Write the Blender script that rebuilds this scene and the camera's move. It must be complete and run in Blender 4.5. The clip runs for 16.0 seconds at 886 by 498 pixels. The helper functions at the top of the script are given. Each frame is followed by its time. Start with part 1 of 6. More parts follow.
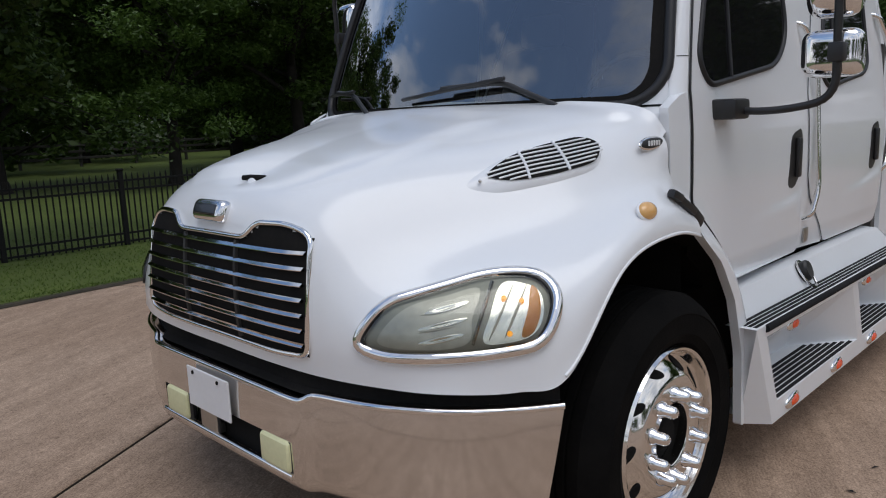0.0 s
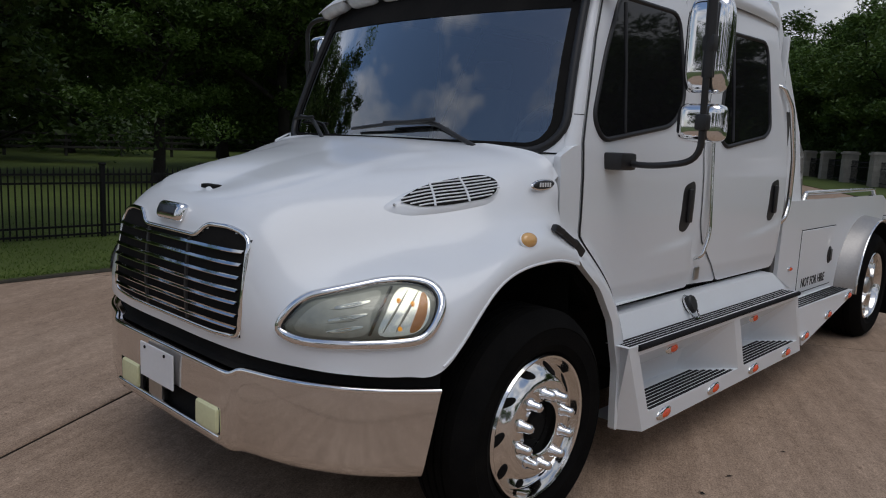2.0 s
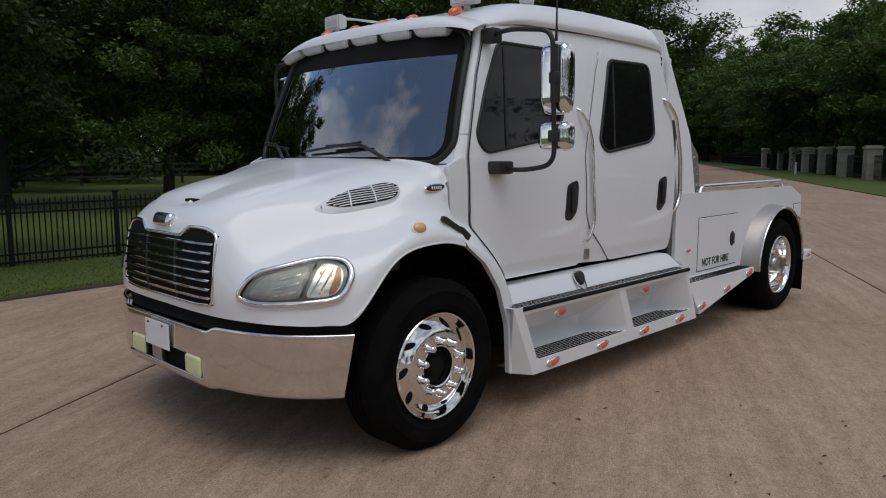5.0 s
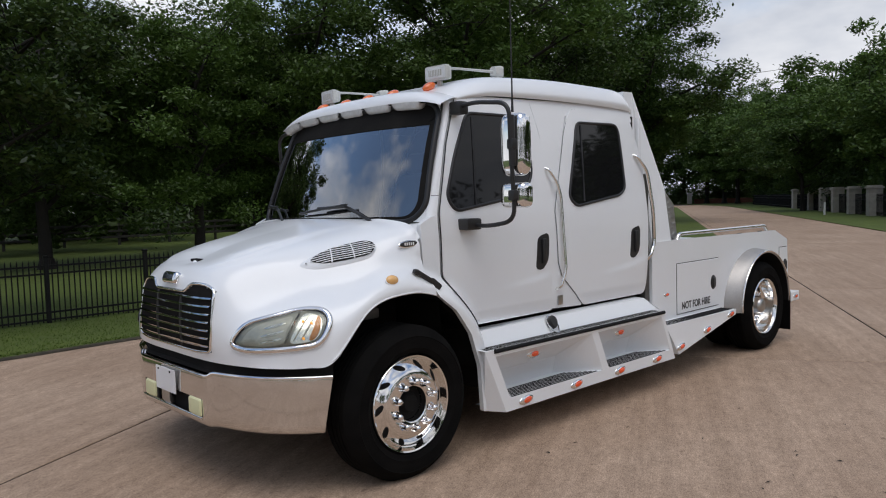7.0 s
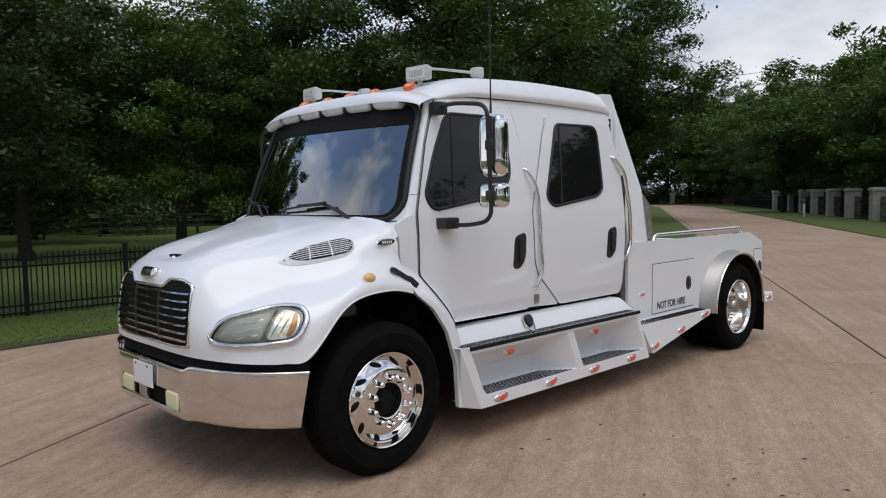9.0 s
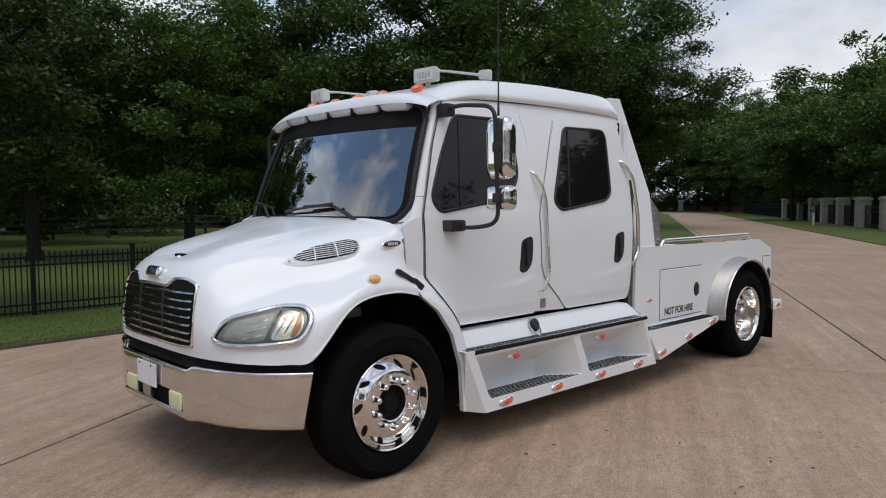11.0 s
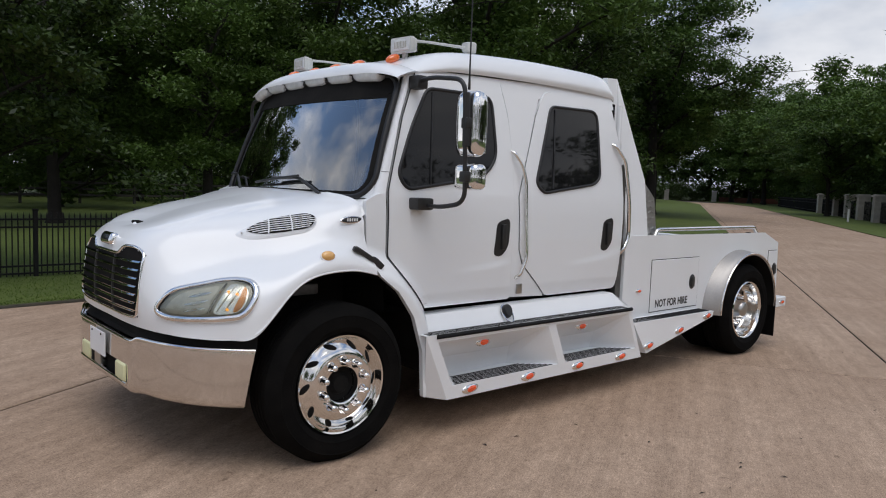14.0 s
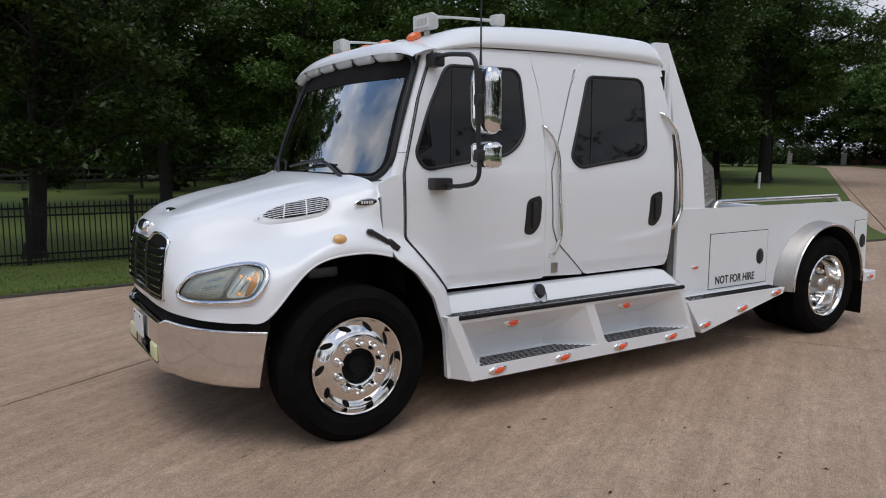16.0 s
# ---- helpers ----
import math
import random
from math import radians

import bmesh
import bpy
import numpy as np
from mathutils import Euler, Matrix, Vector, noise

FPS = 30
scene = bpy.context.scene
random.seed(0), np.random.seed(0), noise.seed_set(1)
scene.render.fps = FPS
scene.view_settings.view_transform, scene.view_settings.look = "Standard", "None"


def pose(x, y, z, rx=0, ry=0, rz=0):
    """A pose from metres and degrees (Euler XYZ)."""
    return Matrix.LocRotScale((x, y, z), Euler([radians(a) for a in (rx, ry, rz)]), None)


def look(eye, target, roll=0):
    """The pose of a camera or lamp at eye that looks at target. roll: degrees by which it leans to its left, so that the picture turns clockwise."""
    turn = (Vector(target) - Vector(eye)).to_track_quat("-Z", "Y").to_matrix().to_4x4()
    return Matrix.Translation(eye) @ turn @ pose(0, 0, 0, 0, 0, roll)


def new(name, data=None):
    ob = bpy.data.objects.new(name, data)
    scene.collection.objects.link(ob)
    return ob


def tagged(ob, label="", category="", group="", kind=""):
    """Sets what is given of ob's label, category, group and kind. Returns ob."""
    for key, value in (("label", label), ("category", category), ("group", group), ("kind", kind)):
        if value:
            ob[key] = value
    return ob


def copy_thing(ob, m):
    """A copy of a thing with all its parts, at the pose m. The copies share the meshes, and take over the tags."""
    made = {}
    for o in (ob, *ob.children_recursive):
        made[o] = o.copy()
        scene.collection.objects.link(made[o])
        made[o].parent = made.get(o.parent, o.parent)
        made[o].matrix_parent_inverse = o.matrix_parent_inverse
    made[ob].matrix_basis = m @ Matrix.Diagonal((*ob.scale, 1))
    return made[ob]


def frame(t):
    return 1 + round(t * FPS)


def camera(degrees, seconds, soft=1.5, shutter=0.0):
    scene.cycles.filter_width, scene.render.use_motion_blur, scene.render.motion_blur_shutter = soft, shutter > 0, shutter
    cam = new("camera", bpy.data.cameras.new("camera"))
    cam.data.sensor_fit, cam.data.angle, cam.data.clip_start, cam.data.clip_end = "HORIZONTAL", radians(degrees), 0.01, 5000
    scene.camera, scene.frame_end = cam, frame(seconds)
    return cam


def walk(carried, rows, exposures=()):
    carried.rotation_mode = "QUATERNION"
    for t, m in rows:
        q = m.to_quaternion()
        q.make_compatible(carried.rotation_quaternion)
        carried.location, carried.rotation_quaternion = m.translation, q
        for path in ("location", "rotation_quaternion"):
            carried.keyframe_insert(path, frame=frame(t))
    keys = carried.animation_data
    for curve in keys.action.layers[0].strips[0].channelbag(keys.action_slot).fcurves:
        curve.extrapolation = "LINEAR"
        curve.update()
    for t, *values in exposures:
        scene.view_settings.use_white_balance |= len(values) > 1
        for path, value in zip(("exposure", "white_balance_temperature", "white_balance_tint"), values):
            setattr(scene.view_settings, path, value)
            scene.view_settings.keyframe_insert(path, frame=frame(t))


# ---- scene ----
cam = camera(62.3, 16.0, 1.1)
PATH = [
    (0, (-2.239, -2.393, 1.573), (-0.846, -1.0, 1.225), -2.2),
    (0.5, (-2.199, -2.591, 1.58), (-0.857, -1.14, 1.273), -0.3),
    (1, (-2.198, -2.717, 1.631), (-0.856, -1.252, 1.401), -1.5),
    (1.5, (-2.315, -2.826, 1.656), (-0.915, -1.41, 1.469), 0.6),
    (2, (-2.423, -2.933, 1.639), (-0.989, -1.572, 1.341), 2.6),
    (2.5, (-2.464, -3.115, 1.712), (-1.0, -1.757, 1.6), 1.7),
    (3, (-2.476, -3.364, 1.728), (-0.984, -2.033, 1.676), 1.4),
    (3.5, (-2.542, -3.595, 1.753), (-1.013, -2.305, 1.749), -0.9),
    (4, (-2.661, -3.723, 1.674), (-1.183, -2.391, 1.465), 1.2),
    (4.2, (-2.698, -3.763, 1.665), (-1.254, -2.407, 1.394), 1.2),
    (6.3, (-2.994, -4.629, 1.719), (-1.591, -3.217, 1.524), -1.3),
    (6.5, (-2.946, -4.655, 1.745), (-1.503, -3.283, 1.556), -0.6),
    (7, (-2.932, -4.716, 1.728), (-1.576, -3.252, 1.6), -1.7),
    (7.5, (-2.951, -4.746, 1.739), (-1.67, -3.215, 1.63), -2.2),
    (8, (-2.932, -4.763, 1.732), (-1.615, -3.266, 1.582), -1.3),
    (8.5, (-2.911, -4.774, 1.733), (-1.541, -3.326, 1.576), -0.9),
    (8.7, (-2.945, -4.793, 1.747), (-1.558, -3.359, 1.605), -0.9),
    (11, (-2.918, -4.779, 1.727), (-1.545, -3.331, 1.602), -0.3),
    (11.5, (-2.917, -4.757, 1.711), (-1.578, -3.28, 1.552), -0.4),
    (12, (-2.909, -4.751, 1.716), (-1.588, -3.26, 1.534), -0.7),
    (12.5, (-2.89, -4.773, 1.706), (-1.589, -3.267, 1.511), -0.4),
    (13, (-2.838, -4.876, 1.702), (-1.573, -3.342, 1.486), -2.1),
    (13.5, (-2.705, -4.955, 1.674), (-1.4, -3.46, 1.424), -2.3),
    (14, (-2.457, -4.912, 1.718), (-1.145, -3.414, 1.537), 2.1),
    (14.5, (-2.256, -4.886, 1.696), (-0.972, -3.364, 1.512), -0.6),
    (15, (-2.013, -4.922, 1.71), (-0.866, -3.289, 1.573), -1.0),
    (15.5, (-1.927, -5.013, 1.737), (-0.895, -3.312, 1.533), -3.0),
    (16, (-1.943, -5.21, 1.767), (-0.874, -3.539, 1.509), 0.1),
]
EXPOSURES = [(0, -0.28, 6500, 10), (0.5, -0.37, 6500, 10), (1.5, -0.63, 6450, 10), (2, -0.75, 6500, 10), (3, -0.72, 6450, 10), (3.5, -0.72, 6500, 10), (4.2, -0.66, 6650, 10), (6.3, -0.19, 6700, 10), (7.5, -0.12, 6650, 10), (8.7, -0.06, 6700, 10), (14, -0.07, 6700, 10), (16, -0.08, 6650, 10)]
walk(cam, [(t, look(eye, target, roll)) for t, eye, target, roll in PATH], EXPOSURES)

# ---- world and sun ----
world = bpy.data.worlds.new("sky")
scene.world = world
world.use_nodes = True
wn, wl = world.node_tree.nodes, world.node_tree.links
wn.clear()
sky = wn.new("ShaderNodeTexSky")
sky.sky_type, sky.sun_disc = "NISHITA", False
sky.sun_elevation, sky.sun_rotation = radians(69), radians(214)
sky.air_density, sky.dust_density, sky.ozone_density = 1.0, 1.1, 2.0
w_co = wn.new("ShaderNodeTexCoord")
w_map = wn.new("ShaderNodeMapping")
w_map.inputs["Scale"].default_value = (1.0, 1.0, 2.2)
w_noise = wn.new("ShaderNodeTexNoise")
w_noise.inputs["Scale"].default_value, w_noise.inputs["Detail"].default_value = 2.6, 7.0
w_noise.inputs["Roughness"].default_value = 0.52
w_ramp = wn.new("ShaderNodeValToRGB")
w_ramp.color_ramp.elements[0].position, w_ramp.color_ramp.elements[1].position = 0.37, 0.58
w_tone = wn.new("ShaderNodeTexNoise")
w_tone.inputs["Scale"].default_value, w_tone.inputs["Detail"].default_value = 3.4, 5.0
w_cloud = wn.new("ShaderNodeValToRGB")
w_cloud.color_ramp.elements[0].position, w_cloud.color_ramp.elements[0].color = 0.40, (5.2, 5.7, 6.7, 1)
w_cloud.color_ramp.elements[1].position, w_cloud.color_ramp.elements[1].color = 0.60, (9.2, 9.4, 9.9, 1)
w_mix = wn.new("ShaderNodeMix")
w_mix.data_type = "RGBA"
w_bg = wn.new("ShaderNodeBackground")
w_bg.inputs["Strength"].default_value = 0.11
w_out = wn.new("ShaderNodeOutputWorld")
wl.new(w_co.outputs["Generated"], w_map.inputs["Vector"])
wl.new(w_map.outputs["Vector"], w_noise.inputs["Vector"])
wl.new(w_map.outputs["Vector"], w_tone.inputs["Vector"])
# Clouds close up towards the horizon.
w_sep = wn.new("ShaderNodeSeparateXYZ")
w_low = wn.new("ShaderNodeMapRange")
w_low.inputs["From Min"].default_value, w_low.inputs["From Max"].default_value = 0.08, 0.55
w_low.inputs["To Min"].default_value, w_low.inputs["To Max"].default_value = 0.18, -0.05
w_sum = wn.new("ShaderNodeMath")
wl.new(w_co.outputs["Generated"], w_sep.inputs["Vector"])
wl.new(w_sep.outputs["Z"], w_low.inputs["Value"])
wl.new(w_noise.outputs["Fac"], w_sum.inputs[0])
wl.new(w_low.outputs["Result"], w_sum.inputs[1])
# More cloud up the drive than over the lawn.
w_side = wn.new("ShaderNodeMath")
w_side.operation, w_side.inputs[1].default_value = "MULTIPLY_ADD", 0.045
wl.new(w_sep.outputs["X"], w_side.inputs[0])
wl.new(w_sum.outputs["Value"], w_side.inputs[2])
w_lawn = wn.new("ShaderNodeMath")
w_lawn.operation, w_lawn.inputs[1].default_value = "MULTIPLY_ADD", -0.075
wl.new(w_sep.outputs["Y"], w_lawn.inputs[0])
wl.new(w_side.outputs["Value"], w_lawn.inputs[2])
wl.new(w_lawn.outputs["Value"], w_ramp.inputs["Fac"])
wl.new(w_tone.outputs["Fac"], w_cloud.inputs["Fac"])
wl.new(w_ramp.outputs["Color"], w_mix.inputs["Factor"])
w_deep = wn.new("ShaderNodeHueSaturation")
w_deep.inputs["Saturation"].default_value, w_deep.inputs["Value"].default_value = 1.06, 1.45
wl.new(sky.outputs["Color"], w_deep.inputs["Color"])
wl.new(w_deep.outputs["Color"], w_mix.inputs["A"])
wl.new(w_cloud.outputs["Color"], w_mix.inputs["B"])
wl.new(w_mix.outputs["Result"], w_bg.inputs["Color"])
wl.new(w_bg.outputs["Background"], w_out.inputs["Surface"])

sun_data = bpy.data.lights.new("sun", "SUN")
sun_data.energy, sun_data.angle, sun_data.color = 1.22, radians(45), (1.0, 0.985, 0.97)
sun = new("sun", sun_data)
sun.matrix_world = look((-2.4, -3.5, 11), (0, 0, 0))


# ---- materials ----
def material(name, colour, rough=0.5, metal=0.0, second=None, scale=4.0, fine=60.0, bump=0.0, coat=0.0, rough_var=0.08,
             per_object=0.0, per_island=0.0, spec=0.5, spread=(0.35, 0.65)):
    """A surface with two scales of variation: second is the colour of its patches, fine the size of its grain."""
    m = bpy.data.materials.new(name)
    m.use_nodes = True
    n, l = m.node_tree.nodes, m.node_tree.links
    b = n["Principled BSDF"]
    b.inputs["Specular IOR Level"].default_value = spec
    co = n.new("ShaderNodeTexCoord")
    big = n.new("ShaderNodeTexNoise")
    big.inputs["Scale"].default_value, big.inputs["Detail"].default_value = scale, 6.0
    small = n.new("ShaderNodeTexNoise")
    small.inputs["Scale"].default_value, small.inputs["Detail"].default_value = fine, 3.0
    l.new(co.outputs["Object"], big.inputs["Vector"])
    l.new(co.outputs["Object"], small.inputs["Vector"])
    second = second or tuple(c * 0.9 for c in colour)
    ramp = n.new("ShaderNodeValToRGB")
    ramp.color_ramp.elements[0].position, ramp.color_ramp.elements[1].position = spread
    ramp.color_ramp.elements[0].color, ramp.color_ramp.elements[1].color = (*second, 1), (*colour, 1)
    blend = n.new("ShaderNodeMath")
    blend.operation, blend.inputs[1].default_value = "MULTIPLY_ADD", 0.35
    half = n.new("ShaderNodeMath")
    half.operation, half.inputs[1].default_value = "MULTIPLY", 0.65
    l.new(big.outputs["Fac"], half.inputs[0])
    l.new(small.outputs["Fac"], blend.inputs[0])
    l.new(half.outputs["Value"], blend.inputs[2])
    l.new(blend.outputs["Value"], ramp.inputs["Fac"])
    colour_out = ramp.outputs["Color"]
    if per_object or per_island:
        source = n.new("ShaderNodeObjectInfo" if per_object else "ShaderNodeNewGeometry")
        amount = per_object or per_island
        span = n.new("ShaderNodeMapRange")
        span.inputs["To Min"].default_value, span.inputs["To Max"].default_value = 1 - amount, 1 + amount
        l.new(source.outputs["Random" if per_object else "Random Per Island"], span.inputs["Value"])
        hsv = n.new("ShaderNodeHueSaturation")
        l.new(span.outputs["Result"], hsv.inputs["Value"])
        l.new(colour_out, hsv.inputs["Color"])
        colour_out = hsv.outputs["Color"]
    l.new(colour_out, b.inputs["Base Color"])
    r = n.new("ShaderNodeMapRange")
    r.inputs["To Min"].default_value, r.inputs["To Max"].default_value = max(rough - rough_var, 0.01), min(rough + rough_var, 1)
    l.new(big.outputs["Fac"], r.inputs["Value"])
    l.new(r.outputs["Result"], b.inputs["Roughness"])
    b.inputs["Metallic"].default_value, b.inputs["Coat Weight"].default_value, b.inputs["Coat Roughness"].default_value = metal, coat, 0.075
    if bump:
        k = n.new("ShaderNodeBump")
        k.inputs["Strength"].default_value, k.inputs["Distance"].default_value = bump, 0.01
        l.new(small.outputs["Fac"], k.inputs["Height"])
        l.new(k.outputs["Normal"], b.inputs["Normal"])
    return m


def glass(name, tint, gloss_rough=0.01, clear=1.0, ior=1.5):
    """A thin pane: tinted light goes through, and the sky is mirrored the more the flatter one looks."""
    m = bpy.data.materials.new(name)
    m.use_nodes = True
    n, l = m.node_tree.nodes, m.node_tree.links
    n.remove(n["Principled BSDF"])
    t = n.new("ShaderNodeBsdfTransparent")
    t.inputs["Color"].default_value = (*tint, 1)
    g = n.new("ShaderNodeBsdfGlossy")
    g.inputs["Roughness"].default_value = gloss_rough
    fr = n.new("ShaderNodeFresnel")
    fr.inputs["IOR"].default_value = ior
    boost = n.new("ShaderNodeMath")
    boost.operation, boost.inputs[1].default_value = "MULTIPLY", clear
    boost.use_clamp = True
    mix = n.new("ShaderNodeMixShader")
    l.new(fr.outputs["Fac"], boost.inputs[0])
    l.new(boost.outputs["Value"], mix.inputs["Fac"])
    l.new(t.outputs["BSDF"], mix.inputs[1])
    l.new(g.outputs["BSDF"], mix.inputs[2])
    l.new(mix.outputs["Shader"], n["Material Output"].inputs["Surface"])
    return m


def leaf_material(name, dark, light):
    m = bpy.data.materials.new(name)
    m.use_nodes = True
    n, l = m.node_tree.nodes, m.node_tree.links
    n.remove(n["Principled BSDF"])
    geo, ob = n.new("ShaderNodeNewGeometry"), n.new("ShaderNodeObjectInfo")
    add = n.new("ShaderNodeMath")
    add.operation, add.inputs[1].default_value = "MULTIPLY_ADD", 0.6
    part_of = n.new("ShaderNodeMath")
    part_of.operation, part_of.inputs[1].default_value = "MULTIPLY", 0.4
    ramp = n.new("ShaderNodeValToRGB")
    ramp.color_ramp.elements[0].color, ramp.color_ramp.elements[1].color = (*dark, 1), (*light, 1)
    l.new(ob.outputs["Random"], part_of.inputs[0])
    l.new(geo.outputs["Random Per Island"], add.inputs[0])
    l.new(part_of.outputs["Value"], add.inputs[2])
    l.new(add.outputs["Value"], ramp.inputs["Fac"])
    d, t = n.new("ShaderNodeBsdfDiffuse"), n.new("ShaderNodeBsdfTranslucent")
    g = n.new("ShaderNodeBsdfGlossy")
    g.inputs["Roughness"].default_value = 0.45
    l.new(ramp.outputs["Color"], d.inputs["Color"])
    l.new(ramp.outputs["Color"], t.inputs["Color"])
    a, c = n.new("ShaderNodeMixShader"), n.new("ShaderNodeMixShader")
    a.inputs["Fac"].default_value, c.inputs["Fac"].default_value = 0.30, 0.03
    l.new(d.outputs["BSDF"], a.inputs[1])
    l.new(t.outputs["BSDF"], a.inputs[2])
    l.new(a.outputs["Shader"], c.inputs[1])
    l.new(g.outputs["BSDF"], c.inputs[2])
    l.new(c.outputs["Shader"], n["Material Output"].inputs["Surface"])
    return m


def concrete():
    """Broomed beige concrete: stains, mottling, exposed grit and fine strokes across the drive."""
    m = bpy.data.materials.new("broomed_concrete")
    m.use_nodes = True
    n, l = m.node_tree.nodes, m.node_tree.links
    b = n["Principled BSDF"]
    b.inputs["Roughness"].default_value, b.inputs["Specular IOR Level"].default_value = 0.85, 0.3
    co, ob = n.new("ShaderNodeTexCoord"), n.new("ShaderNodeObjectInfo")
    shift = n.new("ShaderNodeVectorMath")
    shift.operation = "MULTIPLY_ADD"
    shift.inputs[1].default_value = (1, 1, 1)
    l.new(co.outputs["Object"], shift.inputs[0])
    far = n.new("ShaderNodeCombineXYZ")
    times = n.new("ShaderNodeMath")
    times.operation, times.inputs[1].default_value = "MULTIPLY", 40.0
    l.new(ob.outputs["Random"], times.inputs[0])
    l.new(times.outputs["Value"], far.inputs["X"])
    l.new(times.outputs["Value"], far.inputs["Y"])
    l.new(far.outputs["Vector"], shift.inputs[2])

    def grain(scale, detail, stretch=None, rough=0.55):
        t = n.new("ShaderNodeTexNoise")
        t.inputs["Scale"].default_value, t.inputs["Detail"].default_value, t.inputs["Roughness"].default_value = scale, detail, rough
        if stretch:
            mp = n.new("ShaderNodeMapping")
            mp.inputs["Scale"].default_value = stretch
            l.new(shift.outputs["Vector"], mp.inputs["Vector"])
            l.new(mp.outputs["Vector"], t.inputs["Vector"])
        else:
            l.new(shift.outputs["Vector"], t.inputs["Vector"])
        return t.outputs["Fac"]

    def ramp(fac, lo, hi, c0, c1):
        r = n.new("ShaderNodeValToRGB")
        r.color_ramp.elements[0].position, r.color_ramp.elements[1].position = lo, hi
        r.color_ramp.elements[0].color, r.color_ramp.elements[1].color = (*c0, 1), (*c1, 1)
        l.new(fac, r.inputs["Fac"])
        return r.outputs["Color"]

    def times_colour(a, c):
        x = n.new("ShaderNodeMix")
        x.data_type, x.blend_type = "RGBA", "MULTIPLY"
        x.inputs["Factor"].default_value = 1.0
        l.new(a, x.inputs["A"])
        l.new(c, x.inputs["B"])
        return x.outputs["Result"]

    stain, mottle, grit, stroke = grain(0.45, 5.0), grain(24.0, 9.0, None, 0.82), grain(95.0, 5.0, None, 0.8), grain(1.0, 4.0, (5.0, 150.0, 1.0), 0.7)
    c = ramp(stain, 0.32, 0.66, (0.445, 0.318, 0.228), (0.545, 0.405, 0.300))
    c = times_colour(c, ramp(mottle, 0.32, 0.68, (0.66, 0.645, 0.63), (1.22, 1.22, 1.22)))
    c = times_colour(c, ramp(grain(5.0, 8.0, (1.0, 1.6, 1.0), 0.72), 0.34, 0.66, (0.84, 0.835, 0.83), (1.10, 1.10, 1.10)))
    c = times_colour(c, ramp(grit, 0.37, 0.61, (0.54, 0.52, 0.50), (1.17, 1.17, 1.17)))
    c = times_colour(c, ramp(stroke, 0.36, 0.64, (0.85, 0.84, 0.83), (1.06, 1.06, 1.06)))
    # Long worn tracks along the drive, and a few dark spots.
    c = times_colour(c, ramp(grain(1.0, 3.0, (0.30, 7.0, 1.0), 0.6), 0.36, 0.62, (0.90, 0.89, 0.88), (1.06, 1.06, 1.06)))
    c = times_colour(c, ramp(grain(11.0, 2.0, None, 0.5), 0.24, 0.31, (0.62, 0.60, 0.58), (1.0, 1.0, 1.0)))
    l.new(c, b.inputs["Base Color"])
    k = n.new("ShaderNodeBump")
    k.inputs["Strength"].default_value, k.inputs["Distance"].default_value = 0.35, 0.003
    add = n.new("ShaderNodeMath")
    l.new(grit, add.inputs[0])
    l.new(stroke, add.inputs[1])
    l.new(add.outputs["Value"], k.inputs["Height"])
    l.new(k.outputs["Normal"], b.inputs["Normal"])
    return m


PAINT = material("white_paint", (0.835, 0.855, 0.87), 0.26, second=(0.825, 0.845, 0.86), scale=2.0, coat=0.55, rough_var=0.015, spec=0.4)
PAINT_SATIN = material("white_bed_paint", (0.835, 0.855, 0.87), 0.36, second=(0.815, 0.83, 0.84), scale=2.5, coat=0.4)
CHROME = material("chrome", (0.90, 0.89, 0.88), 0.05, 1.0, second=(0.84, 0.83, 0.82), rough_var=0.025)
BUMPER_CHROME = material("bumper_chrome", (0.80, 0.78, 0.76), 0.10, 1.0, second=(0.72, 0.70, 0.68), rough_var=0.05, scale=6)
POLISHED = material("polished_aluminium", (0.86, 0.85, 0.83), 0.09, 1.0, second=(0.78, 0.76, 0.73), rough_var=0.05)
STEEL = material("stainless_steel", (0.50, 0.49, 0.47), 0.32, 1.0, second=(0.44, 0.43, 0.41), scale=9, rough_var=0.1)
CAST = material("dull_cast_aluminium", (0.19, 0.185, 0.18), 0.36, 1.0, second=(0.13, 0.125, 0.12), scale=14, rough_var=0.08)
DULL = material("dull_dark_steel", (0.16, 0.155, 0.15), 0.5, 0.6, second=(0.10, 0.095, 0.09), scale=7)
FENDER = material("dull_stainless_fender", (0.46, 0.44, 0.42), 0.50, 0.85, second=(0.38, 0.365, 0.35), scale=6, rough_var=0.08)
TREAD = material("tread_plate_aluminium", (0.42, 0.42, 0.42), 0.45, 1.0, second=(0.45, 0.45, 0.45), fine=120, bump=0.2)
RUBBER = material("tyre_rubber", (0.0045, 0.0045, 0.0045), 0.85, second=(0.008, 0.0075, 0.007), scale=8, fine=90, bump=0.15, spec=0.05)
BLACK = material("black_plastic", (0.014, 0.014, 0.015), 0.42, second=(0.022, 0.022, 0.022), scale=10, fine=200, bump=0.06)
MATT = material("underbody_black", (0.010, 0.010, 0.010), 0.9, second=(0.016, 0.015, 0.014), scale=5, spec=0.1)
BADGE = material("dark_badge_enamel", (0.06, 0.065, 0.075), 0.25, 0.6)
GASKET = material("window_gasket_rubber", (0.012, 0.012, 0.013), 0.5)
STRIP = material("anti_slip_strip", (0.014, 0.014, 0.016), 0.9, second=(0.022, 0.022, 0.022), fine=300, bump=0.4, spec=0.12)
AMBER = material("amber_lens", (0.75, 0.17, 0.015), 0.18, second=(0.62, 0.11, 0.01), coat=1.0)
AMBER_PALE = material("pale_amber_lens", (0.82, 0.48, 0.17), 0.25, second=(0.74, 0.38, 0.11), coat=1.0)
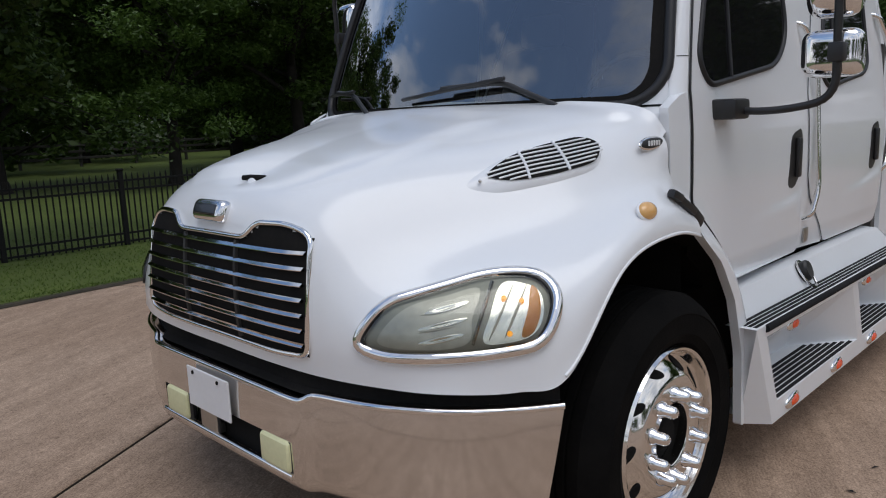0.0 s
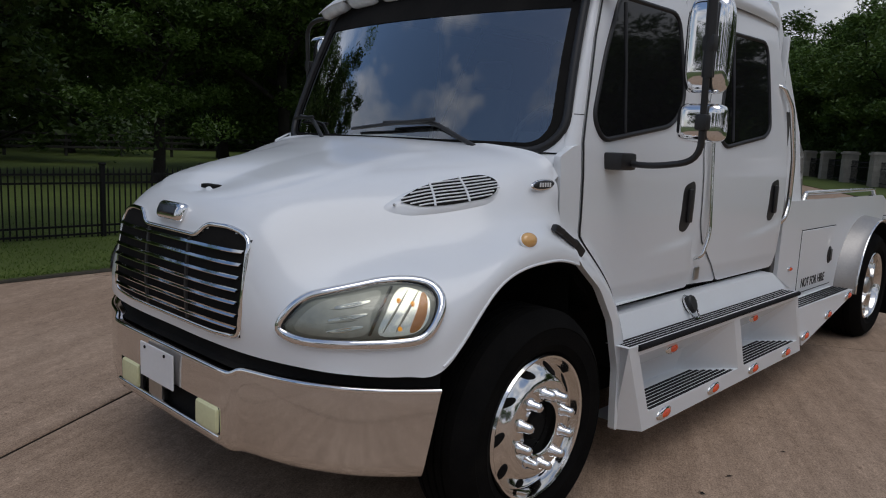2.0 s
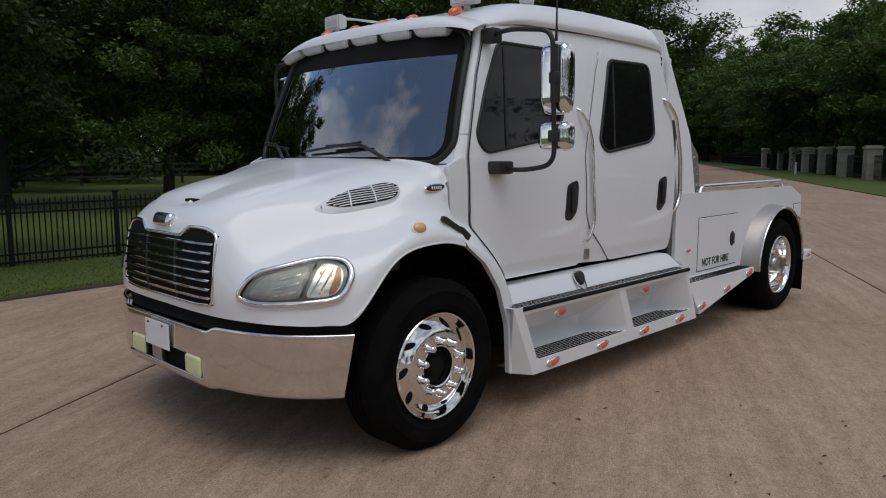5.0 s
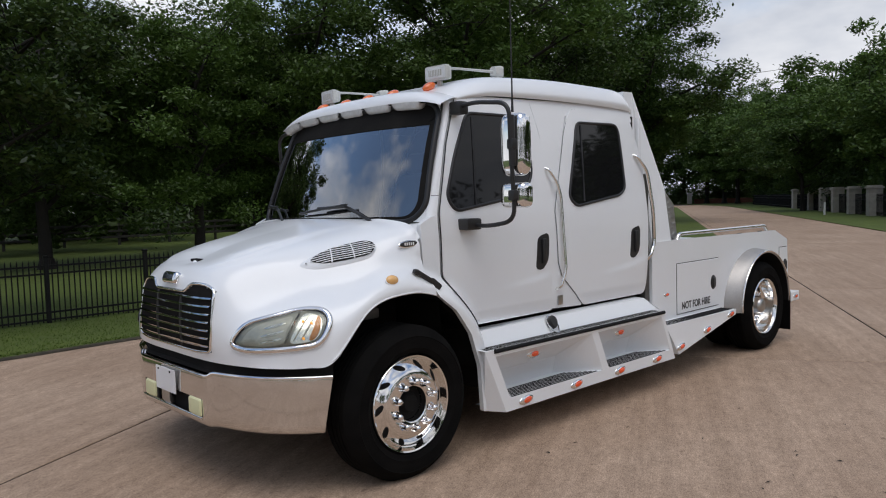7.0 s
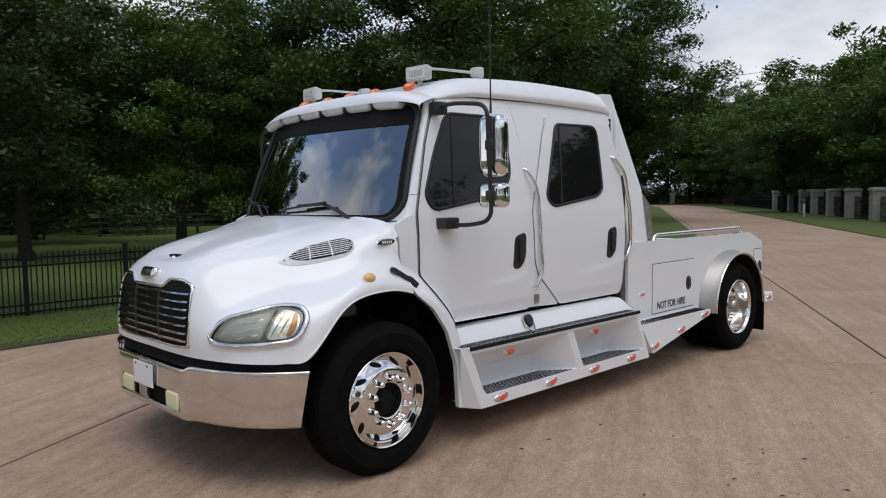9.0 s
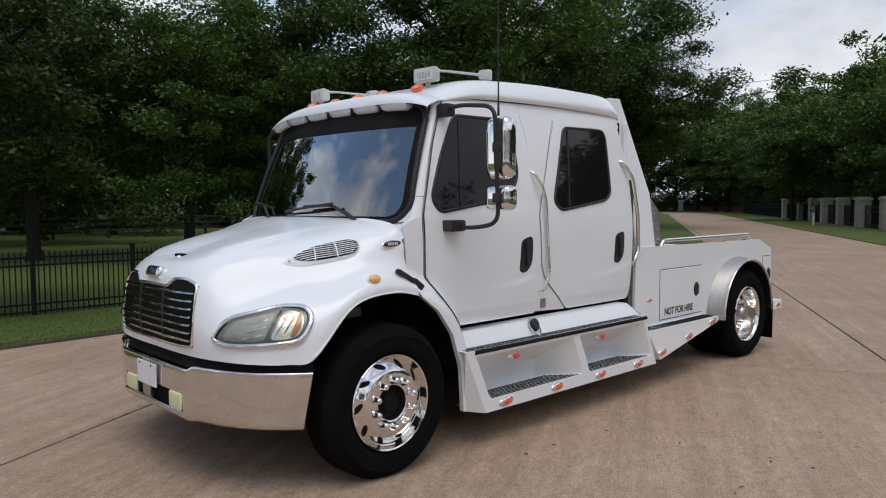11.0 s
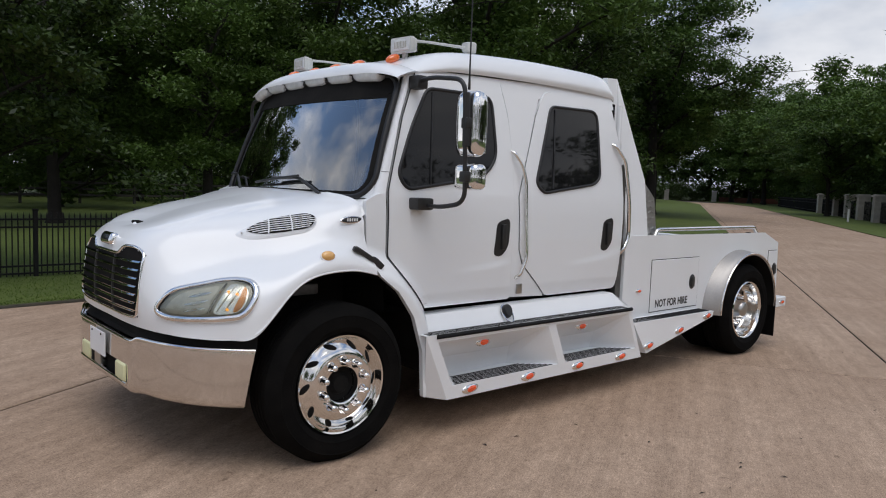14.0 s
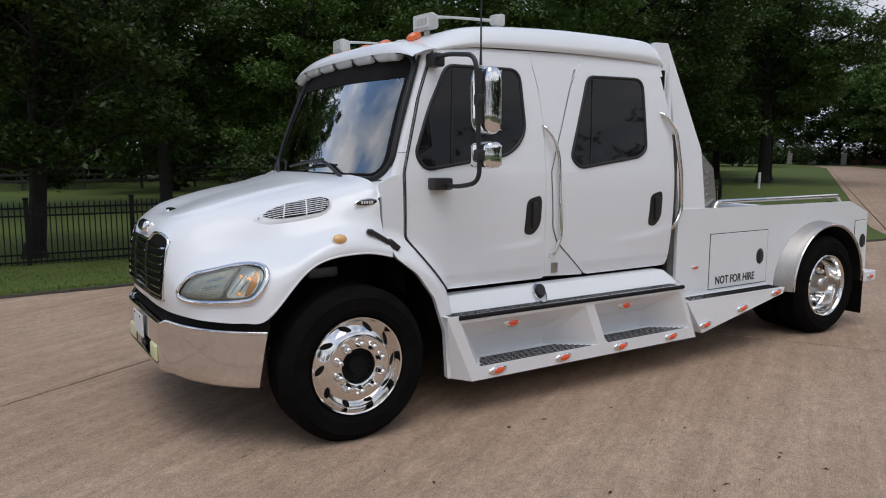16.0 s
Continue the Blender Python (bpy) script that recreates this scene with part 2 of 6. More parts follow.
RED_LENS = material("red_amber_lens", (0.66, 0.07, 0.010), 0.18, second=(0.42, 0.035, 0.006), scale=30, fine=60, coat=1.0)
for lens, power in ((RED_LENS, 0.16), (AMBER, 0.08)):
    # The running lamps are switched on.
    bsdf = lens.node_tree.nodes["Principled BSDF"]
    bsdf.inputs["Emission Color"].default_value = (1.0, 0.10, 0.015, 1)
    bsdf.inputs["Emission Strength"].default_value = power
BULB = material("lit_amber_bulb", (0.8, 0.3, 0.03), 0.3)
BULB.node_tree.nodes["Principled BSDF"].inputs["Emission Color"].default_value = (1.0, 0.42, 0.05, 1)
BULB.node_tree.nodes["Principled BSDF"].inputs["Emission Strength"].default_value = 1.0
LAMP_SHELL = material("pale_lamp_plastic", (0.62, 0.63, 0.60), 0.35, second=(0.50, 0.51, 0.49), scale=12)
LAMP_GLASS = material("frosted_lamp_glass", (0.74, 0.76, 0.76), 0.16, second=(0.60, 0.62, 0.63), scale=20, coat=0.6)
FOG = material("yellowed_lamp_cover", (0.74, 0.73, 0.44), 0.4, second=(0.64, 0.63, 0.36))
PLATE = material("blank_white_plate", (0.80, 0.80, 0.80), 0.45, second=(0.76, 0.76, 0.76))
SILVER = material("lamp_silvering", (0.80, 0.79, 0.74), 0.22, 1.0, second=(0.66, 0.65, 0.60), scale=7, fine=20)
ORANGE = material("orange_reflector", (0.86, 0.36, 0.06), 0.3, second=(0.74, 0.26, 0.04), coat=0.5)
REFLECTOR = material("lamp_reflector", (0.62, 0.60, 0.55), 0.25, 1.0, second=(0.36, 0.35, 0.32), scale=26, fine=34, bump=0.3)
HOUSING = material("lamp_housing_grey", (0.44, 0.44, 0.39), 0.45, second=(0.36, 0.36, 0.31), scale=9)
HAZE = material("hazy_lamp_bowl", (0.64, 0.63, 0.57), 0.4, 0.3, second=(0.50, 0.49, 0.44), scale=16, fine=30, bump=0.1)
LENS = glass("clouded_lamp_lens", (0.94, 0.95, 0.90), 0.10, 1.5)
WINDSHIELD = glass("windshield_glass", (0.70, 0.80, 0.80), 0.012, 6.2, 1.55)
SIDE_GLASS = material("dark_tinted_glass", (0.008, 0.008, 0.009), 0.03, second=(0.010, 0.010, 0.011), rough_var=0.01, coat=0.0, spec=0.29)
INTERIOR = material("grey_cab_trim", (0.10, 0.10, 0.105), 0.7, second=(0.08, 0.08, 0.085))
SEAT = material("grey_seat_cloth", (0.16, 0.15, 0.14), 0.85, second=(0.12, 0.115, 0.11), fine=200, bump=0.2)
LETTER = material("black_lettering", (0.012, 0.012, 0.012), 0.5)
CONCRETE = concrete()
JOINT = material("joint_filler", (0.055, 0.046, 0.037), 0.9, second=(0.085, 0.07, 0.055))
KERB = material("dirty_slab_edge", (0.062, 0.052, 0.038), 0.9, second=(0.030, 0.027, 0.018), scale=7, fine=40, bump=0.5)
LAWN = material("lawn", (0.098, 0.134, 0.017), 0.95, second=(0.054, 0.082, 0.011), scale=0.7, fine=35, bump=0.9, spread=(0.3, 0.7))
GRASS = leaf_material("grass_blade", (0.060, 0.098, 0.013), (0.105, 0.168, 0.024))
LEAF = leaf_material("oak_leaf", (0.008, 0.018, 0.005), (0.084, 0.142, 0.029))
# Paler copy of the oak leaf: light on brighter crowns is in its colour.
LEAF_LIT = leaf_material("lit_oak_leaf", (0.026, 0.056, 0.012), (0.112, 0.188, 0.038))
BARK = material("oak_bark", (0.022, 0.018, 0.015), 0.95, second=(0.011, 0.009, 0.008), scale=6, fine=40, bump=0.9)
IRON = material("black_iron", (0.006, 0.006, 0.0065), 0.6, second=(0.010, 0.010, 0.010), scale=12, spec=0.2)
RAIL_WOOD = material("weathered_rail", (0.05, 0.047, 0.042), 0.9)
STONE = material("pale_limestone", (0.42, 0.39, 0.34), 0.85, second=(0.30, 0.28, 0.25), scale=3, fine=30, bump=0.6, per_object=0.08)
BRICK = material("dark_red_brick", (0.16, 0.06, 0.045), 0.9, second=(0.11, 0.045, 0.035), scale=5)
EARTH = material("far_ground", (0.06, 0.085, 0.028), 0.95, second=(0.045, 0.06, 0.02), scale=0.05, fine=2)


# ---- mesh helpers ----
def mesh_object(name, verts, faces, mat, parent=None, label="", smooth=35.0):
    me = bpy.data.meshes.new(name)
    me.from_pydata([tuple(map(float, v)) for v in verts], [], [tuple(map(int, f)) for f in faces])
    me.materials.append(mat)
    me.validate()
    if smooth:
        me.shade_smooth()
        me.set_sharp_from_angle(angle=radians(smooth))
    ob = new(name, me)
    if parent is not None:
        ob.parent = parent
    if label:
        tagged(ob, label)
    return ob


def part(name, bm, mat, parent, label="", smooth=35.0):
    """Links a bmesh as one mesh object under a thing or under a part."""
    me = bpy.data.meshes.new(name)
    bmesh.ops.recalc_face_normals(bm, faces=bm.faces)
    bm.to_mesh(me)
    bm.free()
    me.materials.append(mat)
    if smooth:
        me.shade_smooth()
        me.set_sharp_from_angle(angle=radians(smooth))
    ob = new(name, me)
    if parent is not None:
        ob.parent = parent
    if label:
        tagged(ob, label)
    return ob


def box_bm(lo, hi, bevel=0.0, segments=2, bm=None, turn=None):
    """A box between two corners, with rounded edges."""
    own = bmesh.new()
    lo, hi = Vector(lo), Vector(hi)
    m = Matrix.Translation((lo + hi) / 2) @ Matrix.Diagonal((*(hi - lo), 1))
    bmesh.ops.create_cube(own, size=1.0, matrix=m)
    if bevel:
        bmesh.ops.bevel(own, geom=own.edges[:], offset=bevel, segments=segments, profile=0.6, affect="EDGES")
    if turn is not None:
        bmesh.ops.transform(own, matrix=turn, verts=own.verts)
    if bm is None:
        return own
    me = bpy.data.meshes.new("joined")
    own.to_mesh(me)
    own.free()
    bm.from_mesh(me)
    bpy.data.meshes.remove(me)
    return bm


def grid_faces(n, m, wrap=False, start=0):
    out = []
    for i in range(n - 1):
        for j in range(m if wrap else m - 1):
            k = (j + 1) % m
            out.append((start + i * m + j, start + (i + 1) * m + j, start + (i + 1) * m + k, start + i * m + k))
    return out


def tube_data(points, radius, sides=10, closed=False, start=0, flat=1.0):
    """Vertices and faces of a tube along points; radius may be a list."""
    p = np.asarray(points, float)
    n = len(p)
    r = np.broadcast_to(np.asarray(radius, float), (n,))
    ahead = np.roll(p, -1, 0) - np.roll(p, 1, 0)
    if not closed:
        ahead[0], ahead[-1] = p[1] - p[0], p[-1] - p[-2]
    verts, up = [], None
    for q, d, rad in zip(p, ahead, r):
        d = Vector(d).normalized()
        if up is None:
            up = d.orthogonal().normalized()
        up = (up - d * up.dot(d)).normalized()
        side = d.cross(up)
        for k in range(sides):
            a = 2 * math.pi * k / sides
            verts.append(Vector(q) + (up * math.cos(a) + side * math.sin(a) * flat) * rad)
    faces = grid_faces(n, sides, True, start)
    if closed:
        faces += [(start + (n - 1) * sides + j, start + j, start + (j + 1) % sides, start + (n - 1) * sides + (j + 1) % sides) for j in range(sides)]
    else:
        faces += [tuple(start + j for j in range(sides)), tuple(start + (n - 1) * sides + j for j in reversed(range(sides)))]
    return verts, faces


def tube(name, points, radius, mat, parent, label="", sides=10, closed=False):
    v, f = tube_data(points, radius, sides, closed)
    return mesh_object(name, v, f, mat, parent, label, 60)


def rounded(points, radius, steps=6):
    """A polyline with its inner corners rounded."""
    p = [Vector(q) for q in points]
    out = [p[0]]
    for a, b, c in zip(p, p[1:], p[2:]):
        r = min(radius, (a - b).length * 0.48, (c - b).length * 0.48)
        s, e = b + (a - b).normalized() * r, b + (c - b).normalized() * r
        out += [(s * (1 - t) ** 2 + b * 2 * t * (1 - t) + e * t ** 2) for t in (k / steps for k in range(steps + 1))]
    return out + [p[-1]]


def rounded_loop(points, radius, steps=5):
    """A closed outline with rounded corners; radius may be a list."""
    p = [Vector(q) for q in points]
    n, out = len(p), []
    for i in range(n):
        a, b, c = p[i - 1], p[i], p[(i + 1) % n]
        want = radius[i] if hasattr(radius, "__len__") else radius
        r = min(want, (a - b).length * 0.48, (c - b).length * 0.48)
        s, e = b + (a - b).normalized() * r, b + (c - b).normalized() * r
        out += [(s * (1 - t) ** 2 + b * 2 * t * (1 - t) + e * t ** 2) for t in (k / steps for k in range(steps + 1))]
    return out


def lathe(profile, sides=48, close=True):
    """A bmesh turned about the y axis from (radius, y) rows."""
    bm = bmesh.new()
    rings = []
    for r, y in profile:
        if r < 1e-5:
            rings.append([bm.verts.new((0, y, 0))])
        else:
            rings.append([bm.verts.new((r * math.cos(2 * math.pi * k / sides), y, r * math.sin(2 * math.pi * k / sides))) for k in range(sides)])
    for a, b in zip(rings, rings[1:]):
        for k in range(sides):
            q = [a[k % len(a)], a[(k + 1) % len(a)], b[(k + 1) % len(b)], b[k % len(b)]]
            q = list(dict.fromkeys(q))
            if len(q) > 2:
                bm.faces.new(q)
    return bm


def closed_spline(points, count):
    p = np.asarray(points, float)
    n = len(p)
    wrapped = np.concatenate([p[-2:], p, p[:3]])
    t = (np.arange(count) / count * n + 2) / (len(wrapped) - 1)
    return spline(wrapped, t)

# Hood and front fenders: profiles from the lower edge up to the centre line, from the nose round to the cowl.
HOOD = np.array([
    [(-1.000, 0.000, 0.800), (-1.020, 0.000, 0.920), (-1.020, 0.000, 1.080), (-1.000, 0.000, 1.226), (-0.970, 0.000, 1.308), (-0.930, 0.000, 1.352), (-0.870, 0.000, 1.369)],
    [(-1.000, 0.300, 0.800), (-1.020, 0.300, 0.920), (-1.015, 0.300, 1.080), (-0.995, 0.300, 1.221), (-0.960, 0.290, 1.309), (-0.890, 0.260, 1.372), (-0.790, 0.000, 1.391)],
    [(-0.980, 0.570, 0.800), (-1.000, 0.570, 0.920), (-0.990, 0.565, 1.080), (-0.965, 0.550, 1.216), (-0.910, 0.500, 1.312), (-0.790, 0.430, 1.402), (-0.670, 0.000, 1.430)],
    [(-0.930, 0.780, 0.800), (-0.940, 0.770, 0.920), (-0.905, 0.740, 1.050), (-0.820, 0.680, 1.186), (-0.740, 0.630, 1.320), (-0.640, 0.520, 1.443), (-0.540, 0.000, 1.472)],
    [(-0.850, 0.970, 0.800), (-0.840, 0.960, 0.930), (-0.780, 0.920, 1.060), (-0.620, 0.820, 1.186), (-0.530, 0.760, 1.352), (-0.460, 0.590, 1.480), (-0.380, 0.000, 1.516)],
    [(-0.700, 1.130, 0.800), (-0.680, 1.130, 0.950), (-0.600, 1.080, 1.100), (-0.430, 0.950, 1.234), (-0.350, 0.870, 1.401), (-0.280, 0.640, 1.513), (-0.200, 0.000, 1.554)],
    [(-0.560, 1.215, 0.832), (-0.535, 1.215, 0.965), (-0.440, 1.185, 1.120), (-0.280, 1.040, 1.263), (-0.220, 0.950, 1.418), (-0.160, 0.700, 1.540), (-0.080, 0.000, 1.582)],
    [(-0.300, 1.235, 1.112), (-0.285, 1.237, 1.155), (-0.220, 1.210, 1.230), (-0.120, 1.080, 1.317), (-0.080, 1.010, 1.444), (-0.040, 0.800, 1.561), (0.020, 0.000, 1.611)],
    [(0.020, 1.235, 1.165), (0.020, 1.237, 1.210), (0.020, 1.205, 1.270), (0.040, 1.105, 1.340), (0.050, 1.055, 1.460), (0.060, 0.880, 1.585), (0.100, 0.000, 1.630)],
    [(0.240, 1.220, 1.125), (0.235, 1.210, 1.180), (0.220, 1.150, 1.250), (0.215, 1.105, 1.360), (0.210, 1.085, 1.480), (0.200, 0.930, 1.605), (0.200, 0.000, 1.650)],
])


def spline(points, t):
    """A smooth curve through rows of points, at t from 0 to 1."""
    p = np.asarray(points, float)
    n = len(p) - 1
    t = np.clip(np.asarray(t, float) * n, 0, n)
    i = np.minimum(t.astype(int), n - 1)
    f = (t - i).reshape((-1,) + (1,) * (p.ndim - 1))
    a, b, c, d = p[np.maximum(i - 1, 0)], p[i], p[i + 1], p[np.minimum(i + 2, n)]
    return 0.5 * (2 * b + (c - a) * f + (2 * a - 5 * b + 4 * c - d) * f ** 2 + (3 * b - a - 3 * c + d) * f ** 3)


def smooth_hood(nu=181, nv=121, rounds=110):
    """The profiles joined to one surface, with its waves evened out."""
    g = spline(spline(HOOD, np.linspace(0, 1, nu)).transpose(1, 0, 2), np.linspace(0, 1, nv)).transpose(1, 0, 2)
    flip = np.array((1, -1, 1))
    for _ in range(rounds):
        front, centre = g[1:2] * flip, g[:, -2:-1] * flip
        wide = np.concatenate([front, g, 2 * g[-1:] - g[-2:-1]], 0)
        g2 = g + 0.2 * (wide[2:] + wide[:-2] - 2 * g)
        tall = np.concatenate([2 * g2[:, :1] - g2[:, 1:2], g2, centre], 1)
        g3 = g2 + 0.2 * (tall[:, 2:] + tall[:, :-2] - 2 * g2)
        g3[:, 0], g3[-1] = g[:, 0], g[-1]
        g3[0, :, 1], g3[:, -1, 1] = 0, 0
        g = g3
    return g


NET = smooth_hood()


def crease(net):
    """A pressed line along the hood's shoulder: the middle stands a little proud of the flank."""
    u, v = np.meshgrid(np.linspace(0, 1, net.shape[0]), np.linspace(0, 1, net.shape[1]), indexing="ij")
    line = np.interp(u, [0.0, 0.17, 0.28, 0.39, 0.52, 0.65, 1.0], [0.76, 0.785, 0.80, 0.835, 0.86, 0.872, 0.885])
    k = np.clip((v - line) / 0.022 + 0.5, 0, 1)
    fade = np.clip((u - 0.12) / 0.12, 0, 1) * np.clip((0.86 - u) / 0.35, 0, 1)
    out = net.copy()
    out[..., 2] += 0.013 * k * k * (3 - 2 * k) * fade * np.clip((1.0 - v) / 0.12 * 0.6 + 0.4, 0, 1)
    return out


NET = crease(NET)


def hood(us, vs):
    """The hood's surface on its driver's side, as a grid of us by vs."""
    a, b = np.clip(us, 0, 1) * (NET.shape[0] - 1), np.clip(vs, 0, 1) * (NET.shape[1] - 1)
    i, j = np.minimum(a.astype(int), NET.shape[0] - 2), np.minimum(b.astype(int), NET.shape[1] - 2)
    f, h = (a - i)[:, None, None], (b - j)[None, :, None]
    q = lambda di, dj: NET[np.ix_(i + di, j + dj)]
    out = (q(0, 0) * (1 - f) + q(1, 0) * f) * (1 - h) + (q(0, 1) * (1 - f) + q(1, 1) * f) * h
    out[..., 1] *= -1
    return out



# ---- the truck ----
truck = tagged(new("truck"), "white crew-cab hauler truck with a low flatbed, parked on concrete", "truck")


def hood_at(uv, off=0.0):
    """Points on the hood's surface, lifted off it."""
    uv = np.atleast_2d(uv)
    out = []
    for u, v in uv:
        u, v = min(max(u, 0.009), 0.991), min(max(v, 0.011), 0.989)
        g = hood(np.array([u - 0.008, u, u + 0.008]), np.array([v - 0.010, v, v + 0.010]))
        n = np.cross(g[2, 1] - g[0, 1], g[1, 2] - g[1, 0])
        n /= np.linalg.norm(n) + 1e-9
        if np.dot(n, g[1, 1] - np.array((0.1, 0.0, 0.9))) < 0:
            n = -n
        out.append(g[1, 1] + n * off)
    return np.array(out)


def hood_patch(name, outline, centre, heights, mat, parent, label="", count=44):
    """A patch on the hood inside an outline; heights lift it from the rim to the middle."""
    ring = closed_spline(outline, count)
    verts = []
    k = len(heights)
    for i, h in enumerate(heights):
        t = i / k
        verts += list(hood_at(ring * (1 - t) + np.asarray(centre) * t, h))
    verts += list(hood_at([centre], heights[-1]))
    faces = grid_faces(k, count, True)
    faces += [((k - 1) * count + j, k * count, (k - 1) * count + (j + 1) % count) for j in range(count)]
    return mesh_object(name, verts, faces, mat, parent, label, 50)


def build_hood():
    nu, nv = 90, 110
    g = hood(np.linspace(0, 1, nu), np.linspace(0, 1, nv))
    left = g.reshape(-1, 3)
    right = left * np.array((1, -1, 1))
    inner = g[:, 0] + np.array((0.012, 0, 0)) + np.where(g[:, :1, 1] < -0.9, 1, 0) * np.array((0, 0.035, 0.004))
    verts = list(left) + list(right) + list(inner) + list(inner * np.array((1, -1, 1)))
    faces = grid_faces(nu, nv) + [tuple(reversed(f)) for f in grid_faces(nu, nv, start=nu * nv)]
    a, b = 2 * nu * nv, 2 * nu * nv + nu
    faces += [(i * nv, a + i, a + i + 1, (i + 1) * nv) for i in range(nu - 1)]
    faces += [(nu * nv + i * nv, nu * nv + (i + 1) * nv, b + i + 1, b + i) for i in range(nu - 1)]
    ob = mesh_object("hood", verts, faces, PAINT, truck, "glossy white hood moulded in one with the front fenders", 60)
    w = ob.data
    bm = bmesh.new()
    bm.from_mesh(w)
    bmesh.ops.remove_doubles(bm, verts=bm.verts, dist=0.0015)
    bmesh.ops.recalc_face_normals(bm, faces=bm.faces)
    bm.to_mesh(w)
    bm.free()
    w.shade_smooth()
    w.set_sharp_from_angle(angle=radians(60))
    return ob


hood_ob = build_hood()
for sg in (1, -1):
    lip = hood(np.linspace(0.655, 0.995, 40), np.array([0.012, 0.05]))[:, 0] * np.array((1, sg, 1))
    mesh_object("fender_lip", *tube_data(lip, 0.006, 8), PAINT, hood_ob, "rolled fender lip", 60)

# Front samples, to set the grille on the nose.
_g = hood(np.linspace(0, 0.4, 90), np.linspace(0, 0.75, 110)).reshape(-1, 3)


def nose(y, z, off=0.0):
    d = (np.abs(_g[:, 1]) - abs(y)) ** 2 + (_g[:, 2] - z) ** 2
    k = np.argsort(d)[:5]
    w = 1 / (d[k] + 1e-6)
    return (float((_g[k, 0] * w).sum() / w.sum()) - off, y, z)


def build_grille():
    outline = [(-0.550, 0.865), (-0.545, 1.235), (-0.44, 1.268), (-0.28, 1.265), (-0.225, 1.213), (0.225, 1.213), (0.28, 1.265), (0.44, 1.268), (0.545, 1.235), (0.550, 0.865), (0.40, 0.852), (-0.40, 0.852)]
    loop = rounded_loop([(y, z, 0) for y, z in outline], [0.05, 0.06, 0.06, 0.04, 0.04, 0.04, 0.04, 0.06, 0.06, 0.05, 0.08, 0.08])
    grille = mesh_object("grille", *tube_data([nose(p[0], p[1], 0.004) for p in loop], 0.0105, 8, True), CHROME, truck, "chrome-framed radiator grille with thin horizontal bars", 60)
    # Dark screen behind the bars.
    ys, zs = np.linspace(-0.545, 0.545, 40), np.linspace(0.86, 1.262, 26)
    inside = lambda y, z: z < (1.215 if abs(y) < 0.22 else 1.215 + 0.052 * min((abs(y) - 0.22) / 0.06, 1)) - max(0, (abs(y) - 0.47) * 0.4)
    verts = [nose(y, z, 0.002) for y in ys for z in zs]
    faces = [f for f in grid_faces(40, 26) if all(inside(verts[i][1], verts[i][2]) for i in f)]
    mesh_object("screen", verts, faces, MATT, grille, "black screen", 60)
    for k in range(7):
        z = 1.185 - 0.0478 * k
        half = 0.536
        line = [nose(y, z, 0.012) for y in np.linspace(-half, half, 25)]
        v = []
        for x, y, zz in line:
            v += [(x - 0.007, y, zz - 0.0045), (x - 0.007, y, zz - 0.002), (x + 0.004, y, zz + 0.0065), (x + 0.009, y, zz - 0.004)]
        f = grid_faces(25, 4, True)
        mesh_object("grille_bar", v, f, CHROME, grille, "", 30)
    for y in (-0.18, 0.18):
        v, f = tube_data([nose(y, z, 0.004) for z in np.linspace(0.87, 1.20, 12)], 0.010, 6)
        mesh_object("grille_stay", v, f, BLACK, grille)
    # Maker's badge, left without lettering.
    at = pose(-0.990, 0.008, 1.288, 0, 22, 0)
    badge = part("badge", box_bm((-0.024, -0.104, -0.041), (0.060, 0.104, 0.041), 0.036, 7, None, at), CHROME, hood_ob, "rounded chrome badge on the nose", 60)
    part("badge_field", box_bm((-0.0265, -0.076, -0.019), (-0.012, 0.076, 0.019), 0.006, 3, None, at), BADGE, badge, "grey badge field", 60)


build_grille()

HEADLIGHT = [(0.325, 0.185), (0.342, 0.262), (0.371, 0.320), (0.404, 0.342), (0.450, 0.359), (0.490, 0.367), (0.535, 0.358), (0.580, 0.331), (0.607, 0.276), (0.605, 0.206), (0.582, 0.160), (0.533, 0.146), (0.446, 0.143), (0.367, 0.149)]


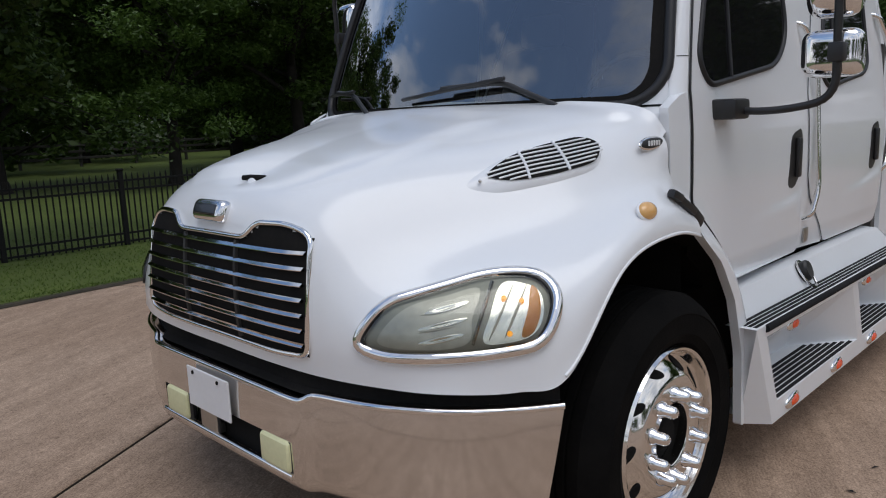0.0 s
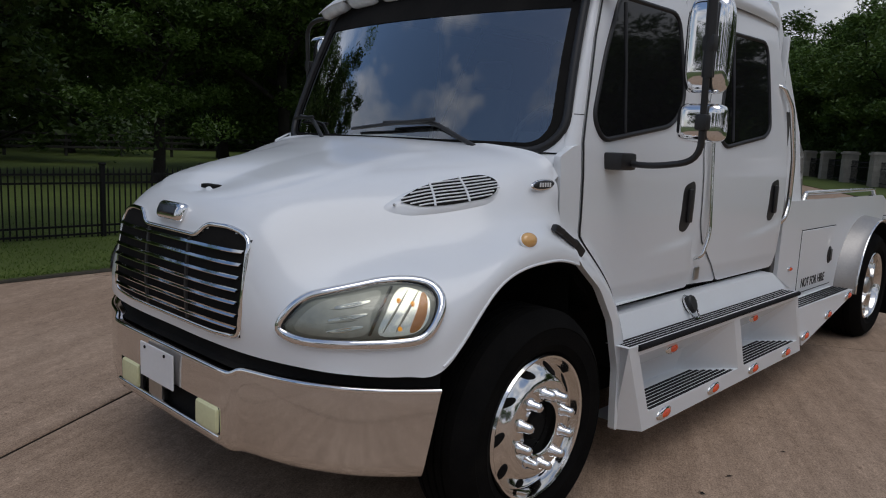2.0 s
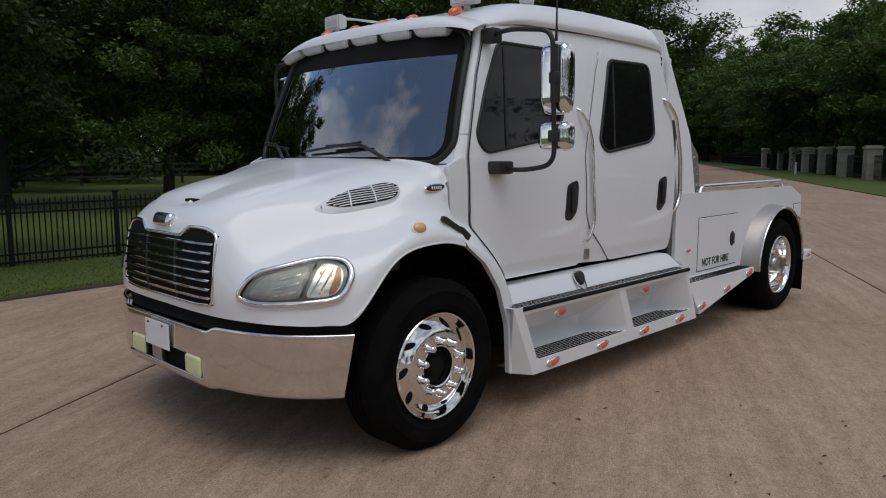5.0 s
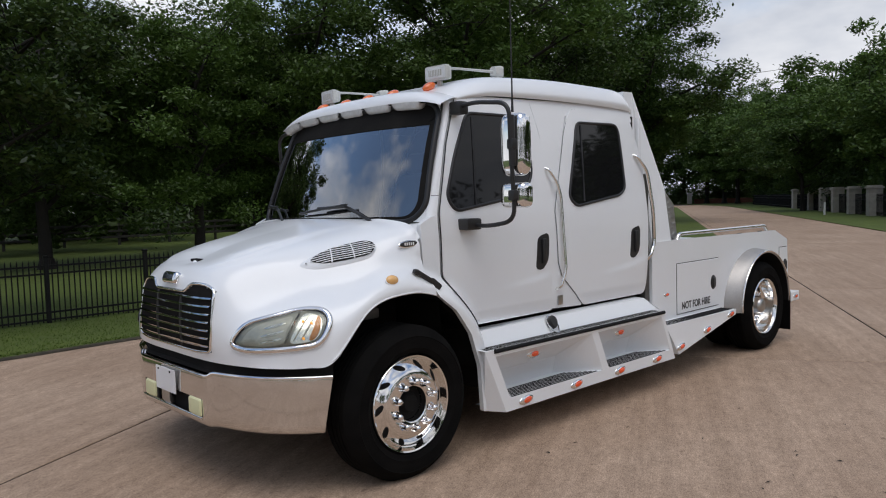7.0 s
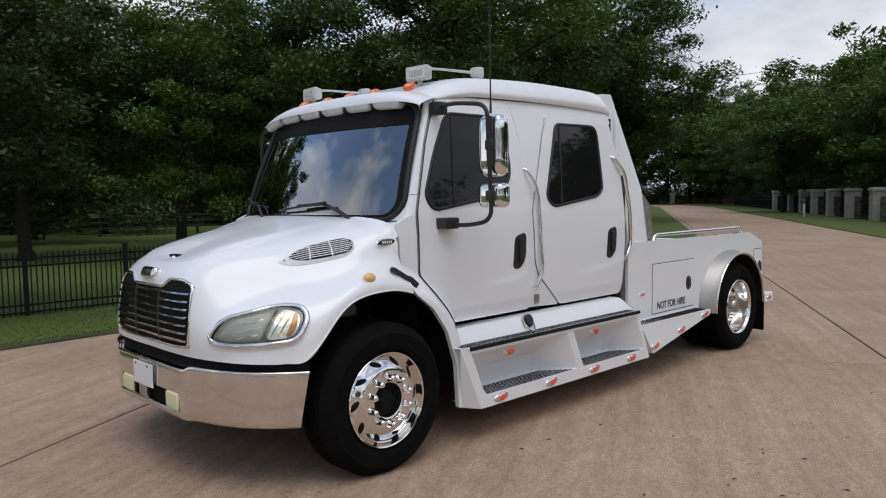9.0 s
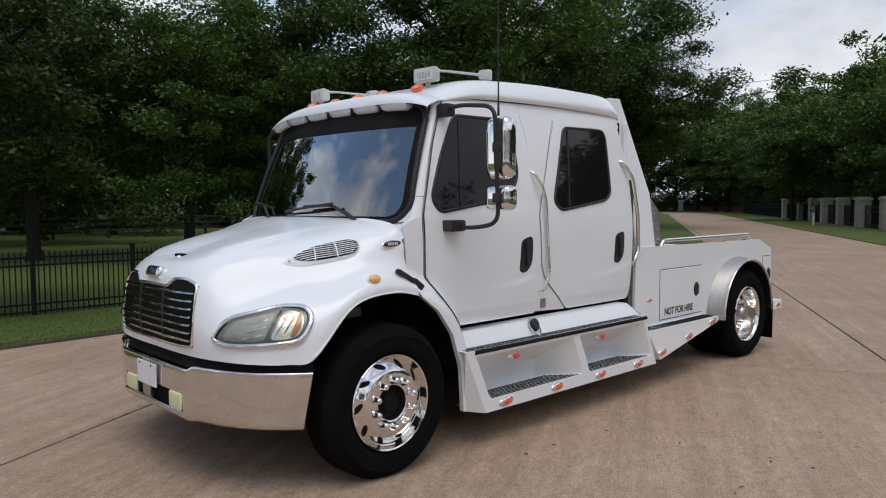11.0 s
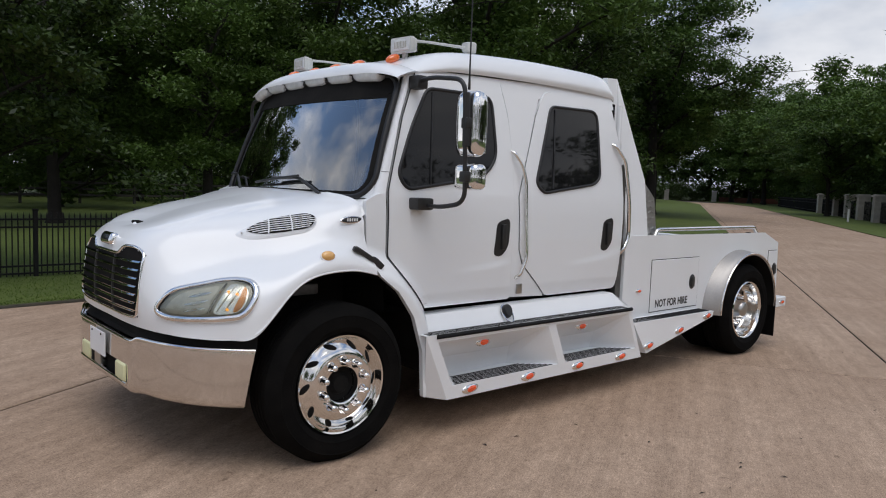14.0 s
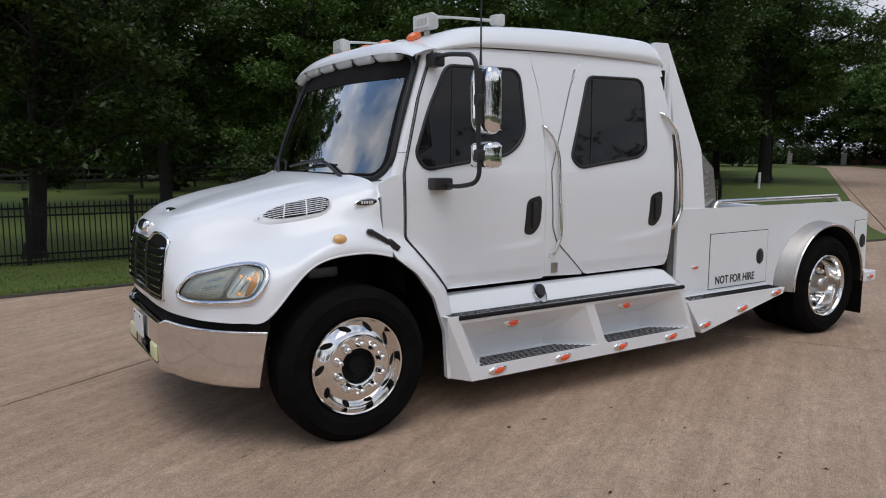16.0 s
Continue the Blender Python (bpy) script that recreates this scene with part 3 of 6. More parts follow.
def build_headlight(sign):
    c = (0.465, 0.255)
    ring = (closed_spline(HEADLIGHT, 60) - c) * 1.02 + c
    grow = (ring - c) * 1.045 + c
    rim = mesh_object("headlight", *tube_data(hood_at(grow, 0.006 if sign > 0 else -0.006), 0.021 if sign > 0 else 0.013, 8, True, flat=0.9), CHROME, hood_ob, "clouded headlight in a chrome bezel", 60)
    inner = (ring - c) * 0.985 + c
    mesh_object("lamp_gasket", *tube_data(hood_at(inner, 0.012), 0.0085, 6, True), GASKET, rim, "", 60)
    hood_patch("reflector", HEADLIGHT, c, [0.003, 0.005, 0.007, 0.006, 0.005], HOUSING, rim, "grey lamp housing")
    # Bowl reflector, divider and turn signal inside.
    bowl = [(0.352, 0.185), (0.366, 0.255), (0.40, 0.312), (0.45, 0.332), (0.495, 0.335), (0.488, 0.25), (0.482, 0.175), (0.42, 0.165)]
    hood_patch("main_bowl", bowl, (0.43, 0.25), [0.009, 0.010, 0.009, 0.008], HAZE, rim, "main beam bowl")
    # Thin silver ovals stand in for bright reflections in the main bowl.
    for k, (u0, v0, ru, rv) in enumerate(((0.452, 0.292, 0.030, 0.010), (0.448, 0.242, 0.034, 0.009), (0.446, 0.195, 0.032, 0.010))):
        oval = [(u0 + ru * math.cos(q), v0 + rv * math.sin(q) + 0.3 * ru * math.cos(q)) for q in np.linspace(0, 2 * math.pi, 11)[:-1]]
        hood_patch("bowl_mirror", oval, (u0, v0), [0.0115, 0.0125, 0.0120, 0.0105], SILVER, rim, "bright streak set in as a reflection in the bowl", 28)
    turn = [(0.505, 0.175), (0.512, 0.25), (0.525, 0.332), (0.556, 0.325), (0.586, 0.290), (0.594, 0.225), (0.578, 0.180), (0.54, 0.165)]
    hood_patch("signal_bowl", turn, (0.545, 0.245), [0.012, 0.0125, 0.011, 0.009], SILVER, rim, "turn signal bowl")
    # Two slanted slivers drawn as reflections in the signal bowl.
    for k in range(2):
        u0 = 0.512 + 0.022 * k
        line = [(u0 + 0.030 * q, 0.178 + 0.145 * q) for q in np.linspace(0, 1, 9)]
        mesh_object("bowl_rib", *tube_data(hood_at(line, 0.0125), [0.001, 0.003, 0.004, 0.0045, 0.0045, 0.004, 0.003, 0.002, 0.001], 6), HAZE, rim, "", 60)
    amber = [(0.560, 0.180), (0.567, 0.25), (0.570, 0.310), (0.583, 0.290), (0.588, 0.232), (0.578, 0.186)]
    hood_patch("signal_reflector", amber, (0.580, 0.24), [0.0155, 0.0165, 0.017], ORANGE, rim, "amber reflector")
    for u, v in ((0.530, 0.290), (0.556, 0.275), (0.541, 0.190)):
        p = hood_at([(u, v)], 0.017)[0]
        bm = bmesh.new()
        bmesh.ops.create_uvsphere(bm, u_segments=10, v_segments=8, radius=0.008, matrix=Matrix.Translation(p))
        part("bulb", bm, BULB, rim, "amber bulb", 60)
    # Level slivers that imitate the main bowl's reflection pattern.
    for k in range(2):
        line = [(u, 0.225 + 0.055 * k + (u - 0.42) * 0.2) for u in np.linspace(0.41, 0.475, 8)]
        mesh_object("bowl_rib", *tube_data(hood_at(line, 0.0065), [0.002, 0.004, 0.005, 0.005, 0.005, 0.005, 0.004, 0.002], 6), HAZE, rim, "", 60)
    for a, b in (((0.49, 0.17), (0.512, 0.345)),):
        line = [np.array(a) * (1 - t) + np.array(b) * t for t in np.linspace(0, 1, 8)]
        mesh_object("divider", *tube_data(hood_at(line, 0.013), 0.006, 6), REFLECTOR, rim)
    hood_patch("lens", (ring[::3] - c) * 0.995 + c, c, [0.014, 0.023, 0.030, 0.033, 0.034], LENS, rim, "hazy clear lens", 60)
    if sign < 0:
        for o in (rim, *rim.children_recursive):
            for v in o.data.vertices:
                v.co.y *= -1
                v.co.x += 0.010
            o.data.flip_normals()


build_headlight(1)
build_headlight(-1)


def build_vent():
    outline = np.array([(0.463, 0.668), (0.515, 0.711), (0.598, 0.732), (0.680, 0.740), (0.752, 0.738), (0.787, 0.690), (0.750, 0.616), (0.660, 0.607), (0.565, 0.606), (0.505, 0.622)])
    c = np.array((0.632, 0.672))
    ring = closed_spline(outline, 56)
    vent = hood_patch("side_vent", outline, c, [0.0, 0.016, 0.019, 0.019, 0.019], PAINT, hood_ob, "white hood side vent with dark slots", 56)
    hole = (ring - c) * np.array((0.86, 0.76)) + c + np.array((0.012, 0.002))
    hood_patch("vent_screen", hole, c + np.array((0.012, 0)), [0.0205, 0.0205, 0.0205, 0.0205], MATT, vent, "black mesh", 56)
    lo, hi = hole.min(0), hole.max(0)
    for k in range(1, 8):
        t = k / 8
        a = [p for p in np.linspace(0, 1, 90)]
        line = []
        for s in a:
            u = lo[0] + (hi[0] - lo[0]) * s
            col = hole[np.argsort(np.abs(hole[:, 0] - u))[:8]]
            up, dn = col[col[:, 1] > c[1]], col[col[:, 1] <= c[1]]
            if len(up) and len(dn):
                # Bars run nearly level, so the lower ones start further back.
                v = lo[1] + (hi[1] - lo[1]) * t
                if dn[:, 1].mean() < v < up[:, 1].mean():
                    line.append((u, v))
        if len(line) > 3:
            mesh_object("vent_bar", *tube_data(hood_at(line[::4] + [line[-1]], 0.0225), 0.0032, 6), PAINT, vent)
    for u in (0.575, 0.672):
        col = hole[np.argsort(np.abs(hole[:, 0] - u))[:6]]
        line = [(u, v) for v in np.linspace(col[:, 1].min(), col[:, 1].max(), 6)]
        mesh_object("vent_stay", *tube_data(hood_at(line, 0.0245), 0.005, 6), PAINT, vent)
    p = hood_at([(0.484, 0.660)], 0.018)[0]
    bm = bmesh.new()
    bmesh.ops.create_uvsphere(bm, u_segments=10, v_segments=6, radius=0.006, matrix=Matrix.Translation(p))
    part("screw", bm, STEEL, vent, "", 60)


build_vent()

# Small fittings on the hood: maker's oval, marker lamp, latch and washer jet.
def disc(name, at, size, mat, parent, label, turn=(0, 0, 0), facets=28):
    bm = bmesh.new()
    bmesh.ops.create_uvsphere(bm, u_segments=facets, v_segments=12, radius=1.0, matrix=Matrix.Translation(at) @ pose(0, 0, 0, *turn) @ Matrix.Diagonal((*size, 1)))
    return part(name, bm, mat, parent, label, 60)


for sg in (1, -1):
    ex, ey, ez = 0.128, 1.081, 1.463
    emblem = disc("emblem", (ex, -sg * ey, ez), (0.085, 0.010, 0.025), CHROME, hood_ob, "oval chrome model emblem", (sg * -14, -4, 0))
    disc("emblem_field", (ex, -sg * (ey + 0.005), ez + 0.001), (0.074, 0.0085, 0.0185), LETTER, emblem, "black emblem field", (sg * -14, -4, 0))
    for i in range(5):
        part("emblem_bar", box_bm((ex - 0.042 + i * 0.0175, ey + 0.0125, ez - 0.008), (ex - 0.031 + i * 0.0175, ey + 0.0155, ez + 0.010), 0.001, 1, None, Matrix.Diagonal((1, -sg, 1, 1))), PLATE, emblem)
    mk = hood_at([(0.825, 0.338)], 0.006)[0] * np.array((1, sg, 1))
    lamp = disc("marker_lamp", tuple(mk), (0.046, 0.026, 0.031), AMBER_PALE, hood_ob, "pale amber fender marker lamp", (sg * -25, 0, 0))
    disc("marker_base", tuple(hood_at([(0.825, 0.338)], 0.0)[0] * np.array((1, sg, 1))), (0.053, 0.014, 0.038), PAINT, lamp, "", (sg * -25, 0, 0))
hood_patch("washer_jet", [(0.055, 0.972), (0.07, 0.955), (0.10, 0.955), (0.112, 0.972), (0.10, 0.992), (0.07, 0.992)], (0.085, 0.975), [0.0, 0.008, 0.010], PAINT, hood_ob, "", 20)
jet = bmesh.new()
box_bm((-0.848, -0.062, 1.378), (-0.800, 0.052, 1.406), 0.009, 2, jet)
for q in jet.verts:
    # The slot narrows towards its ends.
    q.co.z -= 3.2 * (q.co.y + 0.005) ** 2 * (1 if q.co.z > 1.39 else 0)
    q.co.x += 4.0 * (q.co.y + 0.005) ** 2
part("hood_scoop", jet, MATT, hood_ob, "dark slot on the hood top")
latch = box_bm((-0.08, -0.017, -0.015), (0.08, 0.017, 0.015), 0.011, 2, None, pose(0.165, -1.185, 1.255, 0, 32, -8))
box_bm((-0.045, -0.022, -0.021), (0.045, 0.022, 0.021), 0.010, 2, latch, pose(0.265, -1.178, 1.195, 0, 40, -6))
box_bm((-0.03, -0.016, -0.014), (0.03, 0.016, 0.014), 0.008, 2, latch, pose(0.105, -1.19, 1.285, 0, 25, -8))
part("hood_latch", latch, BLACK, hood_ob, "black rubber hood latch")

# Cab sides: half width by height.
SIDE = np.array([(0.20, 1.07), (0.80, 1.07), (0.95, 1.095), (1.1, 1.10), (1.3, 1.105), (1.5, 1.10), (1.62, 1.09), (1.75, 1.07), (2.0, 1.035), (2.2, 1.005), (2.38, 0.975), (2.5, 0.95), (2.6, 0.93)])


def side_y(x, z, flare=True):
    y = float(np.interp(z, SIDE[:, 0], SIDE[:, 1]))
    if flare and x < 0.72 and z < 1.3:
        r = math.hypot(x - 0.02, z - 0.47)
        k = min(max((0.86 - r) / 0.18, 0), 1)
        y += (1.222 - y) * k * k * (3 - 2 * k)
    return y


def span(outline, z):
    xs = []
    for (x0, z0), (x1, z1) in zip(outline, outline[1:] + outline[:1]):
        if (z0 - z) * (z1 - z) <= 0 and z0 != z1:
            xs.append(x0 + (x1 - x0) * (z - z0) / (z1 - z0))
    return min(xs), max(xs)


def side_panel(name, outline, mat, parent, off=0.0, deep=0.025, radius=0.03, label="", rows=44, cols=7, sign=-1, bulge=0.0, press=None):
    """A curved panel that follows the cab's side inside an outline of (x, z)."""
    o = [(p[0], p[1]) for p in rounded_loop([(x, z, 0) for x, z in outline], radius)]
    lo, hi = min(p[1] for p in o) + 1e-4, max(p[1] for p in o) - 1e-4
    g = []
    for i in range(rows):
        t = i / (rows - 1)
        z = lo + (hi - lo) * (t - math.sin(2 * math.pi * t) / (2 * math.pi) * 0.55)
        a, b = span(o, z)
        for j in range(cols):
            x = a + (b - a) * j / (cols - 1)
            out = 0.0
            if press:
                # A pressed line that fades out towards the door's front.
                line = press[1] + 0.09 * (x - press[0]) + 0.10 * max(0.0, (x - press[0]) + 0.10)
                k = min(max((line - z) / 0.035 + 0.5, 0), 1)
                out = 0.009 * k * k * (3 - 2 * k) * min(max((x - press[0] + 0.55) / 0.4, 0), 1) * min(max((z - 0.90) / 0.2, 0), 1) * min(max((b - x) / 0.05, 0), 1)
            g.append((x, sign * (side_y(x, z) + off + out + bulge * math.sin(math.pi * j / (cols - 1))), z))
    n = rows * cols
    edge = [j for j in range(cols)] + [i * cols + cols - 1 for i in range(1, rows)] + [(rows - 1) * cols + j for j in reversed(range(cols - 1))] + [i * cols for i in reversed(range(1, rows - 1))]
    cx, cz = np.mean([p[0] for p in o]), (lo + hi) / 2
    soft = [(g[k][0], g[k][1] - sign * 0.006, g[k][2]) for k in edge]
    soft = [(x + (0.0008 if x > cx else -0.0008), y, z + (0.0008 if z > cz else -0.0008)) for x, y, z in soft]
    back = [(x, y - sign * deep, z) for x, y, z in soft]
    m = len(edge)
    faces = grid_faces(rows, cols)
    for k in range(m):
        k2 = (k + 1) % m
        faces += [(edge[k], edge[k2], n + k2, n + k), (n + k, n + k2, n + m + k2, n + m + k)]
    ob = mesh_object(name, g + soft + back, faces, mat, parent, label, 40)
    bm = bmesh.new()
    bm.from_mesh(ob.data)
    bmesh.ops.remove_doubles(bm, verts=bm.verts, dist=0.0008)
    bmesh.ops.recalc_face_normals(bm, faces=bm.faces)
    bm.to_mesh(ob.data)
    bm.free()
    ob.data.shade_smooth()
    ob.data.set_sharp_from_angle(angle=radians(40))
    return ob


def side_loop(outline, radius, off, sign=-1, dense=0.06):
    pts = rounded_loop([(x, z, 0) for x, z in outline], radius)
    out = []
    for a, b in zip(pts, pts[1:] + pts[:1]):
        n = max(1, int((b - a).length / dense))
        out += [a.lerp(b, k / n) for k in range(n)]
    return [(p.x, sign * (side_y(p.x, p.y, False) + off), p.y) for p in out]


DOOR_1 = [(0.70, 2.46), (0.56, 2.14), (0.408, 1.645), (0.402, 1.225), (0.705, 0.86), (1.588, 0.852), (1.562, 1.10), (1.59, 1.93), (1.565, 2.24), (1.50, 2.485)]
DOOR_2 = [(2.005, 2.47), (1.888, 2.26), (1.642, 1.63), (1.652, 1.23), (1.70, 1.115), (1.998, 0.846), (2.915, 0.846), (2.945, 1.10), (2.985, 2.0), (2.87, 2.47)]
POST_B = [(1.518, 2.485), (1.576, 2.24), (1.599, 1.93), (1.571, 1.10), (1.597, 0.850), (1.989, 0.846), (1.693, 1.110), (1.644, 1.23), (1.634, 1.63), (1.879, 2.26), (1.982, 2.485)]
WINDOW_1 = [(0.785, 2.355), (1.40, 2.36), (1.415, 1.90), (1.26, 1.76), (0.555, 1.662), (0.488, 1.76), (0.62, 2.07)]
WINDOW_2 = [(2.07, 2.352), (2.665, 2.362), (2.65, 1.80), (2.56, 1.745), (1.92, 1.662), (1.838, 1.735)]
cab = mesh_object("cab", *[[], []], GASKET, truck, "white crew cab", 0)


def build_cab_shell():
    """Dark inner shell: sides, floor, fire wall and back."""
    v, f = [], []
    outline = [(0.40, 1.60), (0.42, 1.0), (0.72, 0.84), (2.96, 0.84), (2.99, 2.0), (2.90, 2.49), (0.72, 2.49), (0.56, 2.10)]
    zs = np.linspace(0.845, 2.485, 30)
    for sign in (-1, 1):
        s = len(v)
        for z in zs:
            a, b = span(outline, z)
            v += [(a, sign * (side_y(a, z, False) - 0.02), z), (b, sign * (side_y(b, z, False) - 0.02), z)]
        f += grid_faces(30, 2, start=s)
    s = len(v)
    for z in zs:
        x = span(outline, z)[1]
        y = side_y(x, z, False) - 0.02
        v += [(x, -y, z), (x, y, z)]
    f += grid_faces(30, 2, start=s)
    s = len(v)
    v += [(0.42, -1.06, 0.85), (2.96, -1.06, 0.85), (2.96, 1.06, 0.85), (0.42, 1.06, 0.85), (0.35, -1.06, 1.55), (0.35, 1.06, 1.55)]
    f += [(s, s + 1, s + 2, s + 3), (s, s + 4, s + 5, s + 3)]
    me = bpy.data.meshes.new("cab")
    me.from_pydata([tuple(map(float, p)) for p in v], [], f)
    me.materials.append(MATT)
    cab.data = me


build_cab_shell()
COWL = [(0.225, 1.585), (0.335, 1.635), (0.384, 1.64), (0.381, 1.223), (0.686, 0.850), (0.662, 0.60), (0.672, 0.27), (0.645, 0.27), (0.625, 0.59), (0.545, 0.83), (0.42, 1.0), (0.27, 1.112), (0.232, 1.18)]
for sg in (-1, 1):
    side_panel("cowl_panel", COWL, PAINT, cab, 0.0, 0.03, 0.012, "", 60, 9, sg)
    side_panel("door_pillar", POST_B, PAINT, cab, -0.004, 0.03, 0.015, "", 44, 5, sg)
    for outline, window, bar_x in ((DOOR_1, WINDOW_1, (0.83, 0.758)), (DOOR_2, WINDOW_2, (2.115, 2.03))):
        door = side_panel("door", outline, PAINT, cab, 0.004, 0.03, [0.10, 0.04, 0.04, 0.04, 0.02, 0.03, 0.05, 0.05, 0.1, 0.10], "white cab door with a tinted window", 84, 25, sg, 0.0, (1.50 if outline is DOOR_1 else 2.72, 1.135))
        pane = side_panel("window", window, SIDE_GLASS, door, 0.008, 0.01, [0.06, 0.09, 0.1, 0.1, 0.07, 0.07, 0.1], "dark tinted side window", 36, 5, sg)
        mesh_object("window_gasket", *tube_data(side_loop(window, [0.06, 0.09, 0.1, 0.1, 0.07, 0.07, 0.1], 0.006, sg), 0.0125, 8, True), GASKET, door, "", 60)
        top, low = 2.33, 1.70
        mesh_object("window_bar", *tube_data([(bar_x[0] + (bar_x[1] - bar_x[0]) * t, sg * (side_y(1, top + (low - top) * t, False) + 0.010), top + (low - top) * t) for t in np.linspace(0, 1, 7)], 0.008, 6), GASKET, door, "", 60)
        # Recessed handle.
        hx = 1.458 if outline is DOOR_1 else 2.742
        cup = [(hx - 0.058, 1.44), (hx + 0.062, 1.468), (hx + 0.080, 1.43), (hx + 0.064, 1.25), (hx - 0.01, 1.180), (hx - 0.086, 1.195)]
        handle = side_panel("door_handle", cup, BLACK, door, 0.007, 0.01, 0.045, "black recessed door handle", 20, 5, sg)
        y = sg * (side_y(1, 1.33) + 0.016)
        part("pull", box_bm((hx - 0.018, y - 0.012, 1.235), (hx + 0.030, y + 0.012, 1.425), 0.012), BLACK, handle)

    for name, edge in (("front", [(0.70, 2.46), (0.56, 2.14), (0.408, 1.645), (0.402, 1.225), (0.705, 0.86)]), ("rear", [(1.975, 2.40), (1.888, 2.26), (1.642, 1.63), (1.652, 1.23), (1.70, 1.115), (1.998, 0.846)])):
        edge = [(x - 0.005, z) for x, z in edge]
        line = [(x, sg * (side_y(x, z) + 0.001), z) for (x, z) in [(a[0] + (b[0] - a[0]) * k / 10, a[1] + (b[1] - a[1]) * k / 10) for a, b in zip(edge, edge[1:]) for k in range(11)]]
        mesh_object("door_seal", *tube_data(line, 0.0045 if name == "front" else 0.0017, 6), GASKET, cab, "", 60)
    # Pillar between windshield and door.
    rows = []
    for t in np.linspace(0, 1, 14):
        z0 = 1.60 + 0.84 * t
        ax, ay = 0.302 + 0.323 * t, 1.045 - 0.115 * t
        bx = 0.392 + 0.30 * t if t > 0.06 else 0.39
        bx = float(np.interp(z0, [1.60, 1.645, 2.14, 2.46], [0.380, 0.385, 0.535, 0.674]))
        by = side_y(bx, z0, False)
        arc = [(ax + (bx - ax) * (1 - math.cos(q)), sg * (ay + (by - ay) * math.sin(q)), z0) for q in np.linspace(0, math.pi / 2, 7)]
        rows.append([(ax + 0.02, sg * (ay - 0.03), z0)] + arc + [(bx + 0.005, sg * (by - 0.03), z0)])
    v = [p for r in rows for p in r]
    mesh_object("windshield_pillar", v, grid_faces(14, 9), PAINT, cab, "", 60)
    k = 0.173 / 0.84 * 13
    seam = [np.array(a) * (1 - k % 1) + np.array(b) * (k % 1) + np.array((-0.0005, sg * 0.0005, 0)) for a, b in zip(rows[int(k)][1:-1], rows[int(k) + 1][1:-1])]
    mesh_object("pillar_seam", *tube_data(seam[2:], 0.0018, 5), GASKET, cab, "", 60)

# Windshield.
WS = []
for i in range(17):
    t = i / 16
    row = []
    for j in range(33):
        s = -1 + 2 * j / 32
        y = s * (1.045 - 0.115 * t)
        x = (0.125 + 0.37 * t) + (0.115 + 0.075 * (1 - t)) * abs(s) ** 2.4 - 0.02 * math.sin(math.pi * t)
        row.append((x, y, 1.595 + 0.835 * t))
    WS.append(row)
ws_v = [p for r in WS for p in r]
shield = mesh_object("windshield", ws_v, grid_faces(17, 33), WINDSHIELD, cab, "wide curved windshield mirroring the cloudy sky", 60)
shield.visible_shadow = False


def on_glass(s, t, off=0.0):
    """A place on the windshield: s from side to side, t from the bottom up, off lifts it outwards."""
    j, i = min(max((s + 1) * 16, 0), 31.999), min(max(t * 16, 0), 15.999)
    a, b = int(i), int(j)
    f, h = i - a, j - b
    q = lambda k, m: np.array(WS[k][m])
    p = (q(a, b) * (1 - h) + q(a, b + 1) * h) * (1 - f) + (q(a + 1, b) * (1 - h) + q(a + 1, b + 1) * h) * f
    return p + np.array((-0.93, 0.25 * s, 0.36)) * off


def glass_arc(cs, ct, rs, rt, count=9):
    """A rounded corner of the windshield, from its upright edge to its level one."""
    return [(cs * (1 - rs * (1 - math.cos(q))), (ct if ct else 0) + (rt * (1 - math.sin(q)) if not ct else -rt * (1 - math.sin(q)))) for q in np.linspace(0, math.pi / 2, count)]


arcs = {(cs, ct): glass_arc(cs, ct, 0.14 if ct else 0.16, 0.16 if ct else 0.20) for cs in (-1, 1) for ct in (0, 1)}
loop = [(s, 0.0) for s in np.linspace(-0.84, 0.84, 30)] + arcs[(1, 0)][::-1] + [(1.0, t) for t in np.linspace(0.22, 0.82, 12)] + arcs[(1, 1)] + [(s, 1.0) for s in np.linspace(0.85, -0.85, 30)] + arcs[(-1, 1)][::-1] + [(-1.0, t) for t in np.linspace(0.82, 0.22, 12)] + arcs[(-1, 0)]
mesh_object("windshield_gasket", *tube_data([on_glass(s, t, 0.008) for s, t in loop], 0.021, 8, True), GASKET, shield, "black rubber gasket", 60)
for (cs, ct), arc in arcs.items():
    # Painted body that fills the corner outside the rubber.
    v = [on_glass(cs, ct, 0.010)] + [on_glass(s, t, 0.010) for s, t in arc]
    mesh_object("corner_panel", v, [(0, k, k + 1) for k in range(1, len(arc))], PAINT, shield, "", 60)
    k = np.linspace(0, 1, len(arc))
    rim_band = [on_glass(s, t, 0.005) for s, t in arc] + [on_glass(s - cs * 0.0625 * math.cos(q * 1.57), t + (0.05 if not ct else -0.19) * math.sin(q * 1.57), 0.005) for (s, t), q in zip(arc, k)]
    mesh_object("corner_band", rim_band, grid_faces(2, len(arc)), MATT, shield, "", 60)
for lo, hi in ((12.9, 16), (0, 0.8)):
    v = []
    for t in np.linspace(lo, hi, 5):
        i = min(int(t), 15)
        w = t - i
        v += [tuple(np.array(WS[i][j]) * (1 - w) + np.array(WS[i + 1][j]) * w + np.array((-0.004, 0, 0))) for j in range(33)]
    mesh_object("shade_band", v, grid_faces(5, 33), MATT, shield, "black shaded band", 60)
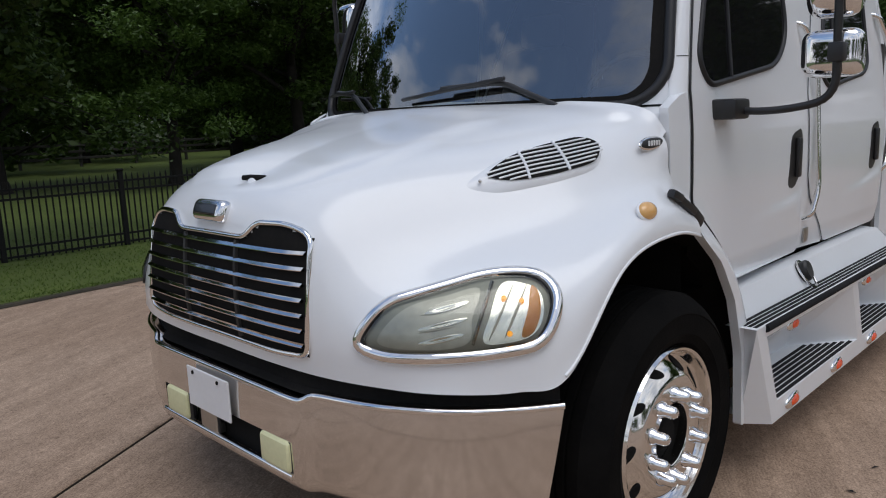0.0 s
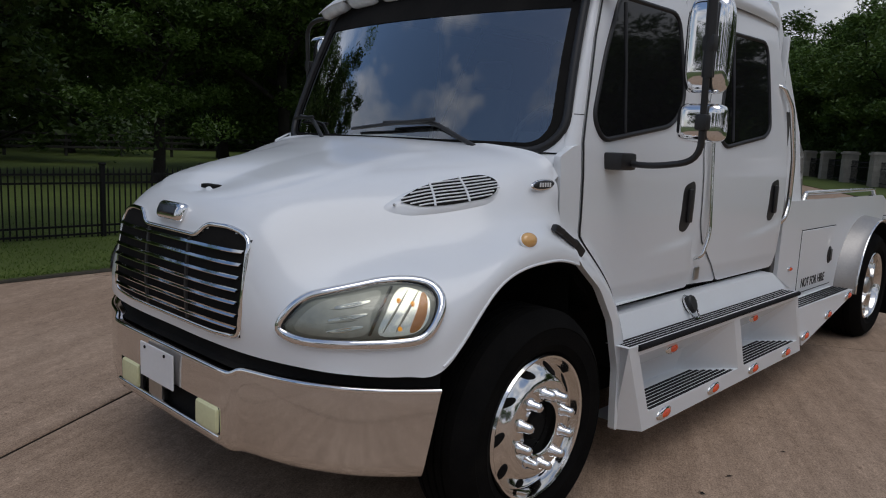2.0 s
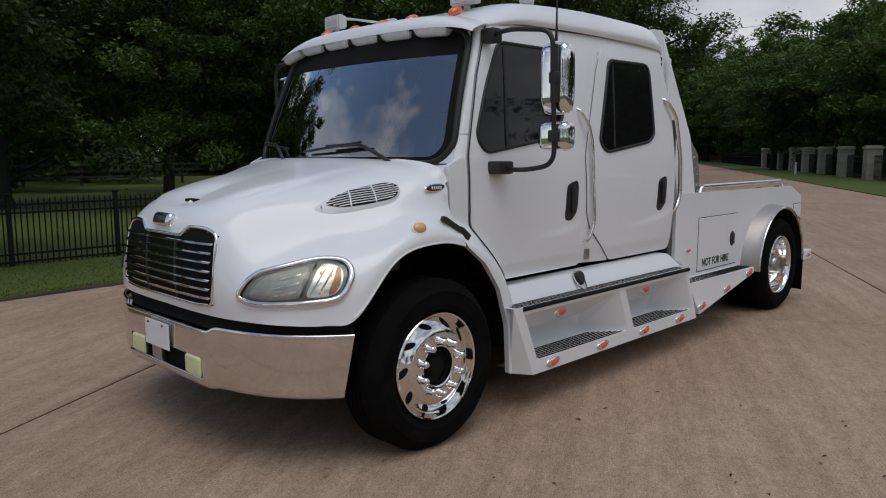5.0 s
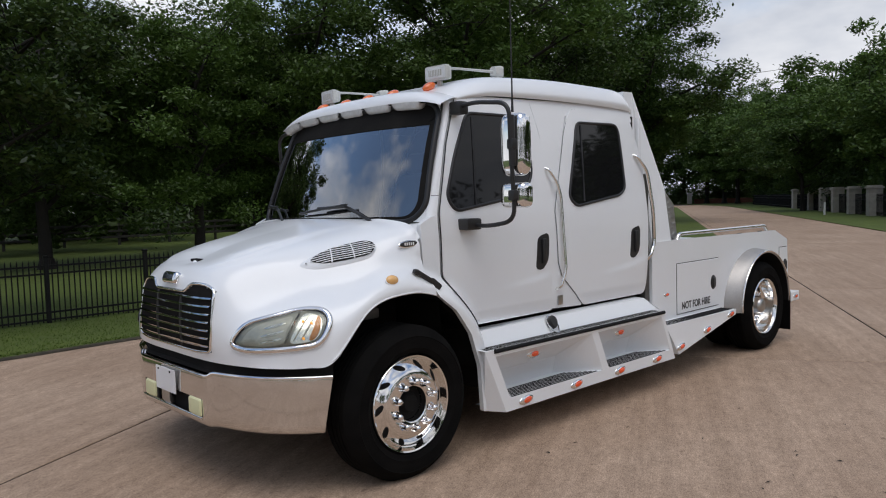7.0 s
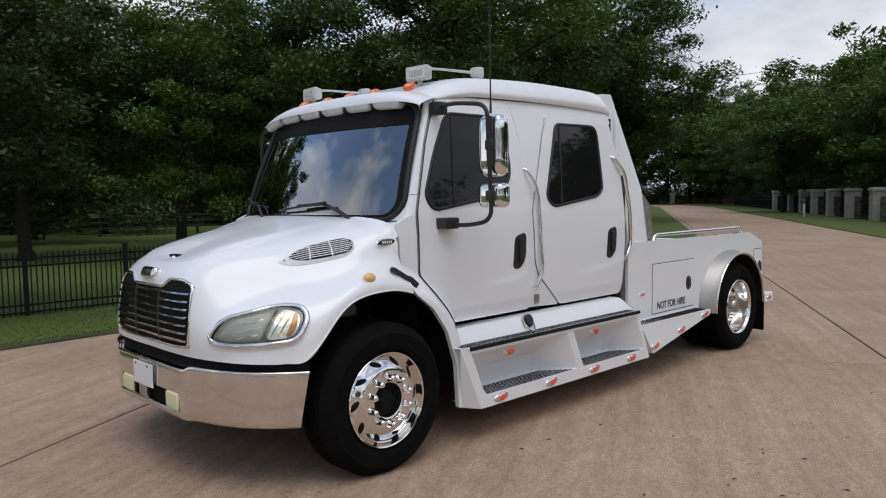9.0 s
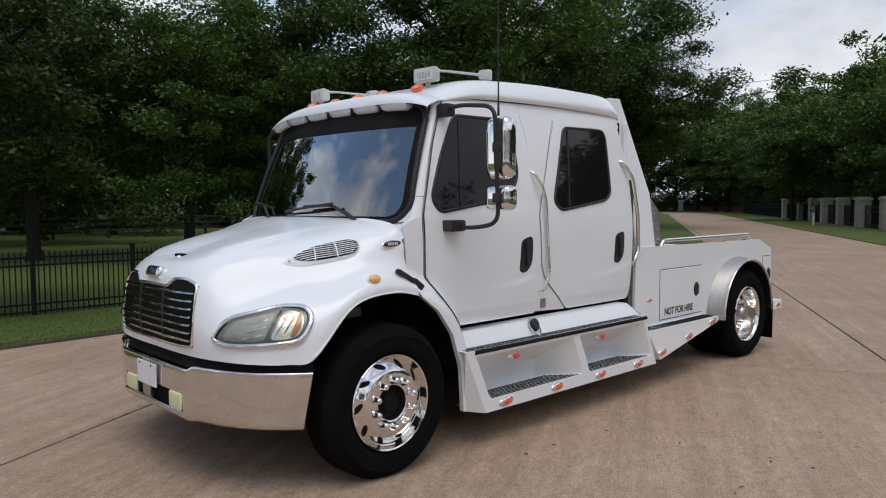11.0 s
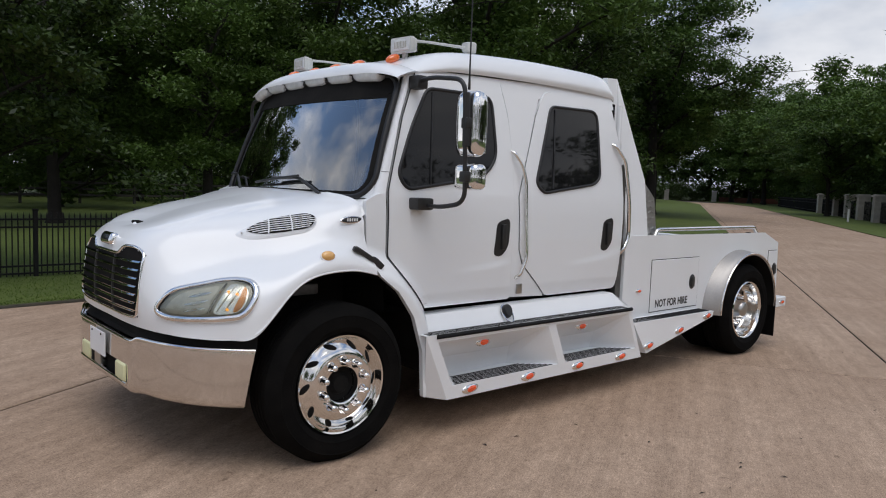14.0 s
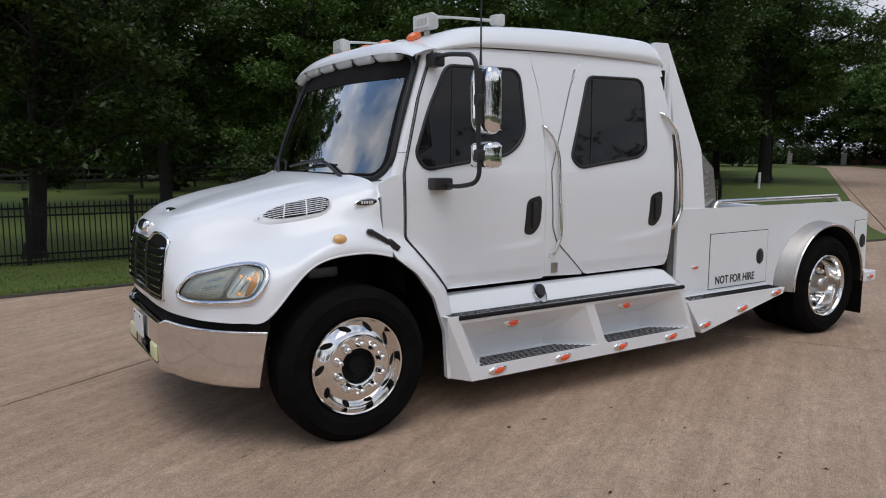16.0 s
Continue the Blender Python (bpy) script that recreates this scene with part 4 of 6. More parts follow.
for k in (0, 1):
    v = []
    for i in range(17):
        for w in (0, 1.0):
            j = w if k == 0 else 32 - w
            a = int(min(j, 31))
            b = j - a
            p = np.array(WS[i][a]) * (1 - b) + np.array(WS[i][a + 1]) * b + np.array((-0.004, 0, 0))
            v.append(tuple(p))
    mesh_object("side_band", v, grid_faces(17, 2), MATT, shield, "", 60)

# Painted cowl between the hood's rear edge and the windshield, both sides.
for sg in (-1, 1):
    top, low = [], []
    vs = np.linspace(0.66, 0.985, 16)
    for v, p in zip(vs, hood(np.full(1, 0.985), vs)[0]):
        k = (v - 0.66) / 0.325
        low.append(np.array((p[0] - 0.01, p[1] * -sg, p[2] - 0.010)))
        if k < 0.25:
            q = k / 0.25
            top.append(np.array((0.350 - 0.03 * q, sg * (1.092 - 0.050 * q), 1.600 - 0.004 * q)))
        else:
            q = (k - 0.25) / 0.75
            top.append(on_glass(sg * (1 - q * 0.96), 0.0, 0.004) - np.array((0, 0, 0.006)))
    grid = [a * (1 - t) + b * t for a, b in zip(low, top) for t in np.linspace(0, 1, 5)]
    mesh_object("cowl_top", grid, grid_faces(16, 5), PAINT, cab, "", 60)


def on_shield(s, t, off=0.02):
    j, i = (s + 1) * 16, t * 16
    p = WS[int(round(i))][int(round(j))]
    return (p[0] - off, p[1], p[2] + off * 0.5)


for a, b, c in (((-0.64, 0.02), (-0.40, 0.125), (0.16, 0.075)), ((0.42, 0.02), (0.62, 0.125), (0.95, 0.10))):
    A, B, C = on_shield(*a, 0.03), on_shield(*b, 0.035), on_shield(*c, 0.02)
    M = tuple(np.array(B) * 0.45 + np.array(C) * 0.55 + np.array((-0.02, 0, 0.02)))
    wiper = mesh_object("wiper", *tube_data(rounded([A, B, M], 0.06), 0.012, 8), BLACK, cab, "black windshield wiper", 60)
    D = tuple(np.array(B) + np.array((-0.01, -0.03, 0.0)))
    blade = [tuple(np.array(D) * (1 - t) + np.array(C) * t + np.array((-0.008 - 0.012 * math.sin(math.pi * t), 0, 0.012))) for t in np.linspace(0, 1, 9)]
    mesh_object("blade", *tube_data(blade, 0.009, 6), BLACK, wiper, "", 60)

# Roof.
ROOF = [
    (0.58, [(0, 2.505), (0.5, 2.500), (0.78, 2.480), (0.90, 2.455), (0.935, 2.430), (0.93, 2.41)]),
    (0.68, [(0, 2.552), (0.5, 2.547), (0.76, 2.530), (0.91, 2.49), (0.96, 2.455), (0.955, 2.43)]),
    (0.88, [(0, 2.615), (0.5, 2.61), (0.77, 2.605), (0.90, 2.575), (0.974, 2.505), (0.965, 2.475)]),
    (1.15, [(0, 2.675), (0.5, 2.67), (0.79, 2.665), (0.905, 2.635), (0.976, 2.545), (0.966, 2.50)]),
    (1.80, [(0, 2.715), (0.5, 2.71), (0.81, 2.70), (0.912, 2.67), (0.976, 2.565), (0.966, 2.515)]),
    (2.45, [(0, 2.715), (0.5, 2.71), (0.82, 2.702), (0.914, 2.67), (0.975, 2.57), (0.965, 2.515)]),
    (2.78, [(0, 2.705), (0.5, 2.70), (0.82, 2.692), (0.912, 2.66), (0.972, 2.56), (0.962, 2.505)]),
    (2.90, [(0, 2.665), (0.5, 2.66), (0.82, 2.650), (0.905, 2.62), (0.963, 2.535), (0.955, 2.495)]),
    (2.95, [(0, 2.55), (0.5, 2.545), (0.80, 2.54), (0.89, 2.53), (0.945, 2.50), (0.94, 2.475)]),
]


def build_roof():
    g = np.array([[(x, -y, z) for y, z in row] for x, row in ROOF])
    d = [(g[k + 1, 0, 0] - g[k, 0, 0]) for k in range(len(g) - 1)]
    rows = spline(g, np.linspace(0, 1, 57))
    pts = spline(rows.transpose(1, 0, 2), np.linspace(0, 1, 21)).transpose(1, 0, 2)
    pts[..., 1] = np.minimum(pts[..., 1], 0)
    left = pts.reshape(-1, 3)
    v = list(left) + list(left * np.array((1, -1, 1)))
    f = grid_faces(57, 21) + grid_faces(57, 21, start=57 * 21)
    roof = mesh_object("roof", v, f, PAINT, cab, "white raised roof cap", 50)
    bm = bmesh.new()
    bm.from_mesh(roof.data)
    bmesh.ops.remove_doubles(bm, verts=bm.verts, dist=0.001)
    bmesh.ops.recalc_face_normals(bm, faces=bm.faces)
    bmesh.ops.solidify(bm, geom=bm.faces[:], thickness=0.015)
    bm.to_mesh(roof.data)
    bm.free()
    roof.data.shade_smooth()
    roof.data.set_sharp_from_angle(angle=radians(50))
    return roof


roof = build_roof()
for sg in (-1, 1):
    side_panel("cab_header", [(0.76, 2.40), (0.80, 2.50), (2.90, 2.53), (2.93, 2.40)], PAINT, cab, -0.006, 0.02, 0.01, "", 6, 12, sg)


def visor_edge(s):
    """The visor's lower front edge, its crest and its seat on the roof at s, from side to side."""
    a = abs(s)
    low = np.array((0.445 + 0.055 * a ** 2.4, s * 1.03, 2.450 - 0.012 * a ** 2 - 0.052 * a ** 7))
    crest = low + np.array((0.058, -s * 0.012, 0.084 * (1 - 0.60 * a ** 4)))
    seat = np.array((0.74 + 0.02 * a ** 3, s * 0.955, 2.562 - 0.10 * a ** 4))
    return low, crest, seat


def visor_point(s, t):
    """t from the seat on the roof (0) over the crest (0.6) to the front edge (1)."""
    low, crest, seat = visor_edge(s)
    if t < 0.6:
        k = t / 0.6
        p = seat * (1 - k) + crest * k
        p[2] += 0.012 * math.sin(math.pi * k)
        return p
    k = (t - 0.6) / 0.4
    p = crest * (1 - k) + low * k
    p[0] -= 0.014 * math.sin(math.pi * k)
    return p


VS, VT = np.linspace(-1, 1, 61), np.linspace(0, 1, 13)
vis_top = [visor_point(s, t) for s in VS for t in VT]
vis_low = [visor_point(s * 0.985, t) + np.array((0.018, 0, -0.014 if t < 0.8 else 0.004)) for s in VS for t in VT]
n, m = len(vis_top), len(VT)
f = grid_faces(61, m) + [tuple(reversed(q)) for q in grid_faces(61, m, start=n)]
f += [(i * m + m - 1, (i + 1) * m + m - 1, n + (i + 1) * m + m - 1, n + i * m + m - 1) for i in range(60)]
f += [(j, j + 1, n + j + 1, n + j) for j in range(m - 1)] + [(60 * m + j + 1, 60 * m + j, n + 60 * m + j, n + 60 * m + j + 1) for j in range(m - 1)]
visor = mesh_object("sun_visor", vis_top + vis_low, f, PAINT, cab, "white drop sun visor over the windshield", 50)
for k in range(6):
    # Half-round chrome lamps in a row under the front edge.
    s0, s1 = -0.66 + 0.305 * k - 0.135, -0.66 + 0.305 * k + 0.135
    s0, s1 = (s0, s1) if k < 5 else (s0, s1 - 0.02)
    prof = [(0.004, 0.010), (0.000, -0.006), (0.006, -0.034), (0.022, -0.050), (0.055, -0.052), (0.085, -0.030), (0.09, 0.01)]
    v = []
    ss = np.linspace(s0, s1, 15)
    for i, s in enumerate(ss):
        low = visor_edge(s)[0]
        e = math.sqrt(max(1 - (2 * i / 14 - 1) ** 8, 0.02))
        v += [low + np.array((0.006 + dx, 0, dz * (e if dz < 0 else 1))) for dx, dz in prof]
    lamp = mesh_object("visor_lamp", v, grid_faces(15, len(prof)), LAMP_GLASS, visor, "pale lamp lens under the visor", 60)
# Black sheet from behind the visor's front edge back to the roof.
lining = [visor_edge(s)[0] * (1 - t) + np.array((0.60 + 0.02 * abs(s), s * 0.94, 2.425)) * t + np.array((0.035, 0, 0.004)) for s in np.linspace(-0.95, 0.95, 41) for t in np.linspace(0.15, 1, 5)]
mesh_object("visor_lining", lining, grid_faces(41, 5), MATT, visor, "black sheet under the visor", 60)

# Roof lamps.
for y, x, z in ((-0.69, 0.705, 2.560), (-0.31, 0.672, 2.550), (0.0, 0.668, 2.550), (0.31, 0.672, 2.550), (0.69, 0.705, 2.560)):
    bm = bmesh.new()
    bmesh.ops.create_uvsphere(bm, u_segments=18, v_segments=10, radius=1.0, matrix=pose(x, y, z + 0.012, 0, -24, 0) @ Matrix.Diagonal((0.062, 0.036, 0.030, 1)))
    part("clearance_lamp", bm, AMBER, roof, "amber clearance lamp", 60)


def work_lamp(x, y, z, size, turn, open_front=True):
    """A rectangular floodlight on the roof: tapered plastic housing, bezel and ribbed glass."""
    m = pose(x, y, z, 0, 0, turn)
    w, h = size[0] / 2, size[1] / 2
    rows = []
    for xx, k in ((-0.030, 0.97), (-0.022, 1.0), (0.004, 1.0), (0.010, 0.93), (0.040, 0.88), (0.058, 0.70)):
        ring = rounded_loop([(xx, -w * k, -h * k), (xx, w * k, -h * k), (xx, w * k, h * k), (xx, -w * k, h * k)], 0.016, 3)
        rows.append([m @ p for p in ring])
    c = len(rows[0])
    f = grid_faces(len(rows), c, True) + [tuple(range(c)), tuple(range(5 * c, 6 * c))]
    body = mesh_object("flood_lamp", [p for r in rows for p in r], f, LAMP_SHELL, roof, "pale plastic flood lamp on the roof", 40)
    if open_front:
        part("lamp_glass", box_bm((-0.036, -w * 0.86, -h * 0.76), (-0.028, w * 0.86, h * 0.76), 0.004, 1, None, m), LAMP_GLASS, body, "ribbed lamp glass")
        part("lamp_well", box_bm((-0.0385, -w * 0.60, -h * 0.42), (-0.034, w * 0.60, h * 0.42), 0.002, 1, None, m), HOUSING, body, "grey reflector seen through the glass")
        for k in range(1, 8):
            yy = -w * 0.58 + w * 1.16 * k / 8
            part("lamp_rib", box_bm((-0.0405, yy - 0.0025, -h * 0.40), (-0.038, yy + 0.0025, h * 0.40), 0, 1, None, m), LAMP_GLASS, body)
    part("lamp_foot", box_bm((0.0, -0.02, -h - 0.05), (0.03, 0.02, -h * 0.8), 0.006, 1, None, m), LAMP_SHELL, body)


for sg in (-1, 1):
    work_lamp(0.792, sg * 0.70, 2.674, (0.215, 0.108), -5 * sg)
    work_lamp(1.405, sg * 0.725, 2.742, (0.085, 0.085), 174 * sg, False)
    tube("lamp_rod", [(0.84, sg * 0.705, 2.715), (1.0, sg * 0.71, 2.728), (1.37, sg * 0.725, 2.738)], [0.013, 0.009, 0.012], LAMP_SHELL, roof, "thin pale rod between lamps")

# Mirrors on the driver's and passenger's doors.
for sg in (-1, 1):
    reach = 1.50 if sg < 0 else 1.38
    arm = rounded([(0.66, sg * 1.01, 2.375), (0.64, sg * 1.20, 2.395), (0.665, sg * reach, 2.36), (0.70, sg * reach, 1.59), (0.66, sg * 1.30, 1.555), (0.66, sg * 1.12, 1.565)], 0.09)
    mirror = mesh_object("side_mirror", *tube_data(arm, 0.015, 10), BLACK, cab, "twin chrome side mirrors on a black tube arm", 60)
    part("arm_foot", box_bm((0.62, -0.06, 2.33), (0.71, 0.05, 2.42), 0.018, 2, None, Matrix.Translation((0, sg * 1.03, 0))), BLACK, mirror)
    part("arm_foot", box_bm((0.57, -0.06, 1.53), (0.71, 0.055, 1.61), 0.016, 2, None, Matrix.Translation((0, sg * 1.13, 0))), BLACK, mirror)
    for z0, z1, wide in ((1.885, 2.30, 0.098), (1.672, 1.845, 0.105)):
        bm = bmesh.new()
        bmesh.ops.create_uvsphere(bm, u_segments=48, v_segments=32, radius=1.0)
        curl = lambda a, e: math.copysign(abs(a) ** e, a)
        for q in bm.verts:
            # Swollen block: flat back, domed front, soft corners.
            q.co = Vector((0.770 + curl(q.co.x, 0.62) * 0.066, curl(q.co.y, 0.42) * wide, (z0 + z1) / 2 + curl(q.co.z, 0.40) * (z1 - z0) / 2))
        bmesh.ops.transform(bm, matrix=Matrix.Translation((0, sg * (reach + 0.045), 0)) @ Matrix.Rotation(radians(-6 * sg), 4, "Z"), verts=bm.verts)
        head = part("mirror_head", bm, CHROME, mirror, "rounded chrome mirror shell", 80)
        part("mirror_face", box_bm((0.836, -wide + 0.03, z0 + 0.025), (0.842, wide - 0.03, z1 - 0.025), 0.002, 1, None, Matrix.Translation((0, sg * (reach + 0.045), 0)) @ Matrix.Rotation(radians(-6 * sg), 4, "Z")), CHROME, head, "mirror glass")
        part("clamp", box_bm((0.665, -0.028, (z0 + z1) / 2 - 0.035), (0.745, 0.028, (z0 + z1) / 2 + 0.035), 0.012, 2, None, Matrix.Translation((0, sg * reach, 0))), BLACK, mirror)
    if sg < 0:
        tube("heater_rail", [(0.682, sg * 1.50, 2.28), (0.69, sg * 1.50, 1.95)], 0.024, BLACK, mirror)
antenna = tube("antenna", [(0.70, -1.50, 2.30), (0.70, -1.50, 2.42), (0.70, -1.50, 3.45)], [0.010, 0.006, 0.0025], BLACK, truck, "thin black whip antenna", 6)

# Grab handles.
for sg in (-1, 1):
    y = lambda z, o: sg * (side_y(1.6, z, False) + o)
    g1 = rounded([(1.585, y(1.97, -0.01), 1.970), (1.596, y(1.96, 0.03), 1.955), (1.660, y(1.86, 0.04), 1.865), (1.688, y(1.74, 0.04), 1.74), (1.698, y(1.15, 0.04), 1.16), (1.640, y(1.04, 0.035), 1.035), (1.632, y(1.02, -0.01), 1.012)], 0.05)
    tube("grab_handle", g1, 0.0135, POLISHED, cab, "bent stainless grab handle")
    g2 = rounded([(2.855, y(2.10, -0.02), 2.100), (2.875, y(2.09, 0.03), 2.085), (2.985, y(1.95, 0.04), 1.955), (3.035, y(1.6, 0.02), 1.60), (3.060, y(1.3, 0.0), 1.295), (2.985, y(1.2, 0.01), 1.190), (2.97, y(1.16, -0.02), 1.150)], 0.06)
    tube("grab_handle", g2, 0.017, POLISHED, cab, "bent stainless grab handle")
    yb = sg * (side_y(1.68, 0.92) + 0.004)
    part("lock_plate", box_bm((1.648, yb - 0.006, 0.885), (1.708, yb + 0.006, 0.962), 0.006), STEEL, cab, "small metal lock plate")
    part("rear_trim", box_bm((2.975, -0.03, 0.70), (3.047, 0.035, 1.93), 0.006, 1, None, Matrix.Translation((0, sg * 1.03, 0))), DULL, cab, "dull metal trim behind the rear door")
    # Pressed rear post of the cab.
    part("rear_post", box_bm((2.955, -0.02, 0.86), (2.99, 0.025, 2.44), 0.01, 2, None, Matrix.Translation((0, sg * 1.0, 0))), PAINT, cab)

# Cab inside, seen through the windshield.
dash = part("dashboard", box_bm((0.36, -1.03, 1.30), (0.78, 1.03, 1.585), 0.06, 3), INTERIOR, cab, "dark grey dashboard")
for y in (-0.52, 0.55):
    seat = part("seat", box_bm((1.05, y - 0.26, 1.15), (1.55, y + 0.26, 1.36), 0.06, 3), SEAT, cab, "grey cloth driver seat")
    part("backrest", box_bm((-0.09, -0.25, 0), (0.09, 0.25, 0.66), 0.07, 3, None, pose(1.55, y, 1.34, 0, 10, 0)), SEAT, seat)
    part("headrest", box_bm((-0.06, -0.15, 0), (0.06, 0.15, 0.2), 0.055, 3, None, pose(1.67, y, 2.0, 0, 8, 0)), SEAT, seat)
wheel_ring = [tuple(pose(0.88, -0.52, 1.66, 0, -62, 0) @ Vector((0.21 * math.cos(a), 0.21 * math.sin(a), 0))) for a in np.linspace(0, 2 * math.pi, 33)[:-1]]
steer = mesh_object("steering_wheel", *tube_data(wheel_ring, 0.015, 8, True), INTERIOR, cab, "grey steering wheel", 60)
part("hub", box_bm((-0.05, -0.19, -0.03), (0.05, 0.19, 0.0), 0.015, 2, None, pose(0.88, -0.52, 1.66, 0, -62, 0)), INTERIOR, steer)
part("column", box_bm((-0.03, -0.03, -0.35), (0.03, 0.03, 0), 0.01, 2, None, pose(0.88, -0.52, 1.66, 0, -62, 0)), INTERIOR, steer)



# ---- bumper ----
PLAN = spline(np.array([(-1.022, 0.0), (-1.022, 0.25), (-1.018, 0.48), (-0.99, 0.60), (-0.935, 0.78), (-0.84, 0.955), (-0.72, 1.09), (-0.575, 1.205)]), np.linspace(0, 1, 49))
PLAN = np.concatenate([PLAN[:0:-1] * np.array((1, -1)), PLAN])


def plan_normals():
    d = np.gradient(PLAN, axis=0)
    nrm = np.stack([-d[:, 1], d[:, 0]], 1)
    return nrm / np.linalg.norm(nrm, axis=1, keepdims=True)


def build_bumper():
    nrm = plan_normals()
    rows = [(-0.06, 0.742), (-0.012, 0.744), (-0.002, 0.737), (0.0, 0.725), (0.003, 0.65), (0.004, 0.575), (0.002, 0.462), (0.0, 0.435), (-0.012, 0.412), (-0.034, 0.400), (-0.07, 0.398)]
    v = []
    for (x, y), (nx, ny) in zip(PLAN, nrm):
        mid = 1 / (1 + math.exp((abs(y) - 0.53) * 120))
        end = max(0, (abs(y) - 0.85) / 0.355) ** 2
        for off, z in rows:
            o = off + 0.012 * mid
            zz = z - 0.024 * mid * (1 if z > 0.7 else 0.3) + 0.0 * end
            cut = 0.06 * end * (0.74 - z) / 0.33 * (1 if y > 0 else -1)
            v.append((x + nx * o - ny * cut, y + ny * o + nx * cut, zz))
    c, r = len(PLAN), len(rows)
    f = []
    for q in grid_faces(c, r):
        row = q[0] % r
        ys = [abs(v[k][1]) for k in q]
        if row == 5 and max(ys) < 0.46:
            continue
        f.append(q)
    bm_ob = mesh_object("bumper", v, f, BUMPER_CHROME, truck, "polished chrome front bumper with a number plate bracket", 40)
    # Cavity behind the opening, lamps and plate.
    part("air_opening", box_bm((-1.005, -0.47, 0.44), (-0.91, 0.47, 0.60), 0.0), MATT, bm_ob, "dark air opening")
    for y in (-0.375, 0.32):
        fog = part("fog_lamp", box_bm((-1.050, y - 0.085, 0.460), (-0.998, y + 0.085, 0.568), 0.018, 3), FOG, bm_ob, "yellowed square fog lamp")
        part("fog_frame", box_bm((-1.036, y - 0.094, 0.453), (-1.008, y + 0.094, 0.576), 0.008, 1), BLACK, fog)
    plate = part("number_plate", box_bm((-1.058, -0.12, 0.545), (-1.050, 0.182, 0.698), 0.002, 1), PLATE, bm_ob, "blank white number plate")
    for y in (-0.05, 0.133):
        bm = lathe([(0.0, 0.004), (0.007, 0.004), (0.007, -0.004)], 10)
        bmesh.ops.transform(bm, matrix=pose(-1.058, y, 0.680, 0, 0, 90), verts=bm.verts)
        part("plate_bolt", bm, MATT, plate)
    part("plate_bracket", box_bm((-1.050, 0.0, 0.47), (-1.03, 0.12, 0.62), 0.004, 1), STEEL, bm_ob)
    part("tow_hook", box_bm((-1.036, 0.02, 0.455), (-0.998, 0.14, 0.50), 0.01, 2), STEEL, bm_ob)
    lip = []
    for (x, y), (nx, ny) in zip(PLAN, nrm):
        if abs(y) < 0.47:
            lip.append((x + nx * 0.010, y, 0.447))
    crown = []
    for (x, y), (nx, ny) in zip(PLAN, nrm):
        mid = 1 / (1 + math.exp((abs(y) - 0.53) * 120))
        crown.append((x + nx * (0.012 * mid - 0.007), y + ny * (0.012 * mid - 0.007), 0.738 - 0.024 * mid))
    mesh_object("top_edge", *tube_data(crown, 0.012, 8), CHROME, bm_ob, "bright chrome top edge", 60)
    mesh_object("bumper_lip", *tube_data(lip, 0.013, 8), CHROME, bm_ob, "chrome lip", 60)
    # Dark band between bumper and hood.
    v = []
    for (x, y), (nx, ny) in zip(PLAN, nrm):
        v += [(x - nx * 0.02, y - ny * 0.02, 0.730), (x - nx * 0.045, y - ny * 0.045, 0.745), (x - nx * 0.055, y - ny * 0.055, 0.825), (x - nx * 0.12, y - ny * 0.12, 0.83)]
    mesh_object("bumper_trim", v, grid_faces(c, 4), MATT, bm_ob, "black plastic trim above the bumper", 30)


build_bumper()


